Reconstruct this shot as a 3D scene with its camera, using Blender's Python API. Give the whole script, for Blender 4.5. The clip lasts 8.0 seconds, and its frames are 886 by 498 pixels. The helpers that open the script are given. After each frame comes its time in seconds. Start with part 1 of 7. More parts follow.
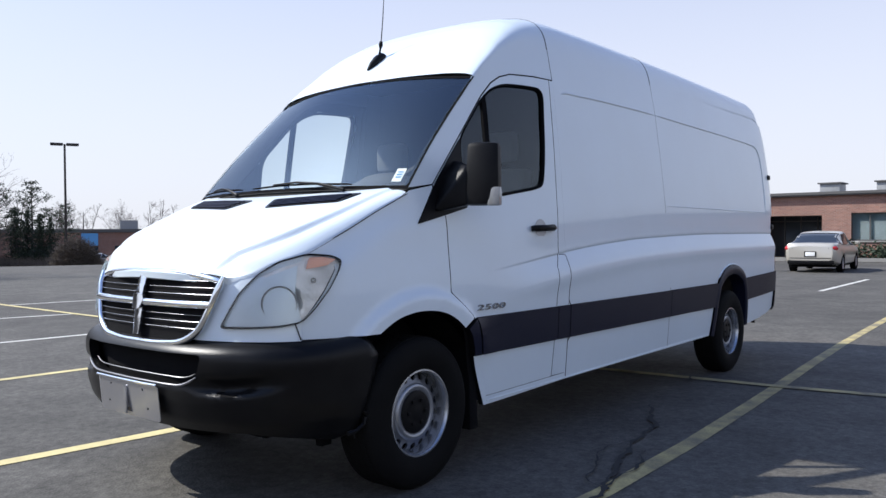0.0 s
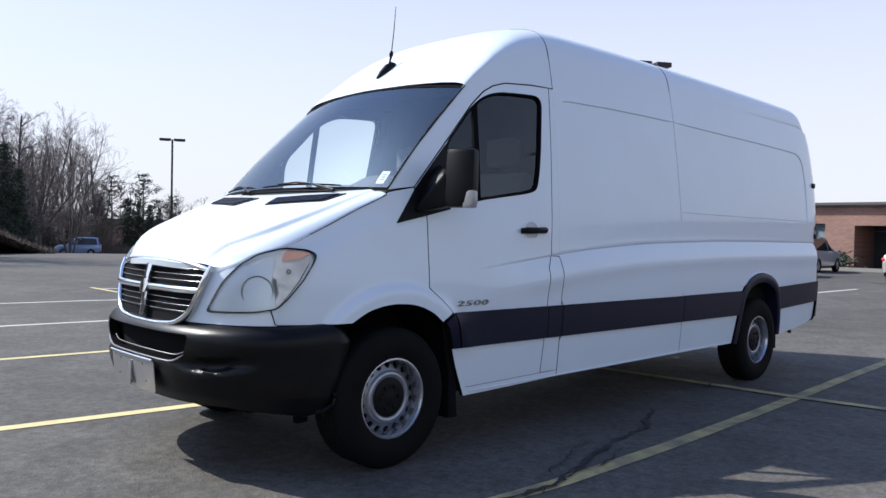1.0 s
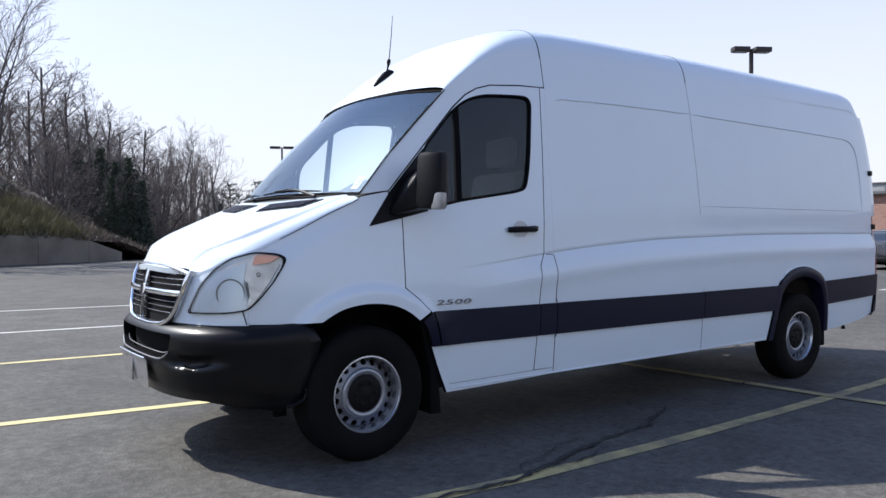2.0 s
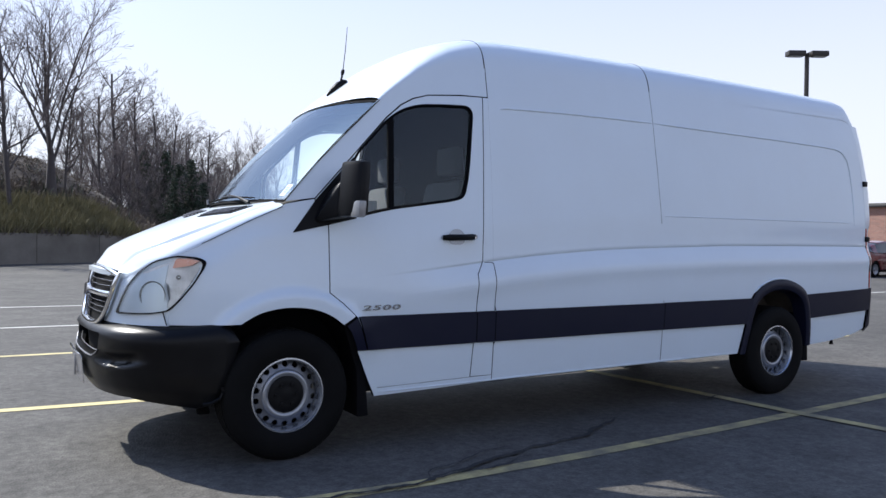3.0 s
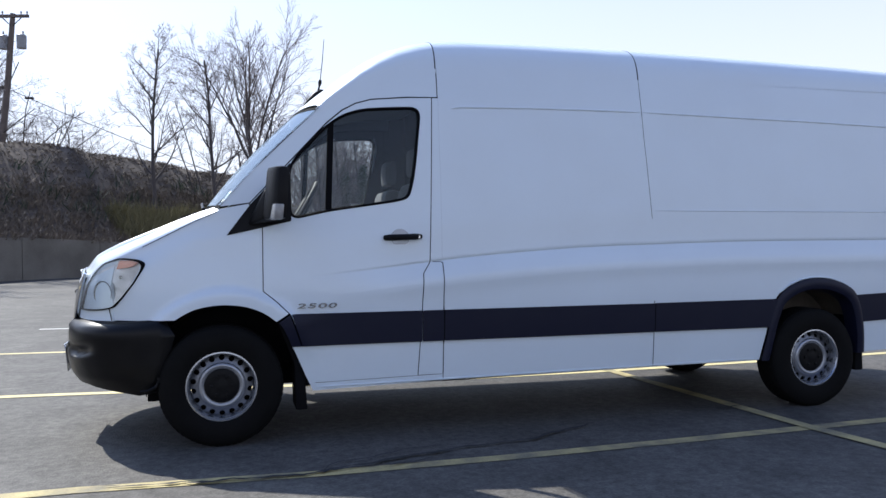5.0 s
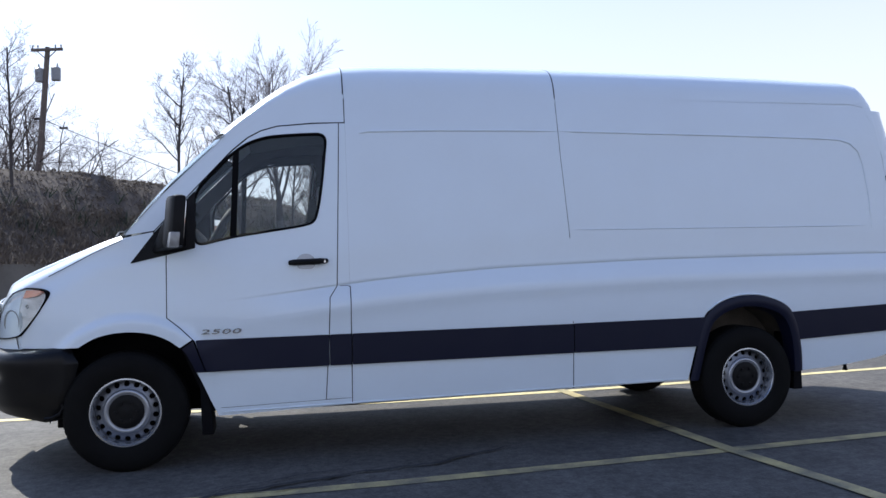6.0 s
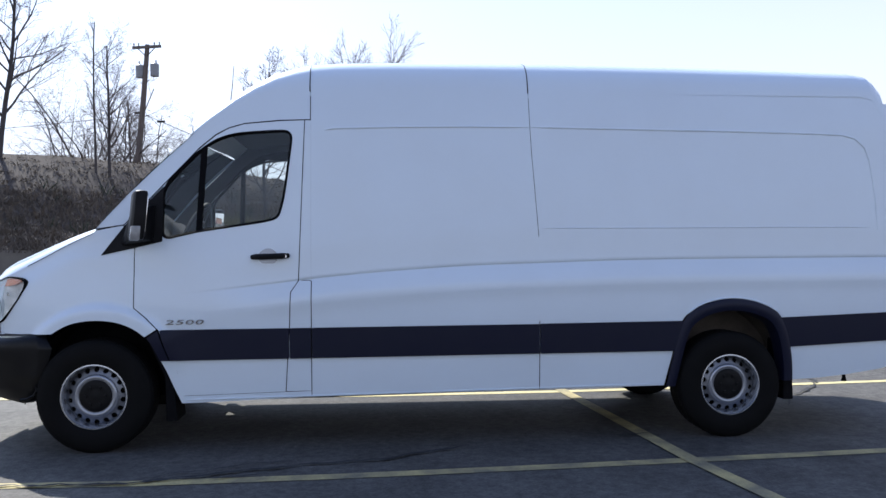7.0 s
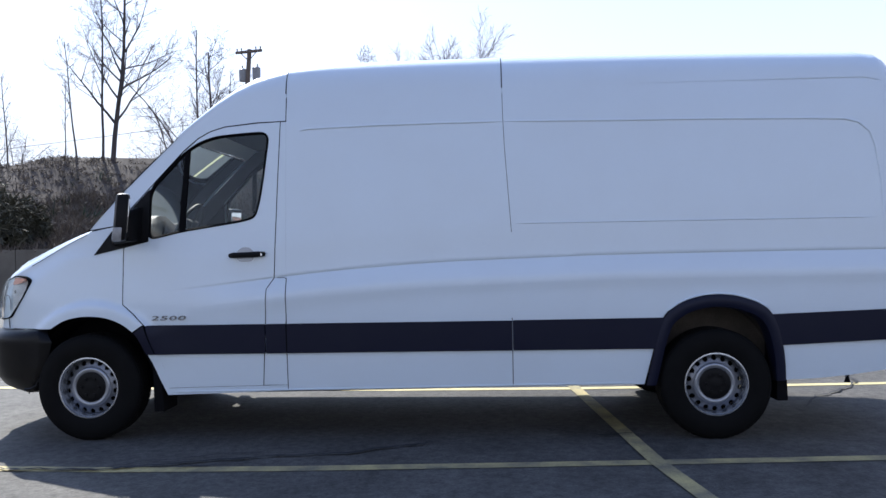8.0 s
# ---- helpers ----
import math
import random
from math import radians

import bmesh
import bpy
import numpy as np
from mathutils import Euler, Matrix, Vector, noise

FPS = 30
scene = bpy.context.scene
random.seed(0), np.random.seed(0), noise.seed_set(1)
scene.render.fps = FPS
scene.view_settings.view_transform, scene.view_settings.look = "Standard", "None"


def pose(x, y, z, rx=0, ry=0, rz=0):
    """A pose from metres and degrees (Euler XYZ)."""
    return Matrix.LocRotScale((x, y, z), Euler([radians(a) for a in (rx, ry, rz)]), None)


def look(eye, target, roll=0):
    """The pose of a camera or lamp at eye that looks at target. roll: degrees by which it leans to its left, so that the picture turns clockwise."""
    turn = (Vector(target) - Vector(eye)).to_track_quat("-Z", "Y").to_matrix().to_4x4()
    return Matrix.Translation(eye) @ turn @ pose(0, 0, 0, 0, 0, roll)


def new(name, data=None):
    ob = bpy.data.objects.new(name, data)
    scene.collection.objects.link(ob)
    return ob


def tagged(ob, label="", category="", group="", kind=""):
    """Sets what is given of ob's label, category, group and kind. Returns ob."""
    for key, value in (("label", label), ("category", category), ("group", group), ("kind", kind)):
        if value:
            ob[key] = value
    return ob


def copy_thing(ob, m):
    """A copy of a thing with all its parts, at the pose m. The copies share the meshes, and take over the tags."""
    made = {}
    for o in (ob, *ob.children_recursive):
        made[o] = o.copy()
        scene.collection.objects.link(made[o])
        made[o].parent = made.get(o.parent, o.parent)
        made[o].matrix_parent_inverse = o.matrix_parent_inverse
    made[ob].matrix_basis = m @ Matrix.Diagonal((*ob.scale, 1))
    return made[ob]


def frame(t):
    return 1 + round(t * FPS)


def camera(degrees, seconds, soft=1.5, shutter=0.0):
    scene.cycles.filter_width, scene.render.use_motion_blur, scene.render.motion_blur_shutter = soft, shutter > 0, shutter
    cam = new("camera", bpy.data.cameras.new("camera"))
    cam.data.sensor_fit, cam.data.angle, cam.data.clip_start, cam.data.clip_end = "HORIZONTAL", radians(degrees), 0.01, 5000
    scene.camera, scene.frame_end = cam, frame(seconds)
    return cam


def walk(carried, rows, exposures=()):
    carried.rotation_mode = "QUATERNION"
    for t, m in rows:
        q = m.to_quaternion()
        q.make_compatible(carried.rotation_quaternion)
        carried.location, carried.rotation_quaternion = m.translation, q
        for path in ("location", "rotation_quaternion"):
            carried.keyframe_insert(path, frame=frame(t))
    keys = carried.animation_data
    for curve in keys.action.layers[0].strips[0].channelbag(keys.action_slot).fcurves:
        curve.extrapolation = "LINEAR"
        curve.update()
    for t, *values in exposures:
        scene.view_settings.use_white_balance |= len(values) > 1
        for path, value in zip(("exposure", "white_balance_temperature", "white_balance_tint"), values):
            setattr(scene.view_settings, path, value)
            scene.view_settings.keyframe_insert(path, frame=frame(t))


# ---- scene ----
cam = camera(58.9, 8.0)
PATH = [
    (0, (-2.887, -3.457, 1.258), (-1.340, -2.190, 1.219), -0.43),
    (0.5, (-2.862, -3.818, 1.292), (-1.400, -2.453, 1.266), -0.09),
    (1, (-2.674, -4.098, 1.263), (-1.291, -2.653, 1.221), 1.17),
    (1.5, (-2.398, -4.375, 1.291), (-1.084, -2.869, 1.230), -0.18),
    (1.7, (-2.302, -4.507, 1.276), (-1.052, -2.947, 1.232), -0.68),
    (2.8, (-1.679, -5.104, 1.311), (-0.646, -3.393, 1.242), 1.39),
    (3, (-1.521, -5.209, 1.305), (-0.499, -3.491, 1.268), 0.60),
    (3.5, (-1.197, -5.466, 1.300), (-0.291, -3.683, 1.243), -0.38),
    (4, (-0.810, -5.640, 1.240), (-0.000, -3.812, 1.211), -0.40),
    (4.2, (-0.649, -5.666, 1.243), (0.084, -3.805, 1.214), -0.58),
    (5.5, (0.486, -6.082, 1.269), (0.965, -4.140, 1.261), -0.79),
    (6, (0.914, -6.146, 1.280), (1.340, -4.192, 1.306), -1.61),
    (6.5, (1.357, -6.257, 1.315), (1.651, -4.279, 1.337), -1.07),
    (7, (1.816, -6.268, 1.298), (1.999, -4.276, 1.308), -0.66),
    (7.5, (2.291, -6.313, 1.288), (2.320, -4.313, 1.305), -0.88),
    (8, (2.777, -6.300, 1.306), (2.676, -4.303, 1.303), -1.28),
]
walk(cam, [(t, look(eye, target, roll)) for t, eye, target, roll in PATH], [(0, 0.40, 6220, 10), (1.5, 0.50, 6220, 10), (3.5, 0.56, 6180, 10), (5.5, 0.64, 6140, 10), (8, 0.68, 6110, 10)])

# ---------------------------------------------------------------- light
SUN_TO = Vector((-0.54, 0.885, 1.0)).normalized()
world = bpy.data.worlds.new("sky")
scene.world = world
world.use_nodes = True
wn = world.node_tree
sky = wn.nodes.new("ShaderNodeTexSky")
sky.sky_type = "NISHITA"
sky.sun_disc = False
sky.sun_elevation = math.asin(SUN_TO.z)
sky.sun_rotation = math.atan2(SUN_TO.x, SUN_TO.y)
sky.air_density, sky.dust_density, sky.ozone_density = 1.0, 3.0, 2.5
dim = wn.nodes.new("ShaderNodeMix")
dim.data_type = "RGBA"
dim.blend_type = "MULTIPLY"
dim.inputs["Factor"].default_value = 1.0
dim.inputs["B"].default_value = (0.086, 0.118, 0.172, 1)
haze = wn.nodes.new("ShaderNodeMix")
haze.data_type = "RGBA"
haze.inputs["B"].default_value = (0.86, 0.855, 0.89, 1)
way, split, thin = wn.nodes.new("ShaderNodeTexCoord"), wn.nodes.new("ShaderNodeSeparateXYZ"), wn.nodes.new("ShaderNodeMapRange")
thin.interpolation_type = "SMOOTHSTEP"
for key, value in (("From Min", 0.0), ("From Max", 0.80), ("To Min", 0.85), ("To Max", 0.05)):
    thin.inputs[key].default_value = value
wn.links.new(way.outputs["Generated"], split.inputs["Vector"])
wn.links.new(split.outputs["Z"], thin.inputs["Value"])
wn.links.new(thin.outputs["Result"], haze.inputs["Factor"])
wn.links.new(sky.outputs["Color"], dim.inputs["A"])
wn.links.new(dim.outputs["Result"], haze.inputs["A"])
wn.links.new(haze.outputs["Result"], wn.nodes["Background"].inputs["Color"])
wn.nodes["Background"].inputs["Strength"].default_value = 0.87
sun_data = bpy.data.lights.new("sun", "SUN")
sun_data.energy, sun_data.angle, sun_data.color = 5.0, radians(0.53), (1.0, 0.94, 0.84)
sun = new("sun", sun_data)
sun.matrix_world = look(SUN_TO * 60, (0, 0, 0))


# ---------------------------------------------------------------- materials
def material(name, colour, rough=0.5, metal=0.0, spec=0.5, coat=0.0, second=None, grain=0.0, scale=8.0, fine=90.0,
             bump=0.0, amount=0.5, rand=0.0):
    """A procedural surface: a base colour broken up at two scales, with a fine relief."""
    m = bpy.data.materials.new(name)
    m.use_nodes = True
    nt = m.node_tree
    b = nt.nodes["Principled BSDF"]
    b.inputs["Roughness"].default_value = rough
    b.inputs["Metallic"].default_value = metal
    b.inputs["Specular IOR Level"].default_value = spec
    b.inputs["Coat Weight"].default_value = coat
    b.inputs["Coat Roughness"].default_value = 0.06
    b.inputs["Base Color"].default_value = (*colour, 1)
    if second is None and grain == 0 and bump == 0 and rand == 0:
        return m
    tc = nt.nodes.new("ShaderNodeTexCoord")
    big = nt.nodes.new("ShaderNodeTexNoise")
    big.inputs["Scale"].default_value, big.inputs["Detail"].default_value = scale, 6
    small = nt.nodes.new("ShaderNodeTexNoise")
    small.inputs["Scale"].default_value, small.inputs["Detail"].default_value = fine, 4
    for n in (big, small):
        nt.links.new(tc.outputs["Object"], n.inputs["Vector"])
    ramp = nt.nodes.new("ShaderNodeMapRange")
    ramp.inputs["From Min"].default_value, ramp.inputs["From Max"].default_value = 0.35, 0.68
    ramp.inputs["To Max"].default_value = amount
    nt.links.new(big.outputs["Fac"], ramp.inputs["Value"])
    mix = nt.nodes.new("ShaderNodeMix")
    mix.data_type = "RGBA"
    mix.inputs["A"].default_value = (*colour, 1)
    mix.inputs["B"].default_value = (*(second or [c * 0.7 for c in colour]), 1)
    nt.links.new(ramp.outputs["Result"], mix.inputs["Factor"])
    val = nt.nodes.new("ShaderNodeMapRange")
    val.inputs["To Min"].default_value, val.inputs["To Max"].default_value = 1 - grain, 1 + grain
    nt.links.new(small.outputs["Fac"], val.inputs["Value"])
    hsv = nt.nodes.new("ShaderNodeHueSaturation")
    nt.links.new(mix.outputs["Result"], hsv.inputs["Color"])
    if rand:
        info = nt.nodes.new("ShaderNodeObjectInfo")
        r2 = nt.nodes.new("ShaderNodeMapRange")
        r2.inputs["To Min"].default_value, r2.inputs["To Max"].default_value = 1 - rand, 1 + rand
        nt.links.new(info.outputs["Random"], r2.inputs["Value"])
        mul = nt.nodes.new("ShaderNodeMath")
        mul.operation = "MULTIPLY"
        nt.links.new(val.outputs["Result"], mul.inputs[0])
        nt.links.new(r2.outputs["Result"], mul.inputs[1])
        nt.links.new(mul.outputs["Value"], hsv.inputs["Value"])
    else:
        nt.links.new(val.outputs["Result"], hsv.inputs["Value"])
    nt.links.new(hsv.outputs["Color"], b.inputs["Base Color"])
    if bump:
        bn = nt.nodes.new("ShaderNodeBump")
        bn.inputs["Strength"].default_value, bn.inputs["Distance"].default_value = bump, 0.01
        nt.links.new(small.outputs["Fac"], bn.inputs["Height"])
        nt.links.new(bn.outputs["Normal"], b.inputs["Normal"])
    return m


def glass(name, tint, gloss=1.0):
    """A thin pane: it lets tinted light through and mirrors by the Fresnel law."""
    m = bpy.data.materials.new(name)
    m.use_nodes = True
    nt = m.node_tree
    nt.nodes.remove(nt.nodes["Principled BSDF"])
    tr, gl = nt.nodes.new("ShaderNodeBsdfTransparent"), nt.nodes.new("ShaderNodeBsdfGlossy")
    tr.inputs["Color"].default_value = (*tint, 1)
    gl.inputs["Roughness"].default_value = 0.02
    # blue put into the mirrored colour, standing in for a bluer reflected sky
    gl.inputs["Color"].default_value = (0.82, 0.92, 1.0, 1)
    fr = nt.nodes.new("ShaderNodeFresnel")
    fr.inputs["IOR"].default_value = 1.5 * gloss
    mx = nt.nodes.new("ShaderNodeMixShader")
    nt.links.new(fr.outputs["Fac"], mx.inputs["Fac"])
    nt.links.new(tr.outputs["BSDF"], mx.inputs[1])
    nt.links.new(gl.outputs["BSDF"], mx.inputs[2])
    nt.links.new(mx.outputs["Shader"], nt.nodes["Material Output"].inputs["Surface"])
    return m


PAINT = material("white_paint", (0.69, 0.77, 0.83), 0.36, coat=0.6, second=(0.65, 0.71, 0.75), grain=0.01, scale=2.2, fine=40, amount=0.35)


def wavy(m, scale, strength):
    """Adds the slow unevenness of pressed sheet to a gloss paint."""
    nt = m.node_tree
    b = nt.nodes["Principled BSDF"]
    tc, no, bn = nt.nodes.new("ShaderNodeTexCoord"), nt.nodes.new("ShaderNodeTexNoise"), nt.nodes.new("ShaderNodeBump")
    no.inputs["Scale"].default_value, no.inputs["Detail"].default_value = scale, 2.0
    bn.inputs["Strength"].default_value, bn.inputs["Distance"].default_value = strength, 0.02
    nt.links.new(tc.outputs["Object"], no.inputs["Vector"])
    nt.links.new(no.outputs["Fac"], bn.inputs["Height"])
    for name in ("Normal", "Coat Normal"):
        nt.links.new(bn.outputs["Normal"], b.inputs[name])
    return m


wavy(PAINT, 2.6, 0.22)
BLACK = material("black_plastic", (0.0045, 0.0045, 0.0055), 0.40, spec=0.12, second=(0.014, 0.014, 0.014), grain=0.15, scale=5, fine=300, bump=0.08)
BUMPER_BLACK = material("bumper_plastic", (0.0040, 0.0040, 0.0050), 0.33, spec=0.18, second=(0.012, 0.012, 0.012), grain=0.15, scale=5, fine=300, bump=0.06)
TRIM = material("dark_grey_trim", (0.006, 0.0075, 0.023), 0.42, spec=0.22, second=(0.010, 0.012, 0.025), grain=0.15, scale=4, fine=250, bump=0.1)
RUBBER = material("tyre_rubber", (0.006, 0.006, 0.006), 0.75, spec=0.08, second=(0.009, 0.009, 0.009), grain=0.2, scale=7, fine=120, bump=0.2)
# black of the rubber seals, also painted on panel edges as gap shade
SEAL_AND_GAP = material("seal_and_gap_shade", (0.006, 0.006, 0.007), 0.85, spec=0.05)
MUD_LINER = material("muddy_liner", (0.11, 0.092, 0.075), 0.9, second=(0.045, 0.04, 0.034), grain=0.3, scale=6)
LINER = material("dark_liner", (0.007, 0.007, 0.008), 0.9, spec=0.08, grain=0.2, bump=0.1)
CHROME = material("chrome", (0.86, 0.87, 0.89), 0.13, metal=1.0, second=(0.7, 0.71, 0.73), amount=0.3)
DISC_STEEL = material("dull_disc_steel", (0.20, 0.21, 0.235), 0.36, metal=0.7, second=(0.13, 0.135, 0.15), grain=0.1, scale=14, fine=150)
RIM_STEEL = material("bright_rim_steel", (0.52, 0.54, 0.57), 0.26, metal=0.8, second=(0.30, 0.31, 0.33), grain=0.1, scale=14, fine=150)
STEEL = material("silver_steel", (0.32, 0.34, 0.38), 0.33, metal=0.75, second=(0.30, 0.31, 0.33), grain=0.1, scale=14, fine=150)
PLATE = material("plate_metal", (0.42, 0.42, 0.44), 0.24, metal=0.8, second=(0.36, 0.36, 0.38), grain=0.12, scale=9)
BADGE = material("dull_chrome", (0.28, 0.29, 0.31), 0.25, metal=0.8)
DULL_TRIM = material("dull_silver_trim", (0.22, 0.22, 0.23), 0.35, metal=0.7)
GLASS = glass("window_glass", (0.82, 0.855, 0.855), 1.0)


def filmed(m, lo, hi, rough, scale=9.0, colour=(0.80, 0.80, 0.80)):
    """Adds a thin uneven film of dust or haze to a clear pane."""
    nt = m.node_tree
    nt.nodes["Glossy BSDF"].inputs["Roughness"].default_value = rough
    film, mx = nt.nodes.new("ShaderNodeBsdfDiffuse"), nt.nodes.new("ShaderNodeMixShader")
    film.inputs["Color"].default_value = (*colour, 1)
    tc, no, mr = nt.nodes.new("ShaderNodeTexCoord"), nt.nodes.new("ShaderNodeTexNoise"), nt.nodes.new("ShaderNodeMapRange")
    no.inputs["Scale"].default_value = scale
    mr.inputs["From Min"].default_value, mr.inputs["From Max"].default_value = 0.35, 0.7
    mr.inputs["To Min"].default_value, mr.inputs["To Max"].default_value = lo, hi
    nt.links.new(tc.outputs["Object"], no.inputs["Vector"])
    nt.links.new(no.outputs["Fac"], mr.inputs["Value"])
    nt.links.new(mr.outputs["Result"], mx.inputs["Fac"])
    out = nt.nodes["Material Output"]
    nt.links.new(out.inputs["Surface"].links[0].from_socket, mx.inputs[1])
    nt.links.new(film.outputs["BSDF"], mx.inputs[2])
    nt.links.new(mx.outputs["Shader"], out.inputs["Surface"])
    return m


HAZY = filmed(glass("hazy_lamp_lens", (0.95, 0.95, 0.94), 1.0), 0.03, 0.10, 0.2)
SCREEN_GLASS = glass("windscreen_glass", (0.855, 0.91, 0.88), 1.22)
MIRROR = material("mirror_glass", (0.85, 0.86, 0.87), 0.02, metal=1.0)
# dark blotches in the colour imitate broken reflections in the lamp bowl
LAMP_CHROME = material("lamp_chrome", (0.70, 0.66, 0.58), 0.14, metal=0.95, second=(0.20, 0.18, 0.15), grain=0.2, scale=20, fine=60, bump=0.8, amount=1.0)
AMBER = material("amber_lens", (0.60, 0.27, 0.17), 0.25, coat=0.4)
RED = material("red_lens", (0.45, 0.02, 0.02), 0.2, coat=0.5)
# grey blotches likewise painted in for uneven reflections round the bowl
REFLECTOR = material("lamp_reflector", (0.82, 0.81, 0.79), 0.30, metal=0.35, second=(0.40, 0.40, 0.39), grain=0.1, scale=9, fine=40, bump=0.5, amount=0.8)
GREY_SEAT = material("grey_fabric", (0.09, 0.095, 0.10), 0.9, second=(0.12, 0.12, 0.125), grain=0.15, scale=20, fine=400, bump=0.2)
DASH = material("grey_dash", (0.035, 0.037, 0.040), 0.6, grain=0.15, fine=300, bump=0.1)
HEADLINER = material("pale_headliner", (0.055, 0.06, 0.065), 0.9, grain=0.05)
PAPER = material("paper", (0.8, 0.8, 0.78), 0.8)
BLUE_INK = material("blue_ink", (0.12, 0.28, 0.5), 0.7)


def asphalt():
    """Worn asphalt: broad stains, hand-sized mottling, pale stone chips in dark binder."""
    m = bpy.data.materials.new("asphalt")
    m.use_nodes = True
    nt = m.node_tree
    b = nt.nodes["Principled BSDF"]
    b.inputs["Roughness"].default_value = 0.8
    b.inputs["Specular IOR Level"].default_value = 0.3
    tc = nt.nodes.new("ShaderNodeTexCoord")

    def noise_node(scale, detail, lo, hi, a, c):
        n = nt.nodes.new("ShaderNodeTexNoise")
        n.inputs["Scale"].default_value, n.inputs["Detail"].default_value = scale, detail
        nt.links.new(tc.outputs["Object"], n.inputs["Vector"])
        r = nt.nodes.new("ShaderNodeMapRange")
        for k, v in (("From Min", lo), ("From Max", hi), ("To Min", a), ("To Max", c)):
            r.inputs[k].default_value = v
        nt.links.new(n.outputs["Fac"], r.inputs["Value"])
        return r.outputs["Result"]

    def times(x, y):
        k = nt.nodes.new("ShaderNodeMath")
        k.operation = "MULTIPLY"
        nt.links.new(x, k.inputs[0])
        nt.links.new(y, k.inputs[1])
        return k.outputs["Value"]
    v = times(noise_node(0.22, 5, 0.3, 0.7, 0.75, 1.25), noise_node(2.2, 6, 0.3, 0.7, 0.78, 1.22))
    v = times(v, noise_node(16.0, 5, 0.3, 0.7, 0.72, 1.28))
    vo = nt.nodes.new("ShaderNodeTexVoronoi")
    vo.inputs["Scale"].default_value = 75
    nt.links.new(tc.outputs["Object"], vo.inputs["Vector"])
    chip = nt.nodes.new("ShaderNodeMapRange")
    for k, q in (("From Min", 0.0), ("From Max", 1.0), ("To Min", 0.74), ("To Max", 1.26)):
        chip.inputs[k].default_value = q
    bw = nt.nodes.new("ShaderNodeRGBToBW")
    nt.links.new(vo.outputs["Color"], bw.inputs["Color"])
    nt.links.new(bw.outputs["Val"], chip.inputs["Value"])
    v = times(v, chip.outputs["Result"])
    hs = nt.nodes.new("ShaderNodeHueSaturation")
    hs.inputs["Color"].default_value = (0.0745, 0.0705, 0.0635, 1)
    nt.links.new(v, hs.inputs["Value"])
    nt.links.new(hs.outputs["Color"], b.inputs["Base Color"])
    bp = nt.nodes.new("ShaderNodeBump")
    bp.inputs["Strength"].default_value, bp.inputs["Distance"].default_value = 0.35, 0.006
    nt.links.new(vo.outputs["Distance"], bp.inputs["Height"])
    nt.links.new(bp.outputs["Normal"], b.inputs["Normal"])
    return m


ASPHALT = asphalt()
CREAM_LINE = material("cream_line_paint", (0.60, 0.51, 0.25), 0.8, second=(0.40, 0.345, 0.18), grain=0.2, scale=4, fine=60, amount=0.8)
YELLOW = material("yellow_line_paint", (0.46, 0.38, 0.17), 0.8, second=(0.16, 0.145, 0.10), grain=0.4, scale=4.5, fine=70, bump=0.3, amount=0.95)
WHITE_LINE = material("white_line_paint", (0.55, 0.54, 0.50), 0.75, second=(0.3, 0.3, 0.28), grain=0.2, scale=3, fine=60)
CRACK = material("crack_tar", (0.02, 0.02, 0.02), 0.8, grain=0.3)
CONCRETE = material("concrete", (0.30, 0.29, 0.27), 0.85, second=(0.19, 0.185, 0.175), grain=0.12, scale=0.8, fine=25, bump=0.3, amount=0.8)
WALL_CONCRETE = material("weathered_wall_concrete", (0.20, 0.182, 0.152), 0.9, second=(0.12, 0.108, 0.088), grain=0.15, scale=0.9, fine=20, bump=0.3, amount=0.9)
BARK = material("bark", (0.080, 0.069, 0.066), 0.9, second=(0.052, 0.045, 0.043), grain=0.25, scale=3, fine=30)
TWIG = material("twig", (0.165, 0.14, 0.136), 0.9, second=(0.115, 0.098, 0.094), grain=0.2, scale=0.6, fine=8)
BRUSH = material("brush_twigs", (0.15, 0.122, 0.095), 0.9, second=(0.105, 0.085, 0.066), grain=0.15, scale=0.14, fine=5, amount=0.9)
SCRUB_LEAF = material("scrub_leaf", (0.050, 0.050, 0.030), 0.85, second=(0.075, 0.062, 0.042), grain=0.3, scale=0.8, fine=9)
NEEDLES = material("needles", (0.035, 0.055, 0.03), 0.8, second=(0.02, 0.035, 0.02), grain=0.3, scale=0.6, fine=9)
GRASS = material("dry_grass", (0.18, 0.16, 0.078), 0.9, second=(0.14, 0.125, 0.062), grain=0.3, scale=0.25, fine=6, amount=0.9)
EARTH = material("berm_earth", (0.10, 0.080, 0.064), 0.95, second=(0.07, 0.057, 0.046), grain=0.35, scale=0.15, fine=4, bump=0.5, amount=0.9)
POLE = material("pole_bronze", (0.035, 0.03, 0.028), 0.5, metal=0.3, grain=0.1)
WOOD_POLE = material("weathered_pole_wood", (0.16, 0.13, 0.11), 0.85, second=(0.10, 0.085, 0.075), grain=0.2, scale=2, fine=30)
TANK = material("grey_transformer", (0.30, 0.31, 0.32), 0.5, second=(0.22, 0.22, 0.22))
FASCIA = material("roof_fascia", (0.095, 0.092, 0.09), 0.6, second=(0.09, 0.09, 0.09))
DARK_WIN = material("dark_window", (0.035, 0.045, 0.055), 0.08, spec=0.6)
BLIND = material("window_blind", (0.38, 0.42, 0.45), 0.7, second=(0.28, 0.32, 0.35), scale=2)
SIGN_BLUE = material("blue_sign", (0.12, 0.36, 0.68), 0.5)
BEIGE_PAINT = material("beige_car_paint", (0.50, 0.47, 0.41), 0.28, metal=0.35, coat=0.7)
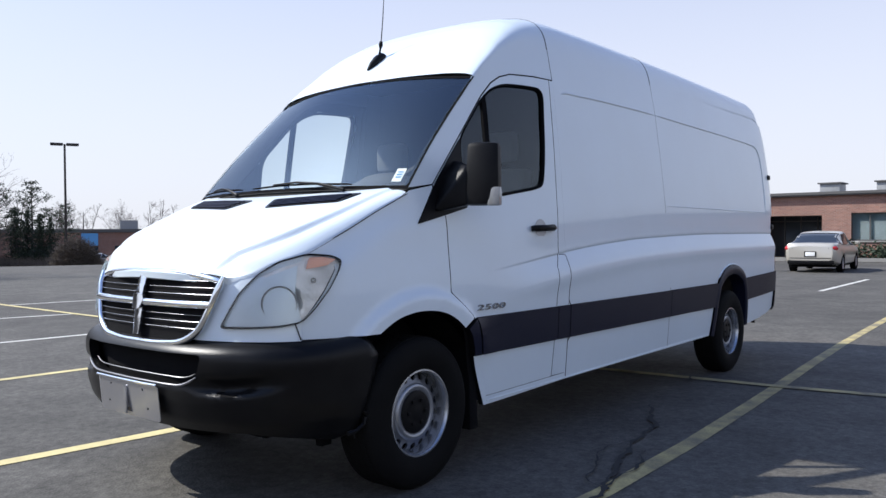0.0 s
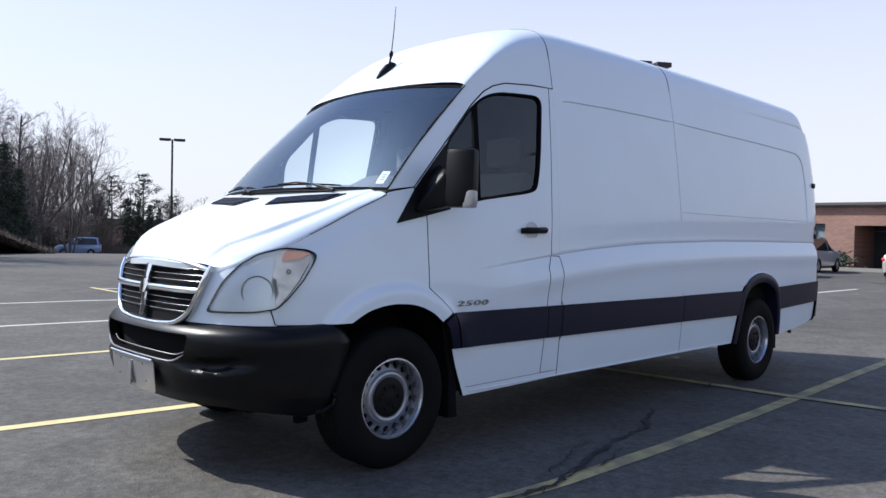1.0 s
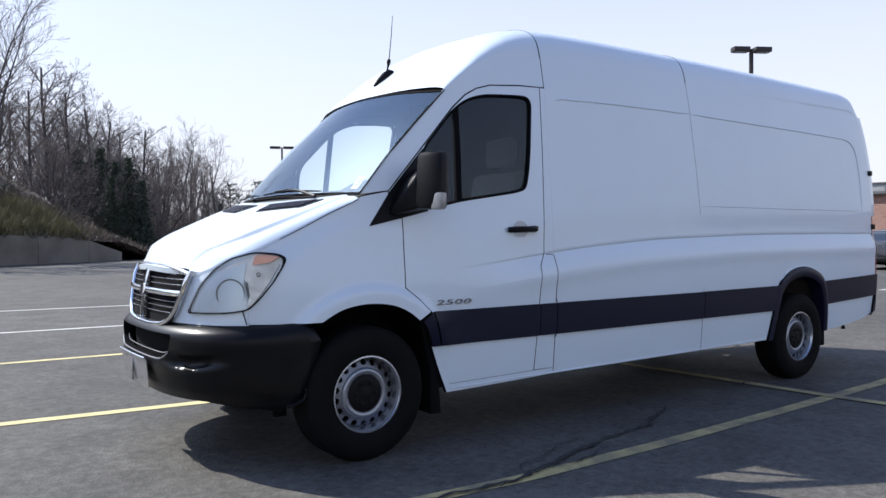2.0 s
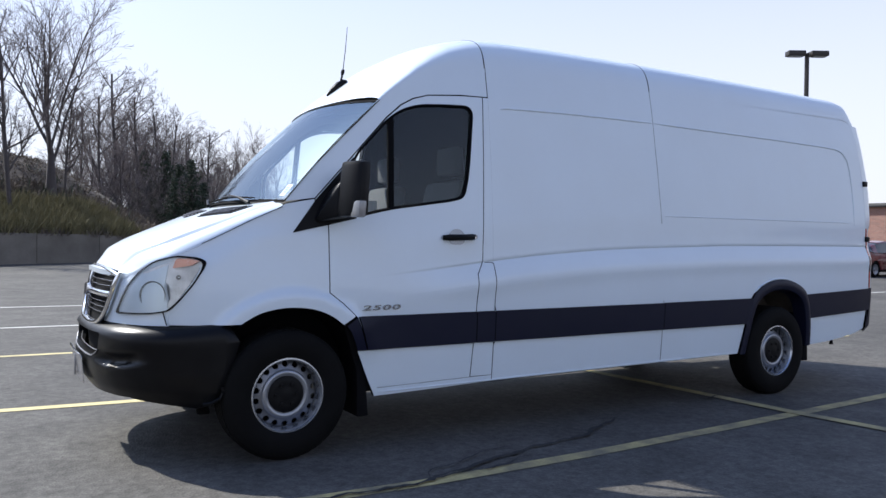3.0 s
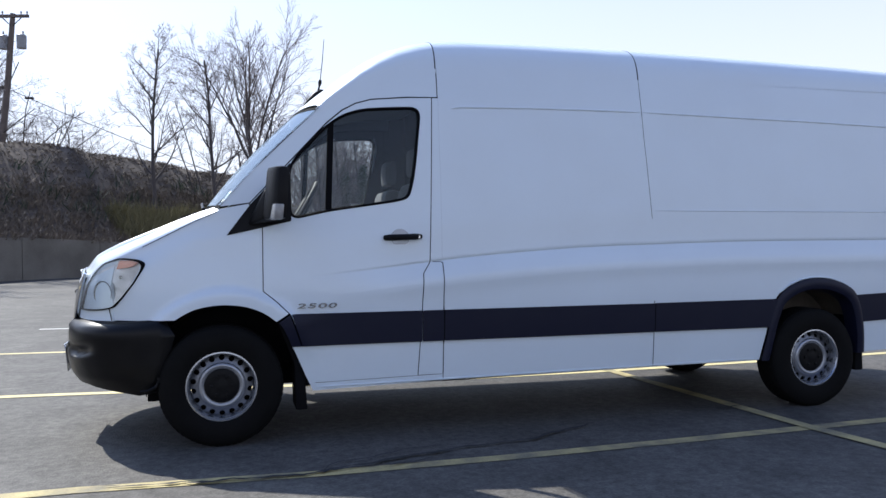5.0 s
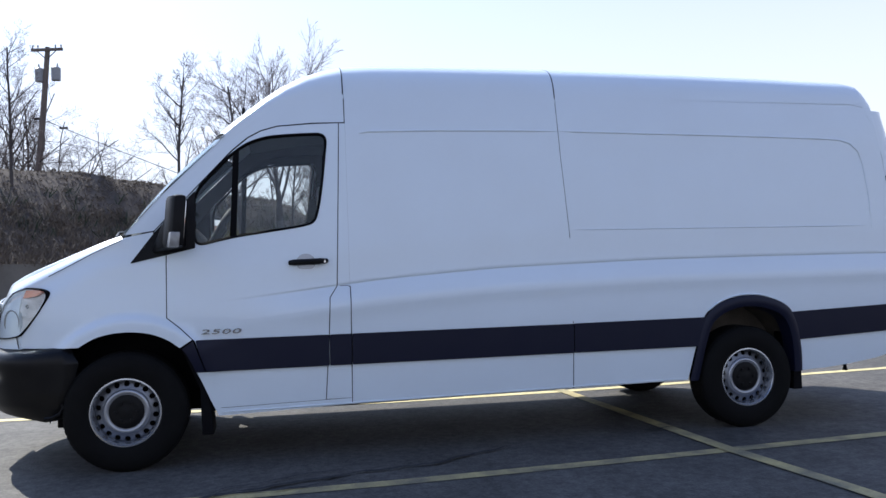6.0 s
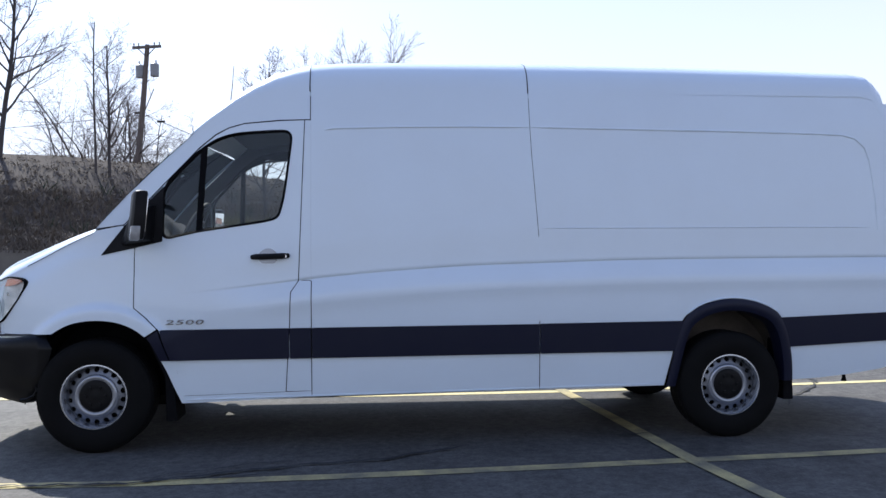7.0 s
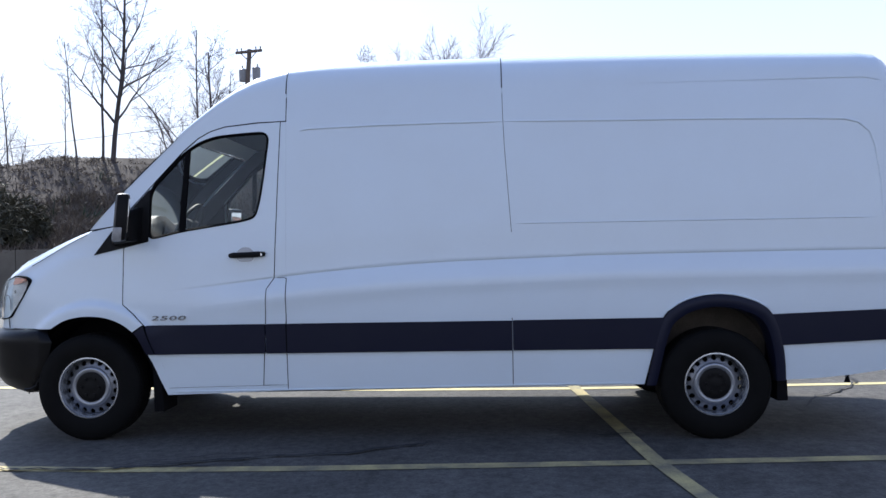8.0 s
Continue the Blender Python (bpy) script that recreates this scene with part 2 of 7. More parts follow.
SILVER_PAINT = material("silver_car_paint", (0.55, 0.56, 0.58), 0.28, metal=0.45, coat=0.7)
BLUE_PAINT = material("blue_grey_car_paint", (0.22, 0.30, 0.46), 0.3, metal=0.4, coat=0.7)
DARK_PAINT = material("dark_car_paint", (0.03, 0.03, 0.035), 0.25, coat=0.7)
MAROON_PAINT = material("maroon_car_paint", (0.16, 0.015, 0.02), 0.25, coat=0.7)
CLEAR_LAMP = material("clear_lamp_plastic", (0.19, 0.19, 0.185), 0.2, coat=0.5, second=(0.3, 0.3, 0.3), scale=30)
CAR_GLASS = material("car_window_glass", (0.02, 0.025, 0.03), 0.05, spec=0.7)


# ---------------------------------------------------------------- building helpers
def thing(name, label, category, place=(0, 0, 0), turn=0.0, group="", kind=""):
    ob = new(name)
    ob.empty_display_size = 0.2
    ob.matrix_world = pose(*place, 0, 0, turn)
    return tagged(ob, label, category, group, kind)


def finish(bm, name, mat, smooth=35.0, front=None):
    """Makes a mesh whose faces point outwards, or, for an open sheet, towards front."""
    bmesh.ops.recalc_face_normals(bm, faces=bm.faces)
    if front:
        wrong = sum(f.normal.dot(Vector(front)) * f.calc_area() for f in bm.faces) < 0
    else:
        wrong = all(e.is_manifold for e in bm.edges) and bm.calc_volume(signed=True) < 0
    if wrong:
        bmesh.ops.reverse_faces(bm, faces=bm.faces)
    me = bpy.data.meshes.new(name)
    if smooth:
        for f in bm.faces:
            f.smooth = True
    bm.to_mesh(me)
    bm.free()
    if smooth:
        me.set_sharp_from_angle(angle=radians(smooth))
    me.materials.append(mat)
    return me


def part(name, bm, mat, parent, label="", smooth=35.0, front=None):
    ob = new(name, finish(bm, name, mat, smooth, front))
    ob.parent = parent
    return tagged(ob, label)


def solo(name, bm, mat, label, category, kind="", group="", smooth=35.0, front=None):
    return tagged(new(name, finish(bm, name, mat, smooth, front)), label, category, group, kind)


def box(bm, lo, hi, bevel=0.0, m=None):
    """A box between two corners, its edges rounded by bevel, added to bm."""
    got = bmesh.ops.create_cube(bm, size=1.0)["verts"]
    lo, hi = Vector(lo), Vector(hi)
    for v in got:
        v.co = Vector([(lo[i] + hi[i]) / 2 + v.co[i] * (hi[i] - lo[i]) for i in range(3)])
    if bevel:
        es = list({e for v in got for e in v.link_edges})
        r = bmesh.ops.bevel(bm, geom=es, offset=bevel, segments=2, affect="EDGES", profile=0.6)
        got = list(set([v for v in got if v.is_valid] + r["verts"]))
    if m is not None:
        for v in got:
            v.co = m @ v.co
    return got


def boxes(*specs, bevel=0.0):
    bm = bmesh.new()
    for lo, hi in specs:
        box(bm, lo, hi, bevel)
    return bm


def tube(bm, pts, radii, sides=6, cap=True):
    """A tapered tube along points."""
    rings = []
    pts = [Vector(p) for p in pts]
    for i, p in enumerate(pts):
        d = (pts[min(i + 1, len(pts) - 1)] - pts[max(i - 1, 0)])
        d = d.normalized() if d.length > 1e-9 else Vector((0, 0, 1))
        a = d.cross(Vector((0.31, 0.17, 0.93)))
        if a.length < 0.05:
            a = d.cross(Vector((1, 0, 0)))
        a.normalize()
        b = d.cross(a)
        r = radii[i] if hasattr(radii, "__len__") else radii
        rings.append([bm.verts.new(p + a * (r * math.cos(2 * math.pi * k / sides)) + b * (r * math.sin(2 * math.pi * k / sides))) for k in range(sides)])
    for r0, r1 in zip(rings, rings[1:]):
        for k in range(sides):
            bm.faces.new((r0[k], r0[(k + 1) % sides], r1[(k + 1) % sides], r1[k]))
    if cap and sides > 2:
        bm.faces.new(rings[0][::-1])
        bm.faces.new(rings[-1])


def lathe(profile, steps=48, axis="y", centre=(0, 0, 0), closed=False):
    """A turned form: profile of (radius, along)."""
    bm = bmesh.new()
    rings = []
    for k in range(steps):
        a = 2 * math.pi * k / steps
        ring = []
        for r, l in profile:
            co = {"y": (r * math.cos(a), l, r * math.sin(a)), "z": (r * math.cos(a), r * math.sin(a), l), "x": (l, r * math.cos(a), r * math.sin(a))}[axis]
            ring.append(bm.verts.new(Vector(co) + Vector(centre)))
        rings.append(ring)
    n = len(profile)
    for k in range(steps):
        a, b = rings[k], rings[(k + 1) % steps]
        for i in range(n if closed else n - 1):
            j = (i + 1) % n
            bm.faces.new((a[i], b[i], b[j], a[j]))
    bmesh.ops.remove_doubles(bm, verts=bm.verts, dist=1e-6)
    return bm


def grid(nu, nv, f):
    """A sheet: f(u, v) with u and v from 0 to 1."""
    bm = bmesh.new()
    vs = [[bm.verts.new(f(i / nu, j / nv)) for j in range(nv + 1)] for i in range(nu + 1)]
    for i in range(nu):
        for j in range(nv):
            bm.faces.new((vs[i][j], vs[i + 1][j], vs[i + 1][j + 1], vs[i][j + 1]))
    return bm


def rim(bm, shift):
    """Turns the free edges of a sheet inwards, so that it shows a thickness."""
    free = [e for e in bm.edges if e.is_boundary]
    got = bmesh.ops.extrude_edge_only(bm, edges=free)["geom"]
    for v in got:
        if isinstance(v, bmesh.types.BMVert):
            v.co += shift(v.co) if callable(shift) else Vector(shift)


def rounded(pts, r=0.02, steps=4):
    """A closed outline with its corners rounded."""
    out, n = [], len(pts)
    for i in range(n):
        p, a, b = Vector(pts[i]), Vector(pts[i - 1]), Vector(pts[(i + 1) % n])
        da, db = a - p, b - p
        q = min(r, da.length * 0.45, db.length * 0.45)
        s, e = p + da.normalized() * q, p + db.normalized() * q
        for k in range(steps + 1):
            t = k / steps
            out.append(tuple(s * (1 - t) ** 2 + p * 2 * t * (1 - t) + e * t * t))
    return out


def sheet(outline, holes=(), step=(0.1, 0.1), cuts=()):
    """A flat sheet (a, b, 0) with holes, cut into a mesh of cells; cuts: further lines (point, direction)."""
    bm = bmesh.new()
    edges = []
    for loop in (outline, *holes):
        vs = [bm.verts.new((p[0], p[1], 0)) for p in loop]
        edges += [bm.edges.new((vs[i - 1], vs[i])) for i in range(len(vs))]
    bmesh.ops.triangle_fill(bm, edges=edges, use_beauty=True, use_dissolve=False)
    xs, zs = [p[0] for p in outline], [p[1] for p in outline]

    def cut(co, no):
        bmesh.ops.bisect_plane(bm, geom=bm.verts[:] + bm.edges[:] + bm.faces[:], dist=1e-5, plane_co=co, plane_no=no)
    for lo, hi, st, no in ((min(xs), max(xs), step[0], (1, 0, 0)), (min(zs), max(zs), step[1], (0, 1, 0))):
        if st:
            for k in range(1, int((hi - lo) / st) + 1):
                c = lo + k * st
                cut((c, c, 0), no)
    for p, d in cuts:
        cut((p[0], p[1], 0), (-d[1], d[0], 0))
    return bm


def smooth_table(pts, sigma):
    """A smooth function through rows of (a, value)."""
    a = np.array([p[0] for p in pts], float)
    v = np.array([p[1] for p in pts], float)
    xs = np.linspace(a[0] - 3 * sigma, a[-1] + 3 * sigma, 400)
    ys = np.interp(xs, a, v)
    lo = (a[0], v[0], (v[1] - v[0]) / (a[1] - a[0]))
    hi = (a[-1], v[-1], (v[-1] - v[-2]) / (a[-1] - a[-2]))
    ys = np.where(xs < a[0], lo[1] + (xs - lo[0]) * lo[2], ys)
    ys = np.where(xs > a[-1], hi[1] + (xs - hi[0]) * hi[2], ys)
    w = np.exp(-0.5 * ((xs[:, None] - xs[None, :]) / sigma) ** 2)
    ys = (w @ ys) / w.sum(1)
    return lambda q: float(np.interp(q, xs, ys))


def ramp01(t):
    t = min(1.0, max(0.0, t))
    return t * t * (3 - 2 * t)


def tab(pts):
    a, v = [p[0] for p in pts], [p[1] for p in pts]
    return lambda q: float(np.interp(q, a, v))


# ---------------------------------------------------------------- ground
def ground_z(x, y):
    return -1.75 * ramp01((0.34 * x + 0.94 * y - 30) / 62) + 0.010 - 0.0075 * min(max(-8.0, x), 46.0)


def ground_sheet():
    def spread(u):
        t = 2 * u - 1
        return math.copysign(abs(t) ** 2.6 * 900, t)

    def f(u, v):
        x, y = spread(u) + 4, spread(v) + 8
        return Vector((x, y, ground_z(x, y)))
    return grid(110, 110, f)


ground = solo("ground", ground_sheet(), ASPHALT, "weathered grey asphalt of a car park", "ground", "structure", front=(0, 0, 1))


def strip(name, pts, width, mat, parent, lift=0.004, ragged=0.0, seed=1):
    """A flat band lying on the ground along points."""
    rnd = random.Random(seed)
    fine = []
    for (x0, y0), (x1, y1) in zip(pts, pts[1:]):
        n = max(1, int(math.hypot(x1 - x0, y1 - y0) / (0.05 if ragged else 0.5)))
        fine += [(x0 + (x1 - x0) * k / n, y0 + (y1 - y0) * k / n) for k in range(n)]
    fine.append(pts[-1])
    bm = bmesh.new()
    prev = None
    for i, (x, y) in enumerate(fine):
        a, b = fine[max(i - 1, 0)], fine[min(i + 1, len(fine) - 1)]
        d = Vector((b[0] - a[0], b[1] - a[1], 0)).normalized()
        n = Vector((-d.y, d.x, 0))
        w = width / 2
        off = 0.0
        if ragged:
            w *= rnd.uniform(0.25, 1.5) * min(1.0, 0.25 + min(i, len(fine) - 1 - i) * 0.15)
            off = ragged * (1.6 * noise.noise((x * 7, y * 7, seed)) + 1.0 * noise.noise((x * 23, y * 23, seed)))
        c = Vector((x, y, ground_z(x, y) + lift)) + n * off
        row = (bm.verts.new(c + n * w), bm.verts.new(c - n * w))
        if prev:
            bm.faces.new((prev[0], prev[1], row[1], row[0]))
        prev = row
    return part(name, bm, mat, parent, smooth=0)


for n, (pts, w, m) in enumerate((
    ([(-14, -2.1), (-0.7, -1.62), (0.5, -1.67), (1.6, -1.645), (2.9, -1.572), (3.82, -1.512), (5.2, -1.415), (7.0, -1.305), (9.5, -1.20), (30, -0.4)], 0.105, YELLOW),
    ([(3.53, 1.9), (3.60, 0.95), (3.80, -1.512), (3.92, -2.3), (4.6, -8)], 0.105, YELLOW),
    ([(-8, 1.5), (-1.4, 1.15), (-0.4, 1.08), (1.95, 0.95), (3.6, 0.97), (5.85, 1.10), (9.0, 1.35)], 0.11, CREAM_LINE),
    ([(-8, 4.1), (-1.3, 3.88), (0.65, 3.84), (9, 3.9)], 0.10, CREAM_LINE),
    ([(-2.6, 6.6), (-1.2, 6.52), (1.9, 6.46), (3.3, 6.42)], 0.10, WHITE_LINE),
    ([(-2.5, 9.7), (2.16, 9.53), (3.28, 9.36)], 0.10, WHITE_LINE),
    ([(3.2, 12.06), (7.34, 11.81)], 0.10, WHITE_LINE),
    ([(3.22, 12.45), (3.21, 9.14), (3.25, 5.44), (3.53, 1.9)], 0.10, CREAM_LINE),
    ([(16.3, 1.2), (22.4, 1.4)], 0.12, WHITE_LINE),
    ([(16.2, 4.0), (22.0, 4.1)], 0.12, WHITE_LINE),
    ([(16.1, 6.9), (22.0, 7.0)], 0.12, WHITE_LINE),
    ([(16.4, -1.6), (22.4, -1.4)], 0.12, WHITE_LINE),
)):
    strip("parking_line", pts, w, m, ground, 0.009 if n in (1, 7) else 0.004)
for k, (pts, w) in enumerate((
    ([(-0.6, -1.62), (-0.1, -1.68), (0.42, -1.69), (0.75, -1.58), (1.1, -1.47), (1.55, -1.36), (1.9, -1.30), (2.2, -1.15), (2.47, -1.02)], 0.026),
    ([(0.2, -1.76), (0.55, -1.64), (0.95, -1.63), (1.3, -1.52)], 0.016),
    ([(0.5, -1.66), (0.62, -1.5), (0.9, -1.42), (1.2, -1.3), (1.5, -1.32)], 0.010),
    ([(3.30, -0.72), (3.55, -0.85), (3.8, -0.8)], 0.03),
    ([(5.3, 0.05), (5.42, 0.235), (5.595, 0.546), (5.765, 0.666), (6.03, 0.93), (6.2, 1.15), (6.45, 2.1)], 0.03),
    ([(-3.5, 0.2), (-2.6, 0.5), (-1.9, 0.45)], 0.012),
)):
    strip("crack", pts, w, CRACK, ground, lift=0.013, ragged=0.022, seed=k + 3)

# ---------------------------------------------------------------- the van
van = thing("cargo_van", "white high-roof cargo van with black bumper, parked on asphalt", "van")
van.matrix_world = pose(0, 0, 0, 0, 0.2, 0)

H_BASE = smooth_table([(0.25, 0.912), (0.36, 0.925), (0.6, 0.943), (0.8, 0.953), (0.95, 0.956), (1.05, 0.95), (1.12, 0.942), (1.25, 0.930),
                       (1.4, 0.917), (1.8, 0.885), (2.2, 0.842), (2.45, 0.796), (2.6, 0.765)], 0.05)
TAPER = smooth_table([(-0.9, 0.40), (-0.8, 0.29), (-0.72, 0.215), (-0.6, 0.128), (-0.45, 0.072), (-0.2, 0.042), (0.05, 0.027), (0.25, 0.018), (0.6, 0.004), (1.0, 0.0), (2.0, 0.0)], 0.06)
CREASE = smooth_table([(0.2, 1.003), (0.5, 1.037), (1.0, 1.09), (1.66, 1.165), (2.43, 1.216), (3.6, 1.246), (4.5, 1.25), (6.0, 1.25)], 0.16)
HOOD_EDGE_Y = smooth_table([(-0.95, 0.36), (-0.88, 0.45), (-0.82, 0.54), (-0.755, 0.66), (-0.69, 0.735), (-0.595, 0.797), (-0.375, 0.833), (-0.19, 0.858), (0.0, 0.880), (0.2, 0.89)], 0.03)
HOOD_EDGE_Z = smooth_table([(-0.95, 1.06), (-0.88, 1.08), (-0.82, 1.09), (-0.755, 1.105), (-0.69, 1.143), (-0.595, 1.172), (-0.375, 1.28), (-0.19, 1.377), (0.0, 1.464), (0.2, 1.54)], 0.03)


def side_y(x, z):
    """Half the width of the body at x, z."""
    y = H_BASE(z) - TAPER(x) * (1.0 - 0.25 * ramp01((z - 1.15) / 0.3))
    if x < 1.4 and z > 1.3:
        y -= (0.002 + 0.036 * min(1, (z - 1.32) / 0.815)) * ((1.4 - x) / 0.78)
    d = z - CREASE(x)
    on = ramp01((x - 0.5) / 0.9)
    if d > 0:
        y -= on * (0.012 * (1 - ramp01(d / 0.27)) + 0.007 * (1 - ramp01(d / 0.013)))
    else:
        y += on * (0.019 * math.exp(-((d + 0.13) / 0.075) ** 2) - 0.0200 * math.exp(d / 0.05))
    r = math.hypot(x - 0.03, (z - 0.40))
    y += 0.034 * ramp01(1 - (r - 0.545) / 0.055) * ramp01((z - 0.50) / 0.25)
    if x < 0.05:
        ze, ye = HOOD_EDGE_Z(x), HOOD_EDGE_Y(x)
        t = ramp01((z - ze + 0.20) / 0.20) ** 2
        y = y * (1 - t) + min(y, ye) * t
    if x > 5.3:
        y -= 0.012 * ((x - 5.3) / 0.35) ** 2
    if x > 5.65:
        t = min(1.0, (x - 5.65) / 0.11)
        y -= 0.10 * (1 - math.sqrt(max(0, 1 - t * t)))
    return y


def side_panel(name, outline, side, mat=PAINT, holes=(), step=(0.09, 0.06), lift=0.0, depth=0.030, cuts=False, parent=None, label="", smooth=35):
    """A pressed panel of the body's side, with turned-in edges. side: -1 the driver's, 1 the other."""
    if cuts:
        def dense(loop):
            out = []
            for k in range(len(loop)):
                a, b = Vector(loop[k]), Vector(loop[(k + 1) % len(loop)])
                m = max(1, int((b - a).length / 0.08))
                out += [tuple(a.lerp(b, q / m)) for q in range(m)]
            return [(x, z - CREASE(x)) for x, z in out]
        bm = sheet(dense(outline), [dense(h) for h in holes], step, [((0, o), (1, 0)) for o in (-0.25, -0.21, -0.17, -0.13, -0.09, -0.06, -0.03, -0.01, 0.0, 0.003, 0.006, 0.009, 0.013, 0.03)])
        for v in bm.verts:
            v.co.y += CREASE(v.co.x)
    else:
        bm = sheet(outline, holes, step)
    for v in bm.verts:
        x, z = v.co.x, v.co.y
        v.co = Vector((x, side * (side_y(x, z) + lift), z))
    n = len(bm.faces)
    if depth:
        rim(bm, (0, -side * depth, 0))
        # turned-in edges coloured black: painted shade for the gaps between panels
        for f in list(bm.faces)[n:]:
            c = f.calc_center_median()
            on_top = c.z > 2.36 and abs(c.x - 2.925) > 0.012 and c.x > 1.412
            f.material_index = 0 if on_top else 1
    ob = part(name, bm, mat, parent or van, label, smooth)
    if depth:
        ob.data.materials.append(SEAL_AND_GAP)
    return ob


WINDOW = rounded([(0.415, 1.398), (0.66, 1.456), (1.10, 1.520), (1.195, 1.545), (1.228, 1.66), (1.25, 1.80), (1.293, 2.160), (1.08, 2.152),
                  (0.89, 2.136), (0.765, 2.095), (0.655, 2.018), (0.415, 1.762)], 0.085, 6)
ARCH_F = [(0.40, 0.66), (0.37, 0.722), (0.31, 0.785), (0.24, 0.832), (0.15, 0.866), (0.05, 0.88), (-0.05, 0.878), (-0.15, 0.858), (-0.22, 0.826), (-0.27, 0.795)]
ARCH_R = [(3.86, 0.36), (3.905, 0.56), (3.94, 0.70), (3.99, 0.83), (4.06, 0.893), (4.13, 0.930), (4.23, 0.958), (4.34, 0.968), (4.45, 0.958), (4.55, 0.930), (4.63, 0.893),
          (4.69, 0.84), (4.74, 0.73), (4.775, 0.55), (4.785, 0.385)]


def flowing(pts, steps=3):
    """A curve through points, with steps pieces between each two."""
    out, n = [], len(pts)
    for i in range(n - 1):
        p = [Vector(pts[min(max(k, 0), n - 1)]) for k in (i - 1, i, i + 1, i + 2)]
        for j in range(steps):
            t = j / steps
            out.append(tuple(0.5 * (2 * p[1] + (p[2] - p[0]) * t + (2 * p[0] - 5 * p[1] + 4 * p[2] - p[3]) * t * t + (3 * p[1] - p[0] - 3 * p[2] + p[3]) * t ** 3)))
    return out + [tuple(pts[-1])]


ARCH_R, ARCH_F = flowing(ARCH_R), flowing(ARCH_F)
DOOR = [(0.255, 1.367), (0.255, 0.96), (0.335, 0.895), (0.42, 0.81), (0.447, 0.74), (0.517, 0.57), (0.567, 0.372), (1.235, 0.385), (1.262, 0.81), (1.272, 1.055),
        (1.322, 1.128), (1.34, 1.6), (1.363, 2.222), (1.20, 2.217), (0.96, 2.196), (0.855, 2.165), (0.77, 2.118), (0.665, 2.028), (0.18, 1.508), (0.19, 1.42)]


def build_side(s):
    near = s < 0
    # fender
    fender = [(-0.595, 1.166), (-0.5, 1.213), (-0.375, 1.276), (-0.28, 1.326), (-0.19, 1.373), (-0.1, 1.414), (0.0, 1.472), (0.10, 1.492), (0.172, 1.505), (0.184, 1.42), (0.249, 1.36), (0.249, 0.957), (0.33, 0.891), (0.405, 0.818), (0.33, 0.770)]
    fender += ARCH_F[6:] + [(-0.45, 0.793), (-0.625, 0.795), (-0.64, 0.862), (-0.585, 0.93), (-0.53, 1.01), (-0.478, 1.10), (-0.478, 1.14), (-0.515, 1.163)]
    side_panel("fender", fender, s, step=(0.022, 0.020))
    # dark joint between fender and bonnet
    bm = bmesh.new()
    tube(bm, [(x, s * (HOOD_EDGE_Y(x) + 0.004), HOOD_EDGE_Z(x) + 0.001) for x in np.linspace(-0.46, -0.02, 15)], 0.0020, 6)
    part("bonnet_joint", bm, SEAL_AND_GAP, van)
    # door with its window opening
    door = side_panel("cab_door", DOOR, s, holes=[WINDOW], step=(0.035, 0.03), cuts=True, label="white cab door with a black window frame")
    # sill below the door
    side_panel("door_sill", [(0.556, 0.321), (1.41, 0.345), (1.41, 0.385), (1.238, 0.3825), (0.571, 0.3695), (0.521, 0.57), (0.508, 0.607), (0.428, 0.607), (0.455, 0.55), (0.51, 0.42)], s)
    # pillar behind the door
    side_panel("door_pillar", [(1.241, 0.387), (1.4065, 0.387), (1.4085, 1.115), (1.4085, 1.13), (1.4078, 2.222), (1.369, 2.222), (1.346, 1.6), (1.328, 1.127), (1.278, 1.053), (1.268, 0.81)], s, step=(0.05, 0.05), cuts=True)
    for line in ([(1.4095, 0.352), (1.4105, 0.7), (1.4105, 1.122), (1.395, 1.1285), (1.345, 1.1285)],):
        bm = bmesh.new()
        pts = [tuple(Vector(a).lerp(Vector(b), k / 12)) for a, b in zip(line, line[1:]) for k in range(12)] + [line[-1]]
        tube(bm, [(x, s * (side_y(x, z) + (0.0165 if 0.61 < z < 0.812 else 0.0)), z) for x, z in pts], 0.0024, 5)
        part("pillar_joint", bm, SEAL_AND_GAP, van)
    # strip over the door, from the windscreen's foot to the roof
    top = [(-0.005, 1.487), (0.175, 1.513), (0.66, 2.036), (0.766, 2.126), (0.853, 2.173), (0.96, 2.204), (1.20, 2.226), (1.402, 2.23), (1.402, 2.432), (1.28, 2.432), (1.16, 2.428),
           (1.03, 2.400), (0.90, 2.344), (0.80, 2.280), (0.72, 2.222), (0.66, 2.172), (0.62, 2.134), (0.51, 2.024), (0.398, 1.916), (0.29, 1.808), (0.187, 1.707), (0.09, 1.596)]
    side_panel("windscreen_pillar", top, s, step=(0.035, 0.03), depth=0)
    side_panel("pillar_trim", top, s, DASH, step=(0.06, 0.06), lift=-0.028, depth=0)
    # strip under the joint of side and roof
    side_panel("roof_joint", [(0.55, 2.02), (0.64, 2.115), (0.72, 2.185), (0.82, 2.25), (0.92, 2.308), (1.05, 2.36), (1.18, 2.39), (1.33, 2.40), (5.44, 2.39), (5.52, 2.24), (5.56, 2.26), (5.49, 2.41), (5.40, 2.432), (1.32, 2.437), (1.15, 2.427), (1.01, 2.39), (0.88, 2.333), (0.78, 2.27), (0.68, 2.20), (0.60, 2.13)], s, step=(0.1, 0.03), lift=-0.004, depth=0)
    # load space side
    cargo = [(1.4112, 0.345), (3.85, 0.366)] + [(p[0] - 0.004, p[1] + 0.004) for p in ARCH_R[3:]] + [(4.79, 0.386), (5.0, 0.396), (5.2, 0.415), (5.45, 0.450), (5.6, 0.490)]
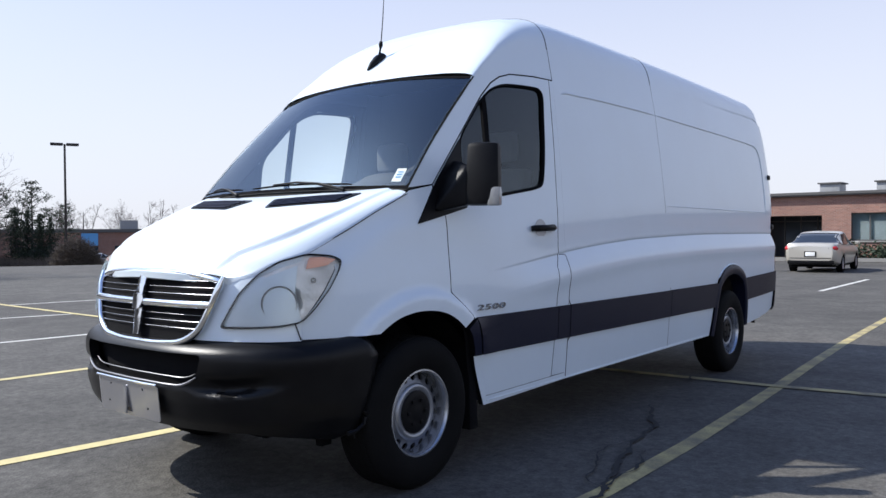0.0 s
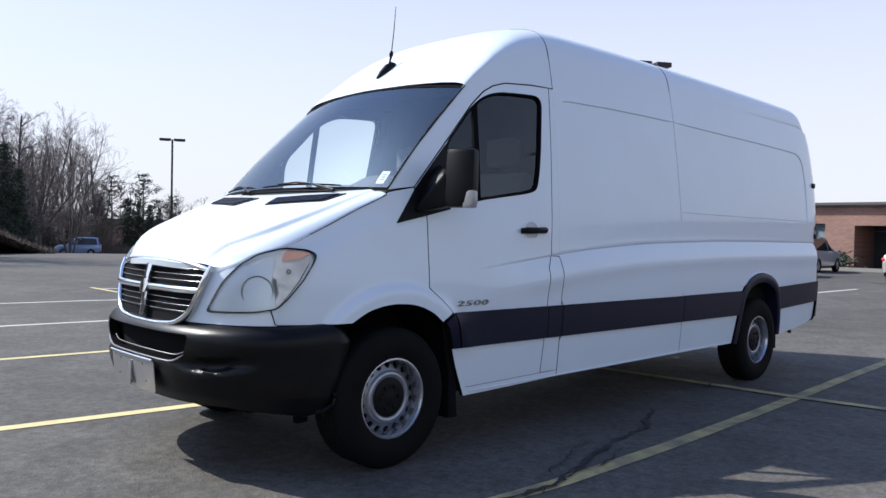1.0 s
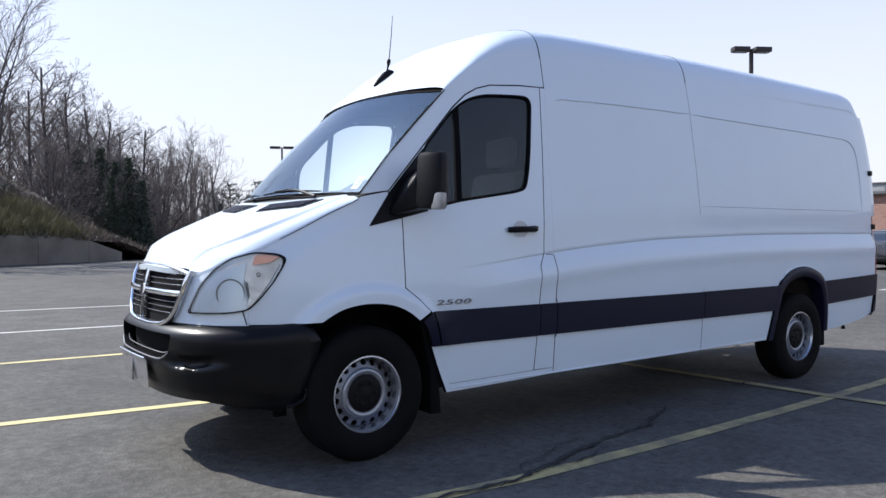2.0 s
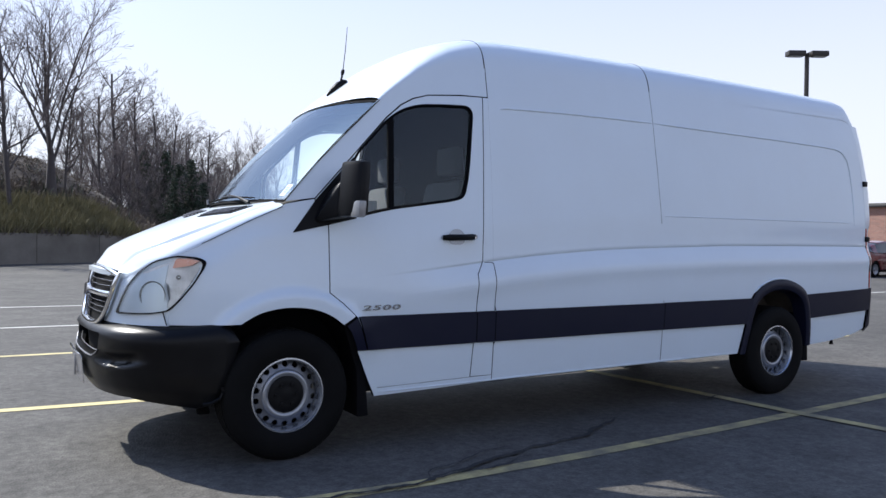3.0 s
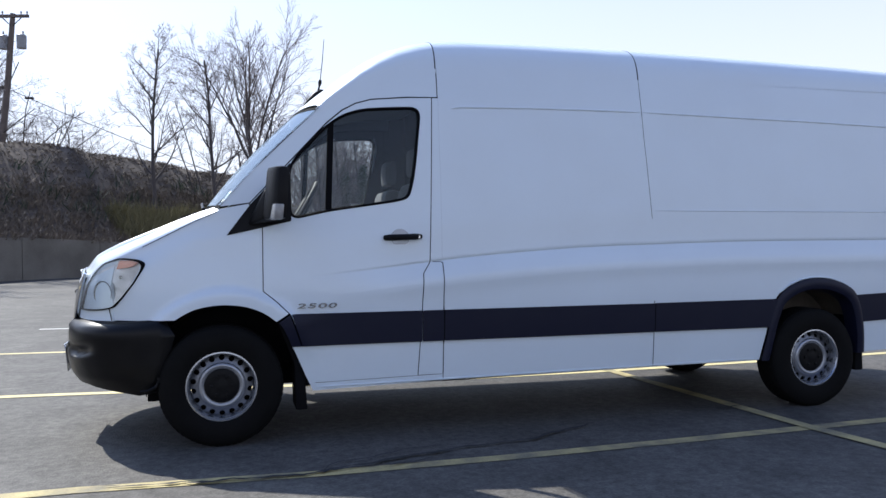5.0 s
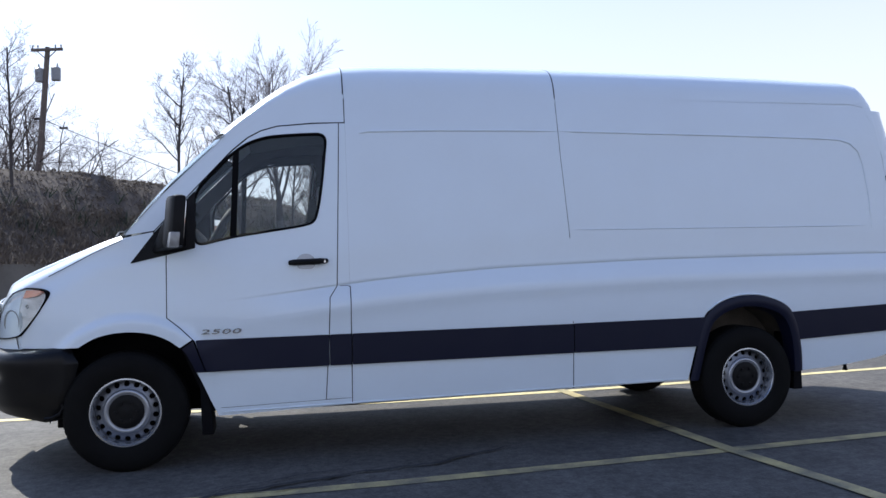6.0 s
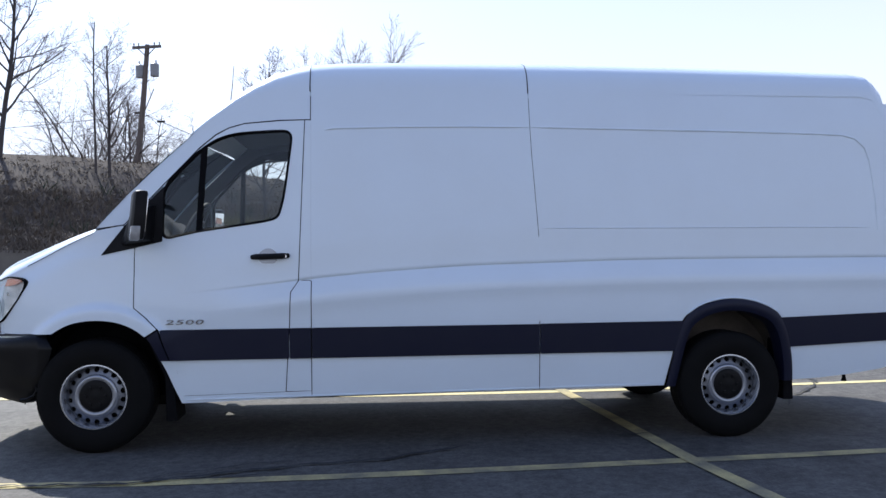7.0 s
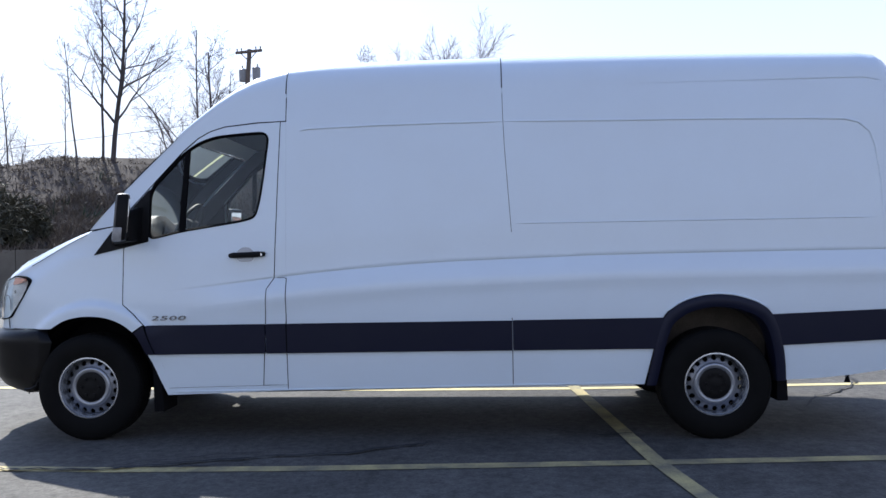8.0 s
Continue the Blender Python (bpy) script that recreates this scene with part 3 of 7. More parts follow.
    cargo += [(5.645, 0.8), (5.65, 1.3), (5.645, 1.7), (5.615, 2.05), (5.57, 2.25), (5.50, 2.405), (4.5, 2.428), (2.927, 2.43), (2.930, 2.2), (2.937, 2.0), (2.955, 1.7), (2.973, 1.415), (2.9695, 1.415), (2.9515, 1.7), (2.9335, 2.0), (2.9265, 2.2), (2.9235, 2.43), (1.408, 2.43), (1.409, 1.13), (1.4142, 1.12)]
    side_panel("load_space_panel", cargo, s, step=(0.08, 0.055), cuts=True, label="white pressed steel load space side")
    # lower joint of the two load space panels, and the rolled edge along the sill
    for q, m in (([(2.9615, 0.36), (2.9665, 0.36), (2.9665, 0.612), (2.9615, 0.612)], SEAL_AND_GAP), ([(2.9615, 0.80), (2.9665, 0.80), (2.9665, 0.83), (2.9615, 0.83)], SEAL_AND_GAP)):
        side_panel("panel_joint", q, s, m, step=(0.1, 0.05), lift=0.0012, depth=0)
    bm = bmesh.new()
    tube(bm, [(0.58 + 3.26 * k / 40, s * (side_y(0.58 + 3.26 * k / 40, 0.36) - 0.001), 0.344 + 0.034 * k / 40) for k in range(41)], [0.003] + [0.0065] * 39 + [0.003], 8)
    part("sill_roll", bm, PAINT, van)
    bm = bmesh.new()
    tube(bm, [(0.60 + 3.22 * k / 40, s * (side_y(0.58 + 3.26 * k / 40, 0.36) - 0.012), 0.334 + 0.034 * k / 40) for k in range(41)], 0.006, 6)
    part("sill_flange", bm, LINER, van)
    # swage lines
    for line in ([(1.50, 2.155), (1.56, 2.167), (2.05, 2.180), (2.5, 2.184), (2.92, 2.184)], [(2.94, 2.184), (3.6, 2.174), (4.4, 2.163), (5.0, 2.15), (5.24, 2.14), (5.33, 2.115), (5.40, 2.05), (5.43, 1.95), (5.455, 1.7), (5.46, 1.45)], [(3.0, 1.474), (4.0, 1.472), (5.4, 1.470)]):
        bm = bmesh.new()
        pts = []
        for a, b in zip(line, line[1:]):
            n = max(2, int((b[0] - a[0]) / 0.1))
            pts += [(a[0] + (b[0] - a[0]) * k / n, a[1] + (b[1] - a[1]) * k / n) for k in range(n)]
        pts.append(line[-1])
        pts = [p for p in pts if p[1] < 2.43]
        if len(pts) > 3:
            tube(bm, [(x, s * (side_y(x, z) - 0.001), z) for x, z in pts], [0.003] + [0.0085 if line[0][1] > 2 else 0.0055] * (len(pts) - 2) + [0.003], 8)
            part("swage_line", bm, PAINT, van)
    # dark mouldings
    for n, a, b, za, zb in (("a", 0.452, 1.262, 0.5, 0.0), ("b", 1.268, 1.409, 0, 0), ("c", 1.415, 2.962, 0, 0), ("d", 2.968, 3.93, 0, 0), ("e", 4.765, 5.647, 0, 0)):
        q = [(a, 0.609), (b, 0.609 + (0.012 if a > 4 else 0)), (b, 0.812), (a, 0.812)]
        if n == "a":
            q = [(0.49, 0.609), (1.262, 0.609), (1.262, 0.812), (0.425, 0.812), (0.45, 0.73)]
        if n == "d":
            q = [(a, 0.609), (3.935, 0.609), (4.005, 0.818), (a, 0.814)]
        if n == "e":
            q = [(4.745, 0.622), (b, 0.662), (5.657, 0.862), (4.685, 0.830)]
        side_panel("side_moulding", rounded(q, 0.008, 2), s, TRIM, step=(0.12, 0.035), lift=0.016, depth=0.03, label="dark grey plastic moulding")
    # front arch trim joining the moulding
    q = [(0.372, 0.728), (0.345, 0.763), (0.412, 0.81), (0.44, 0.73), (0.482, 0.609), (0.425, 0.609), (0.405, 0.66)]
    side_panel("arch_trim", q, s, TRIM, step=(0.03, 0.03), lift=0.014, depth=0.04)
    # rear arch flare
    inner = [(4.34 + (x - 4.34) * 0.86, 0.36 + (z - 0.36) * 0.865) for x, z in ARCH_R]
    bm = bmesh.new()
    rows = []
    for (x0, z0), (x1, z1) in zip(ARCH_R, inner):
        row = []
        for k in range(6):
            t = k / 5
            x, z = x0 + (x1 - x0) * t, z0 + (z1 - z0) * t
            row.append(bm.verts.new((x, s * (side_y(x, z) + 0.010 + 0.016 * math.sin(math.pi * min(1, t * 0.8 + 0.1))), z)))
        row.append(bm.verts.new((x1 + (4.34 - x1) * 0.02, s * (side_y(x1, z1) - 0.10), z1 - 0.01)))
        rows.append(row)
    for a, b in zip(rows, rows[1:]):
        for k in range(6):
            bm.faces.new((a[k], a[k + 1], b[k + 1], b[k]))
    part("arch_flare", bm, TRIM, van, "dark grey plastic wheel arch flare")
    bm = bmesh.new()
    lip = [(4.34 + (x - 4.34) * 1.012, 0.36 + (z - 0.36) * 1.012) for x, z in ARCH_R if z > 0.84]
    tube(bm, [(x, s * (side_y(x, z) + 0.003), z) for x, z in lip], [0.002] + [0.007] * (len(lip) - 2) + [0.002], 6)
    part("arch_lip", bm, PAINT, van)
    # black corner piece at the mirror's foot
    side_panel("mirror_sail", rounded([(0.035, 1.307), (0.25, 1.355), (0.43, 1.397), (0.43, 1.77), (0.30, 1.632), (0.185, 1.508)], 0.006, 2), s, BLACK, step=(0.06, 0.06), lift=0.006, depth=0.03, parent=door)
    # window: rubber frame, panes, divider
    outer = WINDOW
    cx, cz = 0.86, 1.80
    inner_w = []
    for i, p in enumerate(outer):
        a, b = Vector(outer[i - 1]), Vector(outer[(i + 1) % len(outer)])
        d = (b - a).normalized()
        inner_w.append((p[0] - d.y * 0.017, p[1] + d.x * 0.017))
    bm = bmesh.new()
    loops = []
    for pts, lift in ((outer, 0.002), ([((a[0] + b[0]) / 2, (a[1] + b[1]) / 2) for a, b in zip(outer, inner_w)], 0.006), (inner_w, -0.004), (inner_w, -0.03)):
        loops.append([bm.verts.new((x, s * (side_y(x, z) + lift), z)) for x, z in pts])
    for a, b in zip(loops, loops[1:]):
        for i in range(len(a)):
            bm.faces.new((a[i - 1], a[i], b[i], b[i - 1]))
    part("window_frame", bm, SEAL_AND_GAP, door, "black rubber window frame")
    pane = side_panel("window_pane", inner_w, s, GLASS, step=(0.1, 0.1), lift=-0.014, depth=0, parent=door)
    pane.visible_shadow = False
    side_panel("window_divider", [(0.645, 1.46), (0.685, 1.468), (0.712, 2.055), (0.672, 2.025)], s, SEAL_AND_GAP, step=(0.05, 0.1), lift=-0.004, depth=0.02, parent=door)
    # handle
    bm = bmesh.new()
    pts = [(1.02, 0.0), (1.05, 0.022), (1.14, 0.03), (1.22, 0.028), (1.262, 0.002)]
    tube(bm, [(x, s * (side_y(x, 1.288) + 0.006 + o), 1.288 + 0.002 * k) for k, (x, o) in enumerate(pts)], [0.016, 0.02, 0.019, 0.021, 0.016], 10)
    handle = part("door_handle", bm, BLACK, door)
    bm = lathe([(0.0, 0.004), (0.009, 0.004), (0.011, -0.004)], 16, "y")
    bmesh.ops.transform(bm, matrix=Matrix.Translation((1.243, s * (side_y(1.24, 1.29) + 0.036), 1.293)) @ Matrix.Diagonal((1, s, 1, 1)), verts=bm.verts)
    part("lock", bm, CHROME, handle)
    # grey sheet lying just off the door skin behind the handle
    bm = sheet(rounded([(1.07, 1.245), (1.18, 1.245), (1.19, 1.31), (1.15, 1.345), (1.10, 1.345), (1.06, 1.31)], 0.03), step=(0.02, 0.02))
    for v in bm.verts:
        x, z = v.co.x, v.co.y
        v.co = Vector((x, s * (side_y(x, z) + 0.003), z))
    part("handle_cup", bm, STEEL, door, "grey patch behind the door handle")
    # mirror
    m_parent = new("wing_mirror")
    m_parent.parent = van
    swing = Matrix.Translation((0.335 + (0.06 if s > 0 else 0), s * 1.085, 0)) @ Matrix.Rotation(-s * radians(22), 4, "Z") @ Matrix.Diagonal((1, s, 1, 1))
    bm = bmesh.new()
    box(bm, (-0.042, -0.092, 1.400), (0.036, 0.095, 1.722), 0.030)
    for v in bm.verts:
        t = (v.co.z - 1.4) / 0.32
        v.co.x += 0.03 * (t - 0.5) - (0.03 if v.co.x < -0.01 else 0) * (1 - abs(v.co.y) / 0.10)
        v.co.y *= 1.0 - 0.10 * t * t
        v.co = swing @ v.co
    part("mirror_housing", bm, BLACK, m_parent, "black mirror housing")
    bm = boxes(((0.028, -0.066, 1.455), (0.038, 0.066, 1.685)), bevel=0.003)
    for v in bm.verts:
        t = (v.co.z - 1.4) / 0.32
        v.co.x += 0.03 * (t - 0.5)
        v.co = swing @ v.co
    part("mirror_face", bm, MIRROR, m_parent, "mirror glass")
    bm = boxes(((-0.054, 0.030, 1.398), (0.006, 0.099, 1.494)), bevel=0.012)
    for v in bm.verts:
        v.co.x += 0.03 * ((v.co.z - 1.4) / 0.32 - 0.5)
        v.co.y += (0.022 if v.co.y < 0.065 else 0.0) * (v.co.z - 1.396) / 0.11
        v.co = swing @ v.co
    part("indicator_lamp", bm, CLEAR_LAMP, m_parent, "clear indicator lens")
    bm = bmesh.new()
    foot = [(0.15, 1.362), (0.38, 1.398), (0.385, 1.66), (0.26, 1.545)]
    ends = [Vector((x, s * (side_y(x, z) - 0.01), z)) for x, z in foot]
    ends += [swing @ Vector(q) for q in ((-0.058, -0.07, 1.405), (0.028, -0.07, 1.405), (-0.045, -0.07, 1.60), (0.03, -0.07, 1.60))]
    for q in ends:
        bm.verts.new(q)
    bmesh.ops.convex_hull(bm, input=bm.verts)
    bmesh.ops.bevel(bm, geom=bm.edges[:], offset=0.014, segments=3, affect="EDGES", profile=0.5)
    part("mirror_arm", bm, BLACK, m_parent)
    # dark inner skin behind the gaps
    skin = [(-0.55, 0.85), (-0.2, 0.93), (0.1, 0.95), (0.3, 0.86), (0.50, 0.348), (3.83, 0.372), (3.93, 0.86), (4.3, 1.02), (4.65, 0.95), (4.8, 0.43), (5.56, 0.51), (5.6, 1.6), (5.45, 2.38), (1.2, 2.40), (0.9, 2.28), (0.65, 2.10), (0.1, 1.50), (-0.1, 1.39), (-0.55, 1.17)]
    hole = [(0.40, 1.40), (1.10, 1.51), (1.19, 1.54), (1.30, 2.06), (1.28, 2.15), (0.90, 2.14), (0.66, 2.02), (0.40, 1.76)]
    side_panel("inner_skin", skin, s, LINER, holes=[hole], step=(0.15, 0.1), lift=-0.026, depth=0, cuts=True)
    # tail lamp and bumper end round the rear corner
    tl = side_panel("tail_lamp", [(5.652, 0.868), (5.745, 0.868), (5.748, 1.42), (5.657, 1.42)], s, RED, step=(0.02, 0.05), depth=0.03, label="red tail lamp with a clear middle")
    side_panel("reverse_lens", [(5.656, 1.02), (5.744, 1.02), (5.746, 1.16), (5.660, 1.16)], s, CLEAR_LAMP, step=(0.02, 0.05), lift=0.004, depth=0.01, parent=tl)
    side_panel("bumper_end", rounded([(5.612, 0.495), (5.70, 0.515), (5.747, 0.62), (5.748, 0.862), (5.663, 0.862), (5.653, 0.66)], 0.02, 3), s, TRIM, step=(0.03, 0.04), lift=0.014, depth=0.04)
    # badge
    if near:
        cu = bpy.data.curves.new("badge_text", "FONT")
        cu.body, cu.size, cu.extrude, cu.bevel_depth = "2500", 0.085, 0.004, 0.001
        cu.space_character = 1.12
        tmp = bpy.data.objects.new("badge_tmp", cu)
        me = bpy.data.meshes.new_from_object(tmp)
        bpy.data.objects.remove(tmp)
        bm = bmesh.new()
        bm.from_mesh(me)
        for v in bm.verts:
            a, b, c = v.co.x, v.co.y, v.co.z
            x, z = 0.455 + a * 1.34 + b * 0.20, 0.848 + b * 0.50
            v.co = Vector((x, s * (side_y(x, z) + 0.004 + c), z))
        part("badge", bm, BADGE, door, "chrome number badge", smooth=0)
    # mud flaps
    for x0, x1, zb, lean in ((0.440, 0.490, 0.2, 0.08), (4.745, 4.80, 0.24, 0.03)):
        bm = boxes(((x0, 0.66, zb), (x1, 0.905, 0.66)), bevel=0.012)
        for v in bm.verts:
            v.co.y *= s
            v.co.x += (0.62 - v.co.z) * lean - (0.62 - v.co.z) * (0.06 if v.co.x < (x0 + x1) / 2 else 0)
        part("mud_flap", bm, LINER, van)
    # wheel house linings
    for cx, r, z0, mat in ((0.03, 0.475, 0.40, LINER), (4.33, 0.50, 0.40, MUD_LINER)):
        bm = bmesh.new()
        ring = []
        for k in range(17):
            a = math.pi * (k / 16) * 0.97 + 0.14
            ring.append([bm.verts.new((cx + r * math.cos(a), s * y, z0 + r * math.sin(a))) for y in (0.89, 0.55)])
        for a, b in zip(ring, ring[1:]):
            bm.faces.new((a[0], a[1], b[1], b[0]))
        mid = bm.verts.new((cx, s * 0.55, z0))
        for a, b in zip(ring, ring[1:]):
            bm.faces.new((a[1], mid, b[1]))
        part("wheel_house", bm, mat, van)


for s in (-1, 1):
    build_side(s)


# wheels
def wheel(x, s):
    w = new("wheel")
    w.parent = van
    w.matrix_local = pose(x, s * 0.84, 0.382 - 0.0043 * x)
    prof = [(0.212, 0.085), (0.222, 0.106), (0.245, 0.118), (0.285, 0.124), (0.322, 0.120), (0.348, 0.108), (0.362, 0.098), (0.368, 0.085), (0.3715, 0.05), (0.3715, -0.05), (0.368, -0.085),
            (0.348, -0.108), (0.285, -0.122), (0.222, -0.106), (0.205, -0.08)]
    bm = lathe([(r if r > 0.25 else r * 0.95, s * l) for r, l in prof], 64, "y")
    part("tyre", bm, RUBBER, w)
    bm = bmesh.new()
    for k in range(64):
        for row in range(4):
            a = 2 * math.pi * (k + 0.5 * (row % 2)) / 64
            m = Matrix.Rotation(-a, 4, "Y") @ Matrix.Translation((0.372, (row - 1.5) * 0.041, 0))
            box(bm, (-0.006, -0.017, -0.0150), (0.0010, 0.017, 0.0150), 0, m)
    part("tread_block", bm, RUBBER, w, smooth=0)
    d = tab([(0.07, 0.05), (0.088, 0.055), (0.10, 0.066), (0.118, 0.071), (0.130, 0.068), (0.142, 0.064), (0.156, 0.058), (0.178, 0.050), (0.196, 0.043), (0.205, 0.030)])
    holes = []
    for k in range(18):
        a = 2 * math.pi * (k + 0.5) / 18
        holes.append([(0.182 * math.cos(a) + 0.0190 * math.cos(b), 0.182 * math.sin(a) + 0.0190 * math.sin(b)) for b in [2 * math.pi * j / 10 for j in range(10)]])
    circle = lambda r, n: [(r * math.cos(2 * math.pi * j / n), r * math.sin(2 * math.pi * j / n)) for j in range(n)]
    bm = sheet(circle(0.2045, 72), [circle(0.082, 32)] + holes, step=(0.016, 0.016))
    for v in bm.verts:
        v.co = Vector((v.co.x * 0.945, s * d(math.hypot(v.co.x, v.co.y)), v.co.y * 0.945))
    rim(bm, (0, -s * 0.012, 0))
    part("wheel_disc", bm, DISC_STEEL, w, "silver steel wheel with round holes", smooth=50)
    bm = lathe([(r * 0.945, s * l) for r, l in [(0.200, 0.026), (0.203, 0.040), (0.205, 0.060), (0.207, 0.082), (0.210, 0.098), (0.217, 0.108), (0.227, 0.107), (0.228, 0.098), (0.214, 0.07), (0.206, -0.09)]], 64, "y")
    part("wheel_rim", bm, RIM_STEEL, w, "scuffed silver wheel rim", smooth=50)
    bm = lathe([(r, s * l) for r, l in [(0.0, 0.082), (0.03, 0.082), (0.045, 0.078), (0.06, 0.080), (0.084, 0.079), (0.102, 0.074), (0.110, 0.064), (0.112, 0.055)]], 40, "y")
    for k in range(6):
        a = 2 * math.pi * k / 6
        m = Matrix.Translation((0.062 * math.cos(a), s * 0.08, 0.062 * math.sin(a)))
        box(bm, (-0.009, -0.008, -0.009), (0.009, 0.008, 0.009), 0.003, m)
    part("hub_cap", bm, BLACK, w, "dark grey hub cover")
    bm = lathe([(r, s * l) for r, l in [(0.108, 0.060), (0.112, 0.070), (0.120, 0.074), (0.131, 0.073), (0.139, 0.067), (0.144, 0.057)]], 48, "y")
    part("hub_ring", bm, STEEL, w)
    bm = lathe([(r, s * l) for r, l in [(0.02, 0.0), (0.185, -0.002), (0.185, -0.03), (0.02, -0.05)]], 32, "y")
    part("brake", bm, LINER, w)
    return w


for x in (0.0, 4.325):
    for s in (-1, 1):
        wheel(x, s)

# ---- roof
ROOF = [(0.50, 2.178, 0.62, 2.132, 0.811), (0.54, 2.217, 0.66, 2.170, 0.811), (0.60, 2.270, 0.72, 2.220, 0.81), (0.68, 2.335, 0.80, 2.278, 0.807), (0.80, 2.428, 0.90, 2.342, 0.805), (0.95, 2.530, 1.03, 2.398, 0.803),
        (1.1, 2.610, 1.16, 2.426, 0.802), (1.25, 2.66, 1.28, 2.43, 0.801), (1.398, 2.694, 1.398, 2.43, 0.80)]
ROOF2 = [(1.404, 2.695, 1.404, 2.43, 0.80), (1.6, 2.714, 1.6, 2.43, 0.80), (2.0, 2.724, 2.0, 2.43, 0.80), (2.5, 2.728, 2.5, 2.43, 0.80), (2.922, 2.728, 2.922, 2.43, 0.80)]
ROOF3 = [(2.928, 2.728, 2.928, 2.43, 0.80), (3.5, 2.725, 3.5, 2.43, 0.80), (4.2, 2.715, 4.2, 2.43, 0.80), (4.8, 2.703, 4.8, 2.43, 0.80), (5.2, 2.690, 5.2, 2.43, 0.80), (5.42, 2.685, 5.40, 2.43, 0.798),
         (5.58, 2.666, 5.50, 2.405, 0.79), (5.68, 2.632, 5.535, 2.33, 0.775), (5.75, 2.57, 5.57, 2.25, 0.765), (5.79, 2.46, 5.592, 2.15, 0.77), (5.81, 2.36, 5.615, 2.05, 0.77)]


def roof_point(a, v):
    """A point of the roof's cross-section a = (middle x, middle z, edge x, edge z): it springs from the side's own slope."""
    w = 2 * v - 1
    ye = side_y(a[2], a[3])
    slope = (side_y(a[2], a[3] - 0.05) - ye) / 0.05
    h = a[1] - a[3]
    t = 1 - abs(w)
    t = 1 - (1 - t) ** 1.15
    p = ((ye, 0.0), (ye - slope * 0.80 * h, 0.80 * h), (0.85 * ye, h), (0.0, h))
    c = ((1 - t) ** 3, 3 * t * (1 - t) ** 2, 3 * t * t * (1 - t), t ** 3)
    y = sum(k * q[0] for k, q in zip(c, p))
    z = sum(k * q[1] for k, q in zip(c, p))
    x = a[0] + (a[2] - a[0]) * (y / ye) ** 2
    return Vector((x, math.copysign(y, w), a[3] + z))


def roof_row(rows, u):
    i = min(int(u * (len(rows) - 1) + 1e-6), len(rows) - 2)
    t = u * (len(rows) - 1) - i
    return [rows[i][k] + (rows[i + 1][k] - rows[i][k]) * t for k in range(4)]


def roof_piece(name, rows):
    bm = grid((len(rows) - 1) * 4, 72, lambda u, v: roof_point(roof_row(rows, u), v))
    return part(name, bm, PAINT, van, smooth=50)


roof_front = roof_piece("cab_roof", ROOF)
roof_piece("roof_panel", ROOF2)
roof_piece("roof_panel", ROOF3)
bm = boxes(((5.36, -0.48, 2.640), (5.395, -0.42, 2.678)), bevel=0.01)
part("roof_lamp", bm, SEAL_AND_GAP, van)
# dark joints between the roof's panels
for x, z in ((1.401, 2.6945), (2.925, 2.728)):
    bm = bmesh.new()
    tube(bm, [roof_point((x, z, x, 2.43), k / 40) + Vector((0, 0, -0.0025)) for k in range(41)], 0.0042, 6)
    part("roof_seam", bm, SEAL_AND_GAP, van)
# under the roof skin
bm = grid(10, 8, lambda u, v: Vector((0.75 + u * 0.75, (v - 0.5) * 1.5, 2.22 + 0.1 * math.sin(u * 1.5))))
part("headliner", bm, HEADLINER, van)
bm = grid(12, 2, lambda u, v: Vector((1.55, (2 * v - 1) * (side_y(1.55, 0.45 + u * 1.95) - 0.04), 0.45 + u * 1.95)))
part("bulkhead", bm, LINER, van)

# ---- windscreen
def screen(u, v, grow=0.0, out=0.0):
    """u from foot to head, v from side to side (-1 to 1)."""
    a = Vector((-0.12 + 0.115 * v * v, 0, 1.497 - 0.012 * v * v))
    b = Vector((0.495 + 0.125 * v * v, 0, 2.172 - 0.04 * v * v))
    p = a.lerp(b, u)
    bow = 0.018 * math.sin(math.pi * min(1, max(0, u))) * abs(v) ** 3
    p += Vector((-0.75, 0, 0.66)) * bow
    e = Vector((-0.005, 0, 1.485)).lerp(Vector((0.62, 0, 2.132)), u)
    p.y = v * (side_y(e.x, e.z) + 0.004)
    n = Vector((-0.75, 0.25 * v, 0.66)).normalized()
    return p + n * (0.022 * (1 - v ** 4) * math.sin(math.pi * min(1, max(0, u))) + out)


pane = part("windscreen", grid(12, 20, lambda u, v: screen(u, 2 * v - 1)), SCREEN_GLASS, van, front=(-1, 0, 1))
pane.visible_shadow = False
for name, fn in (("windscreen_seal", lambda u, v: screen(u, -1 + 0.014 * v, out=0.003)), ("windscreen_seal", lambda u, v: screen(u, 1 - 0.014 * v, out=0.003)),
                 ("windscreen_seal", lambda u, v: screen(0.985 + 0.022 * v, 2 * u - 1, out=0.003)), ("windscreen_seal", lambda u, v: screen(-0.01 + 0.026 * v, 2 * u - 1, out=0.003))):
    part(name, grid(20, 2, fn), SEAL_AND_GAP, van)
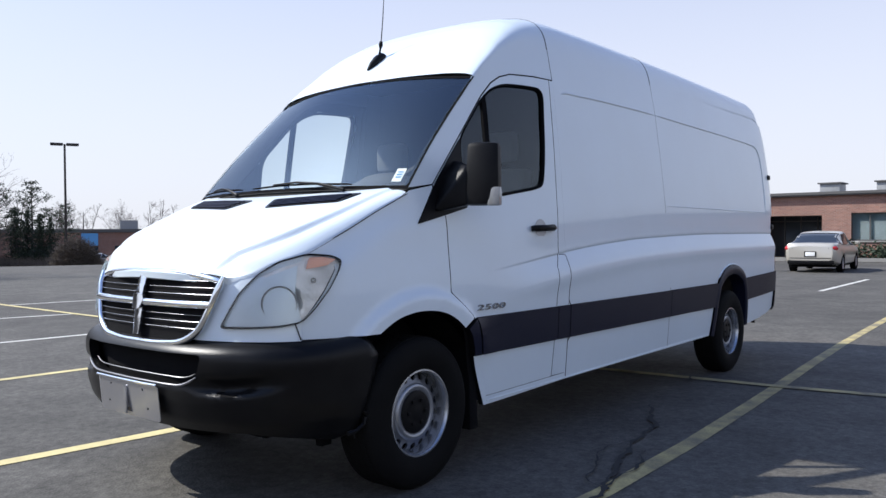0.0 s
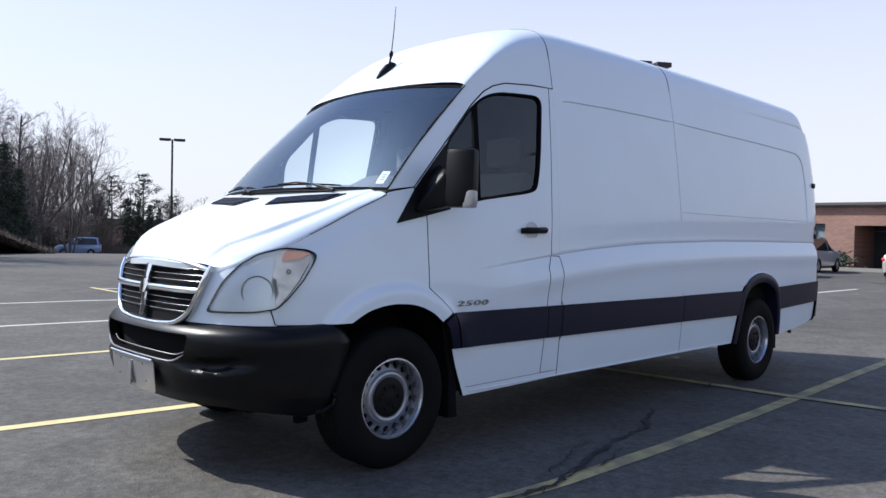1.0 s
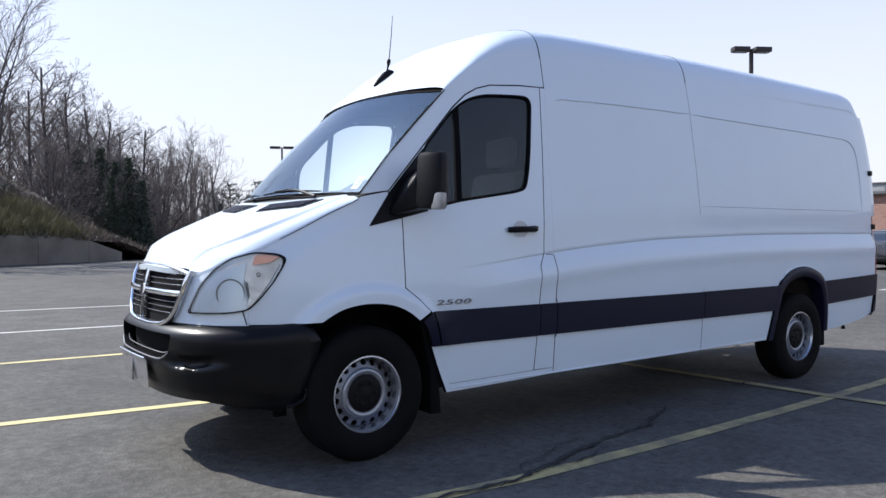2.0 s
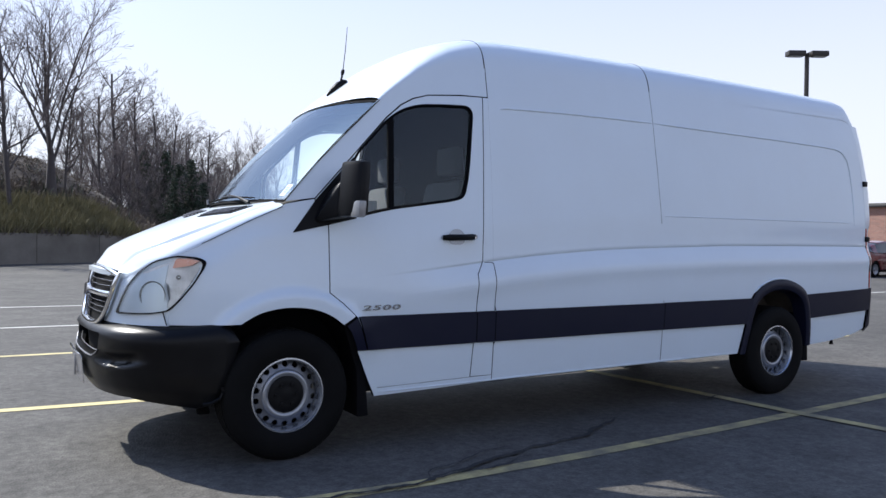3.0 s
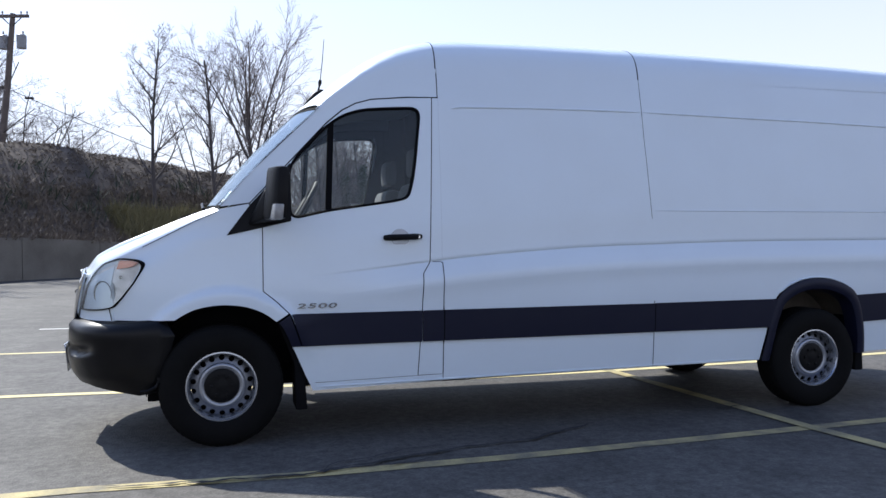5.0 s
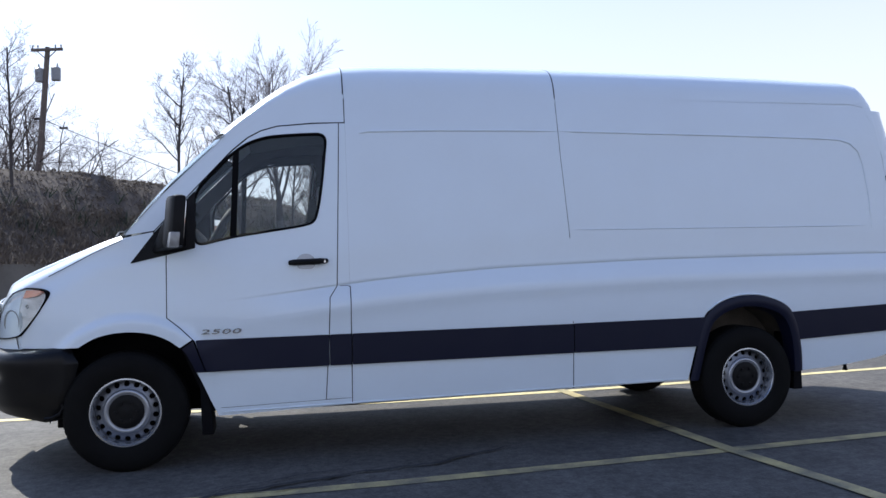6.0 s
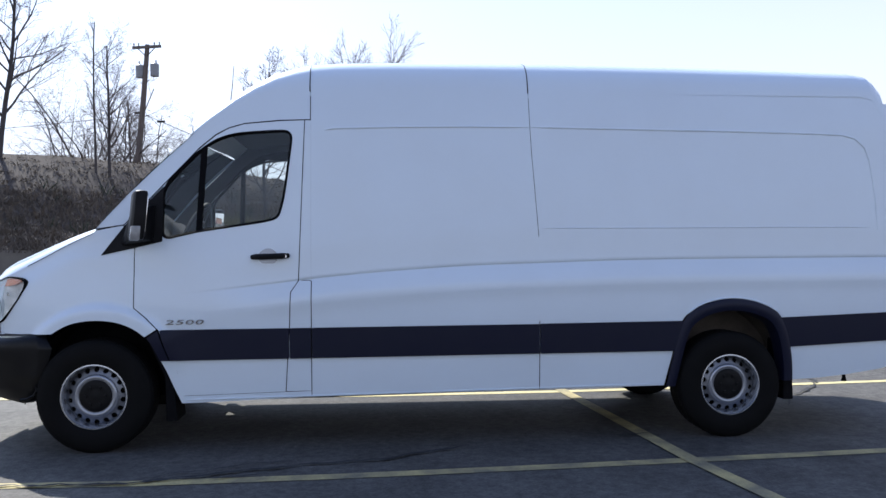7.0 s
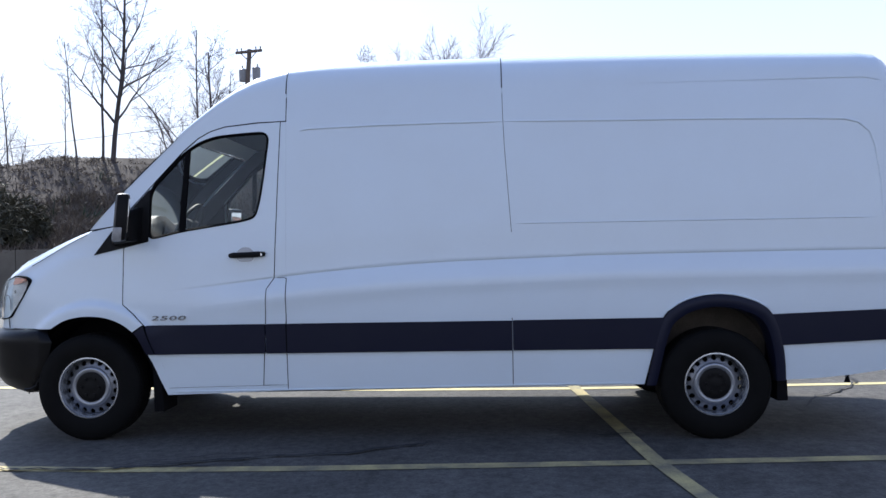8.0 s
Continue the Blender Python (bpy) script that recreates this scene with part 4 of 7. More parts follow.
# cowl under the windscreen
part("cowl", grid(20, 4, lambda u, v: Vector((-0.20 + 0.115 * (2 * u - 1) ** 2 + 0.09 * v, 0.85 * (2 * u - 1), 1.41 + 0.082 * v - 0.02 * (2 * u - 1) ** 2))), BLACK, van)
for y0, y1 in ((-0.55, 0.20), (0.30, 0.78)):
    wiper = new("wiper")
    wiper.parent = van
    n = 9
    pts = [screen(0.012 + 0.012 * math.sin(math.pi * k / (n - 1)), (y0 + (y1 - y0) * k / (n - 1)) / 0.87, out=0.020) for k in range(n)]
    bm = bmesh.new()
    tube(bm, pts, [0.003] + [0.005] * (n - 2) + [0.004], 6)
    part("wiper_blade", bm, SEAL_AND_GAP, wiper)
    bm = bmesh.new()
    c = screen(-0.03, (y0 + 0.03) / 0.87, out=0.018)
    tube(bm, [c, c.lerp(pts[4], 0.5) + Vector((-0.012, 0, 0.018)), pts[4] + Vector((-0.008, 0, 0.012)), pts[6] + Vector((-0.004, 0, 0.008))], [0.011, 0.008, 0.006, 0.004], 8)
    part("wiper_arm", bm, BLACK, wiper)

# ---- bonnet
HOOD_MID = smooth_table([(-0.95, 1.06), (-0.9, 1.10), (-0.85, 1.145), (-0.75, 1.215), (-0.6, 1.292), (-0.4, 1.372), (-0.2, 1.447), (-0.12, 1.476), (0.0, 1.512), (0.1, 1.54)], 0.03)


def hood_z(x, w):
    """Height of the bonnet at x, w from -1 to 1 across it: a crowned middle, a short step down, then a sloping flange."""
    w = abs(w)
    ridge = 0.80 + 0.08 * ramp01((x + 0.85) / 0.7)
    top = 1 - 0.30 * w * w
    foot = ridge + 0.034
    low = 0.66 * (1 - 0.30 * ridge * ridge)
    if w < ridge:
        f = top
    elif w < foot:
        t = ramp01((w - ridge) / (foot - ridge))
        f = top * (1 - t) + low * t
    else:
        f = low * (1 - ((w - foot) / (1 - foot)) ** 2.4)
    return HOOD_EDGE_Z(x) + (HOOD_MID(x) - HOOD_EDGE_Z(x)) * max(0.0, f)


def hood(u, v):
    w = 2 * v - 1
    w = math.copysign(abs(w) ** 0.8, w)
    xf, xr = -0.925 + 0.105 * abs(w) ** 3, -0.135 + 0.125 * w * w
    x = xf + (xr - xf) * u
    ye = HOOD_EDGE_Y(x) - 0.004
    z = hood_z(x, w)
    z = (1.090 - 0.022 * w * w) * (1 - ramp01(u / 0.14)) + z * ramp01(u / 0.14)
    return Vector((x, w * ye, z))


bm = grid(44, 160, hood)
rim(bm, (0.004, 0, -0.03))
part("bonnet", bm, PAINT, van, "white bonnet with two black vents", smooth=50)
for s in (-1, 1):
    quad = [(-0.335, 0.17), (-0.205, 0.09), (-0.125, 0.68), (-0.25, 0.635)]

    def on_hood(x, y, lift):
        return hood_z(x, min(1, abs(y) / HOOD_EDGE_Y(x))) + lift
    bm = sheet(rounded(quad, 0.02, 3), step=(0.03, 0.05))
    for v in bm.verts:
        x, y = v.co.x, v.co.y
        v.co = Vector((x, s * y, on_hood(x, y, 0.004)))
    rim(bm, (0, 0, -0.006))
    vent = part("bonnet_vent", bm, BLACK, van, "black plastic bonnet vent")
    bm = bmesh.new()
    for k in range(5):
        t = (k + 0.7) / 6
        a = Vector(quad[0]).lerp(Vector(quad[1]), t)
        b = Vector(quad[3]).lerp(Vector(quad[2]), t)
        tube(bm, [(p.x, s * p.y, on_hood(p.x, p.y, 0.008)) for p in (a.lerp(b, 0.06), a.lerp(b, 0.5), a.lerp(b, 0.94))], 0.005, 4)
    part("vent_slat", bm, TRIM, vent)

# ---- nose
PLAN = [(-0.905, 0.0), (-0.89, 0.3), (-0.862, 0.46), (-0.805, 0.615), (-0.72, 0.738), (-0.61, 0.82), (-0.46, 0.88), (-0.30, 0.915)]
PS = [0.0]
for a, b in zip(PLAN, PLAN[1:]):
    PS.append(PS[-1] + math.hypot(b[0] - a[0], b[1] - a[1]))
PX, PY = smooth_table(list(zip(PS, [p[0] for p in PLAN])), 0.035), smooth_table(list(zip(PS, [p[1] for p in PLAN])), 0.035)


def nose(s, z, out=0.0):
    """A point of the nose: s metres round it from the middle (negative: the driver's side)."""
    q = abs(s)
    x, y = PX(q), PY(q) if q > 0.02 else q
    d = Vector((PX(q + 0.02) - PX(q - 0.02 if q > 0.02 else q), PY(q + 0.02) - PY(q - 0.02 if q > 0.02 else q), 0)).normalized()
    n = Vector((-d.y, d.x, 0))
    x += 0.25 * (z - 1.0) * (1.0 if z > 1.0 else 0.45) + n.x * out
    y += n.y * out
    return Vector((x, math.copysign(y, s), z))


def nose_part(name, outline, mat, out=0.0, depth=0.02, step=(0.05, 0.05), holes=(), parent=van, label="", smooth=40, dome=None):
    bm = sheet(outline, holes, step)
    for v in bm.verts:
        o = out + (dome(v.co.x, v.co.y) if dome else 0)
        v.co = nose(v.co.x, v.co.y, o)
    if depth:
        rim(bm, lambda co: Vector((depth * 0.8, -math.copysign(depth * 0.6, co.y) if abs(co.y) > 0.5 else 0, 0)))
    return part(name, bm, mat, parent, label, smooth, None if depth else (-1, 0, 0.2))


# white panel behind grille and lamps
nose_part("front_panel", [(-0.905, 0.79), (0.905, 0.79), (0.90, 0.87), (0.86, 1.0), (0.85, 1.12), (0.72, 1.07), (0.56, 1.085), (-0.56, 1.085), (-0.72, 1.07), (-0.85, 1.12), (-0.86, 1.0), (-0.90, 0.87)], PAINT, out=-0.008)
for s in (-1, 1):
    bm = bmesh.new()
    tube(bm, [nose(s * (0.903 - 0.030 * (z - 0.795) / 0.07), z, -0.002) for z in (0.795, 0.83, 0.866)], 0.0028, 6)
    part("fender_joint", bm, SEAL_AND_GAP, van)
grille = new("grille")
grille.parent = van
GO = rounded([(-0.525, 1.072), (-0.50, 0.99), (-0.43, 0.835), (-0.33, 0.778), (-0.15, 0.764), (0.15, 0.764), (0.33, 0.778), (0.43, 0.835), (0.50, 0.99), (0.525, 1.072), (0.3, 1.095), (-0.3, 1.095)], 0.03, 3)
nose_part("grille_backing", GO, LINER, out=0.002, depth=0.01, parent=grille, step=(0.05, 0.04))
low = rounded([(-0.528, 1.074), (-0.505, 0.99), (-0.432, 0.832), (-0.33, 0.776), (-0.15, 0.762), (0.15, 0.762), (0.33, 0.776), (0.432, 0.832), (0.505, 0.99), (0.528, 1.074)], 0.06, 5)[6:-6]
low = [(-0.528, 1.074)] + low + [(0.528, 1.074)]
bm = bmesh.new()
tube(bm, [nose(a, z, 0.014) for a, z in low], [0.010] + [0.017] * (len(low) - 2) + [0.010], 14)
part("grille_frame", bm, CHROME, grille, "chrome grille surround", smooth=60)
bm = bmesh.new()
tube(bm, [nose(a, 1.090 - 0.045 * abs(a / 0.53) ** 3, 0.004) for a in np.linspace(-0.53, 0.53, 31)], [0.008] + [0.014] * 29 + [0.008], 12)
part("grille_brow", bm, CHROME, grille, smooth=60)
bm = bmesh.new()
tube(bm, [nose(a, 0.947, 0.018) for a in np.linspace(-0.485, 0.485, 25)], 0.019, 14)
part("grille_crossbar", bm, CHROME, grille, smooth=60)
for s in (-1, 1):
    for z in (1.052, 1.022, 0.992, 0.900, 0.870, 0.840):
        end = np.interp(z, [0.820, 0.862, 0.925, 0.972, 1.075], [0.40, 0.43, 0.46, 0.485, 0.515])
        bm = bmesh.new()
        tube(bm, [nose(s * (0.042 + (end - 0.042) * k / 6), z, 0.012) for k in range(7)], 0.0016, 8)
        part("grille_slat", bm, BADGE, grille)
emblem = nose_part("grille_emblem", rounded([(-0.040, 0.985), (0.040, 0.985), (0.043, 0.955), (0.026, 0.915), (-0.026, 0.915), (-0.043, 0.955)], 0.014, 4), CHROME, out=0.036, depth=0.02, parent=grille, label="plain chrome shield emblem", step=(0.015, 0.015), dome=lambda a, b: 0.014 * max(0, 1 - (a / 0.045) ** 2))
for lo, hi, w0, w1 in ((0.975, 1.080, 0.024, 0.032), (0.795, 0.925, 0.022, 0.030)):
    nose_part("emblem_bar", rounded([(-w0, lo), (w0, lo), (w1, hi), (-w1, hi)], 0.008, 2), CHROME, out=0.026, depth=0.02, parent=emblem, step=(0.02, 0.03), dome=lambda a, b: 0.010 * max(0, 1 - (a / 0.035) ** 2))
# headlamps
LAMP = [(0.533, 0.851), (0.575, 0.932), (0.617, 1.005), (0.682, 1.082), (0.766, 1.137), (0.88, 1.168), (0.993, 1.159), (1.041, 1.137), (1.041, 1.096), (1.011, 1.01), (0.951, 0.928), (0.897, 0.873), (0.802, 0.858), (0.682, 0.853)]
for s in (-1, 1):
    lamp = new("headlamp")
    lamp.parent = van
    o = rounded([(s * a, b) for a, b in LAMP], 0.025, 3)
    cx, cz = s * 0.83, 1.0
    wide = [(cx + (a - cx) * 1.02, cz + (b - cz) * 1.035) for a, b in o]
    nose_part("lamp_gasket", wide, SEAL_AND_GAP, out=0.004, depth=0.02, parent=lamp, holes=[[(cx + (a - cx) * 0.985, cz + (b - cz) * 0.98) for a, b in o]])
    nose_part("lamp_bowl", o, REFLECTOR, out=-0.012, depth=0, parent=lamp, step=(0.014, 0.014),
              dome=lambda a, b: -0.085 * max(0, 1 - ((a - s * 0.795) / 0.10) ** 2 - ((b - 0.955) / 0.088) ** 2) ** 0.5)
    lens = nose_part("lamp_lens", o, HAZY, out=0.010, depth=0, parent=lamp, dome=lambda a, b: 0.012)
    lens.visible_shadow = False
    nose_part("turn_lens", rounded([(s * 0.885, 1.104), (s * 0.975, 1.118), (s * 1.016, 1.146), (s * 0.95, 1.158), (s * 0.892, 1.156)], 0.008, 2), AMBER, out=0.010, depth=0.02, parent=lamp)
    for q, z, r in ((0.795, 0.955, 0.074), (0.93, 1.055, 0.012)):
        d = r / 0.074
        bm = lathe([(r * 1.02, -0.024 * d), (r * 1.0, -0.019 * d), (r * 0.97, -0.021 * d), (r * 0.90, -0.030 * d), (r * 0.72, -0.046 * d), (r * 0.5, -0.056 * d), (r * 0.3, -0.060 * d), (0.004, -0.061 * d)], 40, "x")
        for v in bm.verts:
            flute = math.hypot(v.co.y, v.co.z) / r
            v.co.x += 0.0035 * d * math.sin(7 * math.atan2(v.co.z, v.co.y)) * max(0.0, math.sin(math.pi * min(1.0, flute)))
        c = nose(s * q, z, 0.010 - 0.002 * d)
        n = (nose(s * q, z, 0.1) - c).normalized()
        turned = Matrix.Translation(c) @ n.to_track_quat("X", "Z").to_matrix().to_4x4()
        bmesh.ops.transform(bm, matrix=turned, verts=bm.verts)
        part("lamp_ring", bm, LAMP_CHROME, lamp)
        bm = lathe([(r * 1.06, -0.022 * d), (r * 1.05, -0.018 * d), (r * 1.03, -0.021 * d), (r * 1.02, -0.030 * d)], 40, "x")
        bmesh.ops.transform(bm, matrix=turned, verts=bm.verts)
        part("lamp_bezel", bm, DULL_TRIM, lamp)
        bm = bmesh.new()
        bmesh.ops.create_uvsphere(bm, u_segments=12, v_segments=8, radius=r * 0.20)
        bmesh.ops.transform(bm, matrix=turned @ Matrix.Translation((-0.030 * d, 0.0, -0.25 * r)), verts=bm.verts)
        part("lamp_bulb", bm, CHROME, lamp)
        if r > 0.02:
            bm = boxes(((-0.030, -0.042, 0.012), (-0.022, 0.042, 0.020)), ((-0.034, -0.034, 0.030), (-0.026, 0.034, 0.036)), bevel=0.002)
            bmesh.ops.transform(bm, matrix=turned, verts=bm.verts)
            part("lamp_bar", bm, CHROME, lamp)

# ---- bumper
BP = [(-0.985, 0.0), (-0.978, 0.25), (-0.955, 0.42), (-0.90, 0.60), (-0.82, 0.74), (-0.70, 0.85), (-0.55, 0.912), (-0.40, 0.94), (-0.30, 0.952)]
BS = [0.0]
for a, b in zip(BP, BP[1:]):
    BS.append(BS[-1] + math.hypot(b[0] - a[0], b[1] - a[1]))
BX, BY = smooth_table(list(zip(BS, [p[0] for p in BP])), 0.05), smooth_table(list(zip(BS, [p[1] for p in BP])), 0.05)
B_OUT = smooth_table([(0.26, -0.22), (0.32, -0.14), (0.36, -0.085), (0.44, -0.03), (0.52, -0.008), (0.62, 0.0), (0.69, 0.006), (0.725, 0.004), (0.752, -0.010), (0.778, -0.042), (0.795, -0.085), (0.80, -0.12)], 0.008)


def bumper(q, z, out=0.0):
    a = abs(q)
    x, y = BX(a), (BY(a) if a > 0.03 else a)
    d = Vector((BX(a + 0.03) - BX(max(a - 0.03, 0)), BY(a + 0.03) - BY(max(a - 0.03, 0)), 0)).normalized()
    n = Vector((-d.y, d.x, 0))
    o = B_OUT(z) * (1.0 - 0.55 * ramp01((a - 0.9) / 0.4)) + out
    return Vector((x + n.x * o, math.copysign(y + n.y * o, q), z))


BMAX = BS[-2] + 0.02
INTAKE = rounded([(-0.50, 0.735), (-0.47, 0.64), (-0.36, 0.595), (0.36, 0.595), (0.47, 0.64), (0.50, 0.735)], 0.03, 3)
bo = [(-BMAX, 0.797), (-BMAX - 0.06, 0.70), (-BMAX - 0.02, 0.55), (-BMAX + 0.04, 0.36), (-BMAX + 0.12, 0.335), (-0.95, 0.36), (-0.7, 0.39), (0.7, 0.39), (0.95, 0.36), (BMAX - 0.12, 0.335), (BMAX - 0.04, 0.36), (BMAX + 0.02, 0.55), (BMAX + 0.06, 0.70), (BMAX, 0.797)]
bm = sheet(bo, [INTAKE], step=(0.04, 0.015))
for v in bm.verts:
    q, z = v.co.x, v.co.y
    rise = 0.555 + 0.25 * max(0, abs(q) - 0.6) ** 1.5
    dent = -0.042 * math.exp(-(((abs(q) - 0.66) / 0.17) ** 4)) * ramp01((z - rise) / 0.022) * ramp01((rise + 0.10 - z) / 0.06)
    dent += 0.012 * math.exp(-((abs(q) / 0.62) ** 4)) * ramp01((0.60 - z) / 0.03)
    v.co = bumper(q, z, dent)
rim(bm, lambda co: Vector((0.05, -math.copysign(0.03, co.y) if abs(co.y) > 0.5 else 0, 0)))
bump = part("front_bumper", bm, BUMPER_BLACK, van, "faded black plastic front bumper", smooth=50)
bm = sheet([(-0.62, 0.79), (-0.62, 0.50), (0.62, 0.50), (0.62, 0.79)], step=(0.08, 0.05))
for v in bm.verts:
    v.co = bumper(v.co.x, v.co.y, -0.07)
part("intake_grille", bm, LINER, bump)
bm = bmesh.new()
tube(bm, [bumper(q, 0.592 + 0.045 * max(0, (abs(q) - 0.34) / 0.13) ** 2, 0.002) for q in np.linspace(-0.47, 0.47, 25)], [0.003] + [0.006] * 23 + [0.003], 10)
part("intake_lip", bm, DULL_TRIM, bump)
bm = bmesh.new()
tube(bm, [bumper(q, 0.622 + 0.040 * max(0, (abs(q) - 0.34) / 0.13) ** 2, -0.030) for q in np.linspace(-0.44, 0.44, 25)], [0.002] + [0.003] * 23 + [0.002], 8)
part("intake_bar", bm, DULL_TRIM, bump)
plate = [(-0.262, 0.418), (0.262, 0.418), (0.262, 0.585), (-0.262, 0.585)]
ph = [[(a + 0.008 * math.cos(t), b + 0.006 * math.sin(t)) for t in [2 * math.pi * j / 8 for j in range(8)]] for a, b in ((-0.14, 0.555), (0.14, 0.555), (-0.17, 0.47), (0.17, 0.47))]
ph.append([(-0.03, 0.440), (0.03, 0.438), (0.02, 0.456), (-0.02, 0.455)])
bm = sheet(rounded(plate, 0.02, 3), ph, step=(0.1, 0.06))
for v in bm.verts:
    v.co = Vector((-1.012 + 0.10 * v.co.x ** 2 + (0.585 - v.co.y) * 0.10, v.co.x, v.co.y))
rim(bm, (0.004, 0, 0))
bracket = part("plate_bracket", bm, PLATE, van, "bare metal number plate bracket with holes", smooth=40)
bm = bmesh.new()
tube(bm, [(-1.018 + 0.10 * y * y, y, 0.588) for y in np.linspace(-0.262, 0.262, 9)], 0.006, 6)
part("bracket_lip", bm, CHROME, bracket)
bm = boxes(((-1.016, -0.012, 0.43), (-1.004, 0.012, 0.56)), bevel=0.004)
part("bracket_rib", bm, PLATE, bracket)

# ---- antenna
ant = new("roof_aerial")
ant.parent = van
bm = bmesh.new()
tube(bm, [(0.60, 0, 2.280), (0.64, 0, 2.315), (0.69, 0, 2.355), (0.735, 0, 2.385), (0.755, 0, 2.395)], [0.006, 0.022, 0.032, 0.028, 0.012], 10)
part("aerial_base", bm, BLACK, ant)
bm = bmesh.new()
tube(bm, [(0.70, 0, 2.37), (0.715, 0, 2.43), (0.72, 0, 2.455), (0.72, 0, 2.46), (0.724, 0, 2.478)], [0.007, 0.007, 0.014, 0.014, 0.010], 8)
part("aerial_spring", bm, BLACK, ant)
bm = bmesh.new()
tube(bm, [(0.722, 0, 2.47), (0.74, 0, 2.63), (0.752, 0, 2.785)], [0.0035, 0.003, 0.002], 6)
part("aerial_mast", bm, BLACK, ant)

# ---- rear end
REAR_EDGE = tab([(0.5, 5.60), (0.8, 5.649), (1.3, 5.654), (1.7, 5.649), (2.05, 5.619), (2.25, 5.574), (2.40, 5.505)])


def rear(u, v):
    w = 2 * v - 1
    z = 0.52 + u * 1.86
    xe, x0 = REAR_EDGE(z), 5.83 - 0.10 * ramp01((z - 1.7) / 0.7)
    ye = side_y(xe, z) - 0.001 - 0.022 * ramp01((1.46 - z) / 0.04)
    t = max(0, (abs(w) - 0.8) / 0.2) * math.pi / 2
    y = 0.86 * ye * min(1, abs(w) / 0.8) + 0.14 * ye * math.sin(t)
    return Vector((xe + (x0 - xe) * math.cos(t) ** 0.8 if t < 1.57 else xe, math.copysign(y, w), z))


part("rear_door", grid(30, 40, rear), PAINT, van)
bp = [(5.62, 0.945), (5.75, 0.90), (5.82, 0.75), (5.85, 0.4), (5.86, 0.0), (5.85, -0.4), (5.82, -0.75), (5.75, -0.90), (5.62, -0.945)]
bx, by = smooth_table([(i / 8, p[0]) for i, p in enumerate(bp)], 0.03), smooth_table([(i / 8, p[1]) for i, p in enumerate(bp)], 0.02)
bo = [(0.46, -0.07), (0.50, -0.01), (0.62, 0.0), (0.78, 0.005), (0.835, -0.01), (0.85, -0.06)]
part("rear_bumper", grid(24, len(bo) - 1, lambda u, v: Vector((bx(u) + bo[round(v * (len(bo) - 1))][1], by(u), bo[round(v * (len(bo) - 1))][0]))), TRIM, van)
for s in (-1, 1):
    for z in (1.32, 1.84):
        bm = boxes(((5.64, -0.012, z - 0.025), (5.70, 0.02, z + 0.025)), bevel=0.010)
        for v in bm.verts:
            v.co.y = s * (v.co.y + side_y(5.67, z))
        part("door_hinge", bm, BLACK, van)

# ---- underside
bm = boxes(((-0.6, -0.5, 0.30), (0.5, 0.5, 0.45)), ((0.5, -0.80, 0.40), (3.85, 0.80, 0.47)), ((3.85, -0.5, 0.42), (5.6, 0.5, 0.55)), bevel=0.02)
part("floor_pan", bm, LINER, van)
bm = bmesh.new()
tube(bm, [(4.325, -0.78, 0.36), (4.325, -0.2, 0.35), (4.325, 0.2, 0.35), (4.325, 0.78, 0.36)], [0.05, 0.05, 0.05, 0.05], 10)
part("rear_axle", bm, LINER, van)
bm = boxes(((3.35, 0.25, 0.25), (3.85, 0.75, 0.42)), bevel=0.05)
part("silencer", bm, LINER, van)
bm = bmesh.new()
tube(bm, [(5.22, -0.85, 0.44), (5.22, -0.86, 0.385), (5.22, -0.86, 0.355)], [0.012, 0.012, 0.02], 8)
part("towing_eye", bm, LINER, van)
bm = boxes(((-0.45, -0.72, 0.27), (-0.38, -0.68, 0.34)), bevel=0.01)
part("lower_bracket", bm, LINER, van)

# torn plastic edge hanging at the bumper's end
bm = bmesh.new()
tube(bm, [(-0.365, -0.925, 0.455), (-0.362, -0.93, 0.425), (-0.385, -0.93, 0.395), (-0.425, -0.928, 0.375), (-0.47, -0.92, 0.368)], [0.016, 0.013, 0.010, 0.009, 0.012], 6)
tube(bm, [(-0.438, -0.927, 0.372), (-0.436, -0.93, 0.342)], [0.005, 0.003], 5)
part("torn_edge", bm, BLACK, van)

# ---- cab interior
def seat(y):
    st = new("cab_seat")
    st.parent = van
    bm = boxes(((0.72, y - 0.24, 0.98), (1.22, y + 0.24, 1.12)), bevel=0.05)
    part("seat_cushion", bm, GREY_SEAT, st)
    bm = boxes(((1.14, y - 0.24, 1.10), (1.27, y + 0.24, 1.68)), bevel=0.05)
    for v in bm.verts:
        v.co.x += 0.22 * (v.co.z - 1.1)
    part("seat_back", bm, GREY_SEAT, st)
    bm = boxes(((1.29, y - 0.13, 1.72), (1.38, y + 0.13, 1.92)), bevel=0.04)
    part("headrest", bm, GREY_SEAT, st)
    bm = boxes(((0.76, y - 0.2, 0.5), (1.18, y + 0.2, 0.98)), bevel=0.02)
    part("seat_base", bm, LINER, st)


seat(-0.48)
seat(0.48)
bm = grid(12, 40, lambda u, v: Vector(((-0.095 + 0.105 * (2 * v - 1) ** 2) * (1 - u) + 0.47 * u, (v - 0.5) * 1.66, 1.475 + 0.05 * math.sin(u * 2.6) - 0.5 * max(0, u - 0.75) ** 1.1
                                   + 0.075 * math.exp(-(((v - 0.5) * 1.66 + 0.44) / 0.17) ** 4) * ramp01((u - 0.35) / 0.3) + 0.035 * math.exp(-(((v - 0.5) * 1.66) / 0.2) ** 4) * ramp01((u - 0.4) / 0.4))))
rim(bm, (0, 0, -0.35))
part("dashboard", bm, DASH, van)
sw = new("steering_wheel")
sw.parent = van
sw.matrix_local = pose(0.54, -0.45, 1.50, 0, -60, 0)
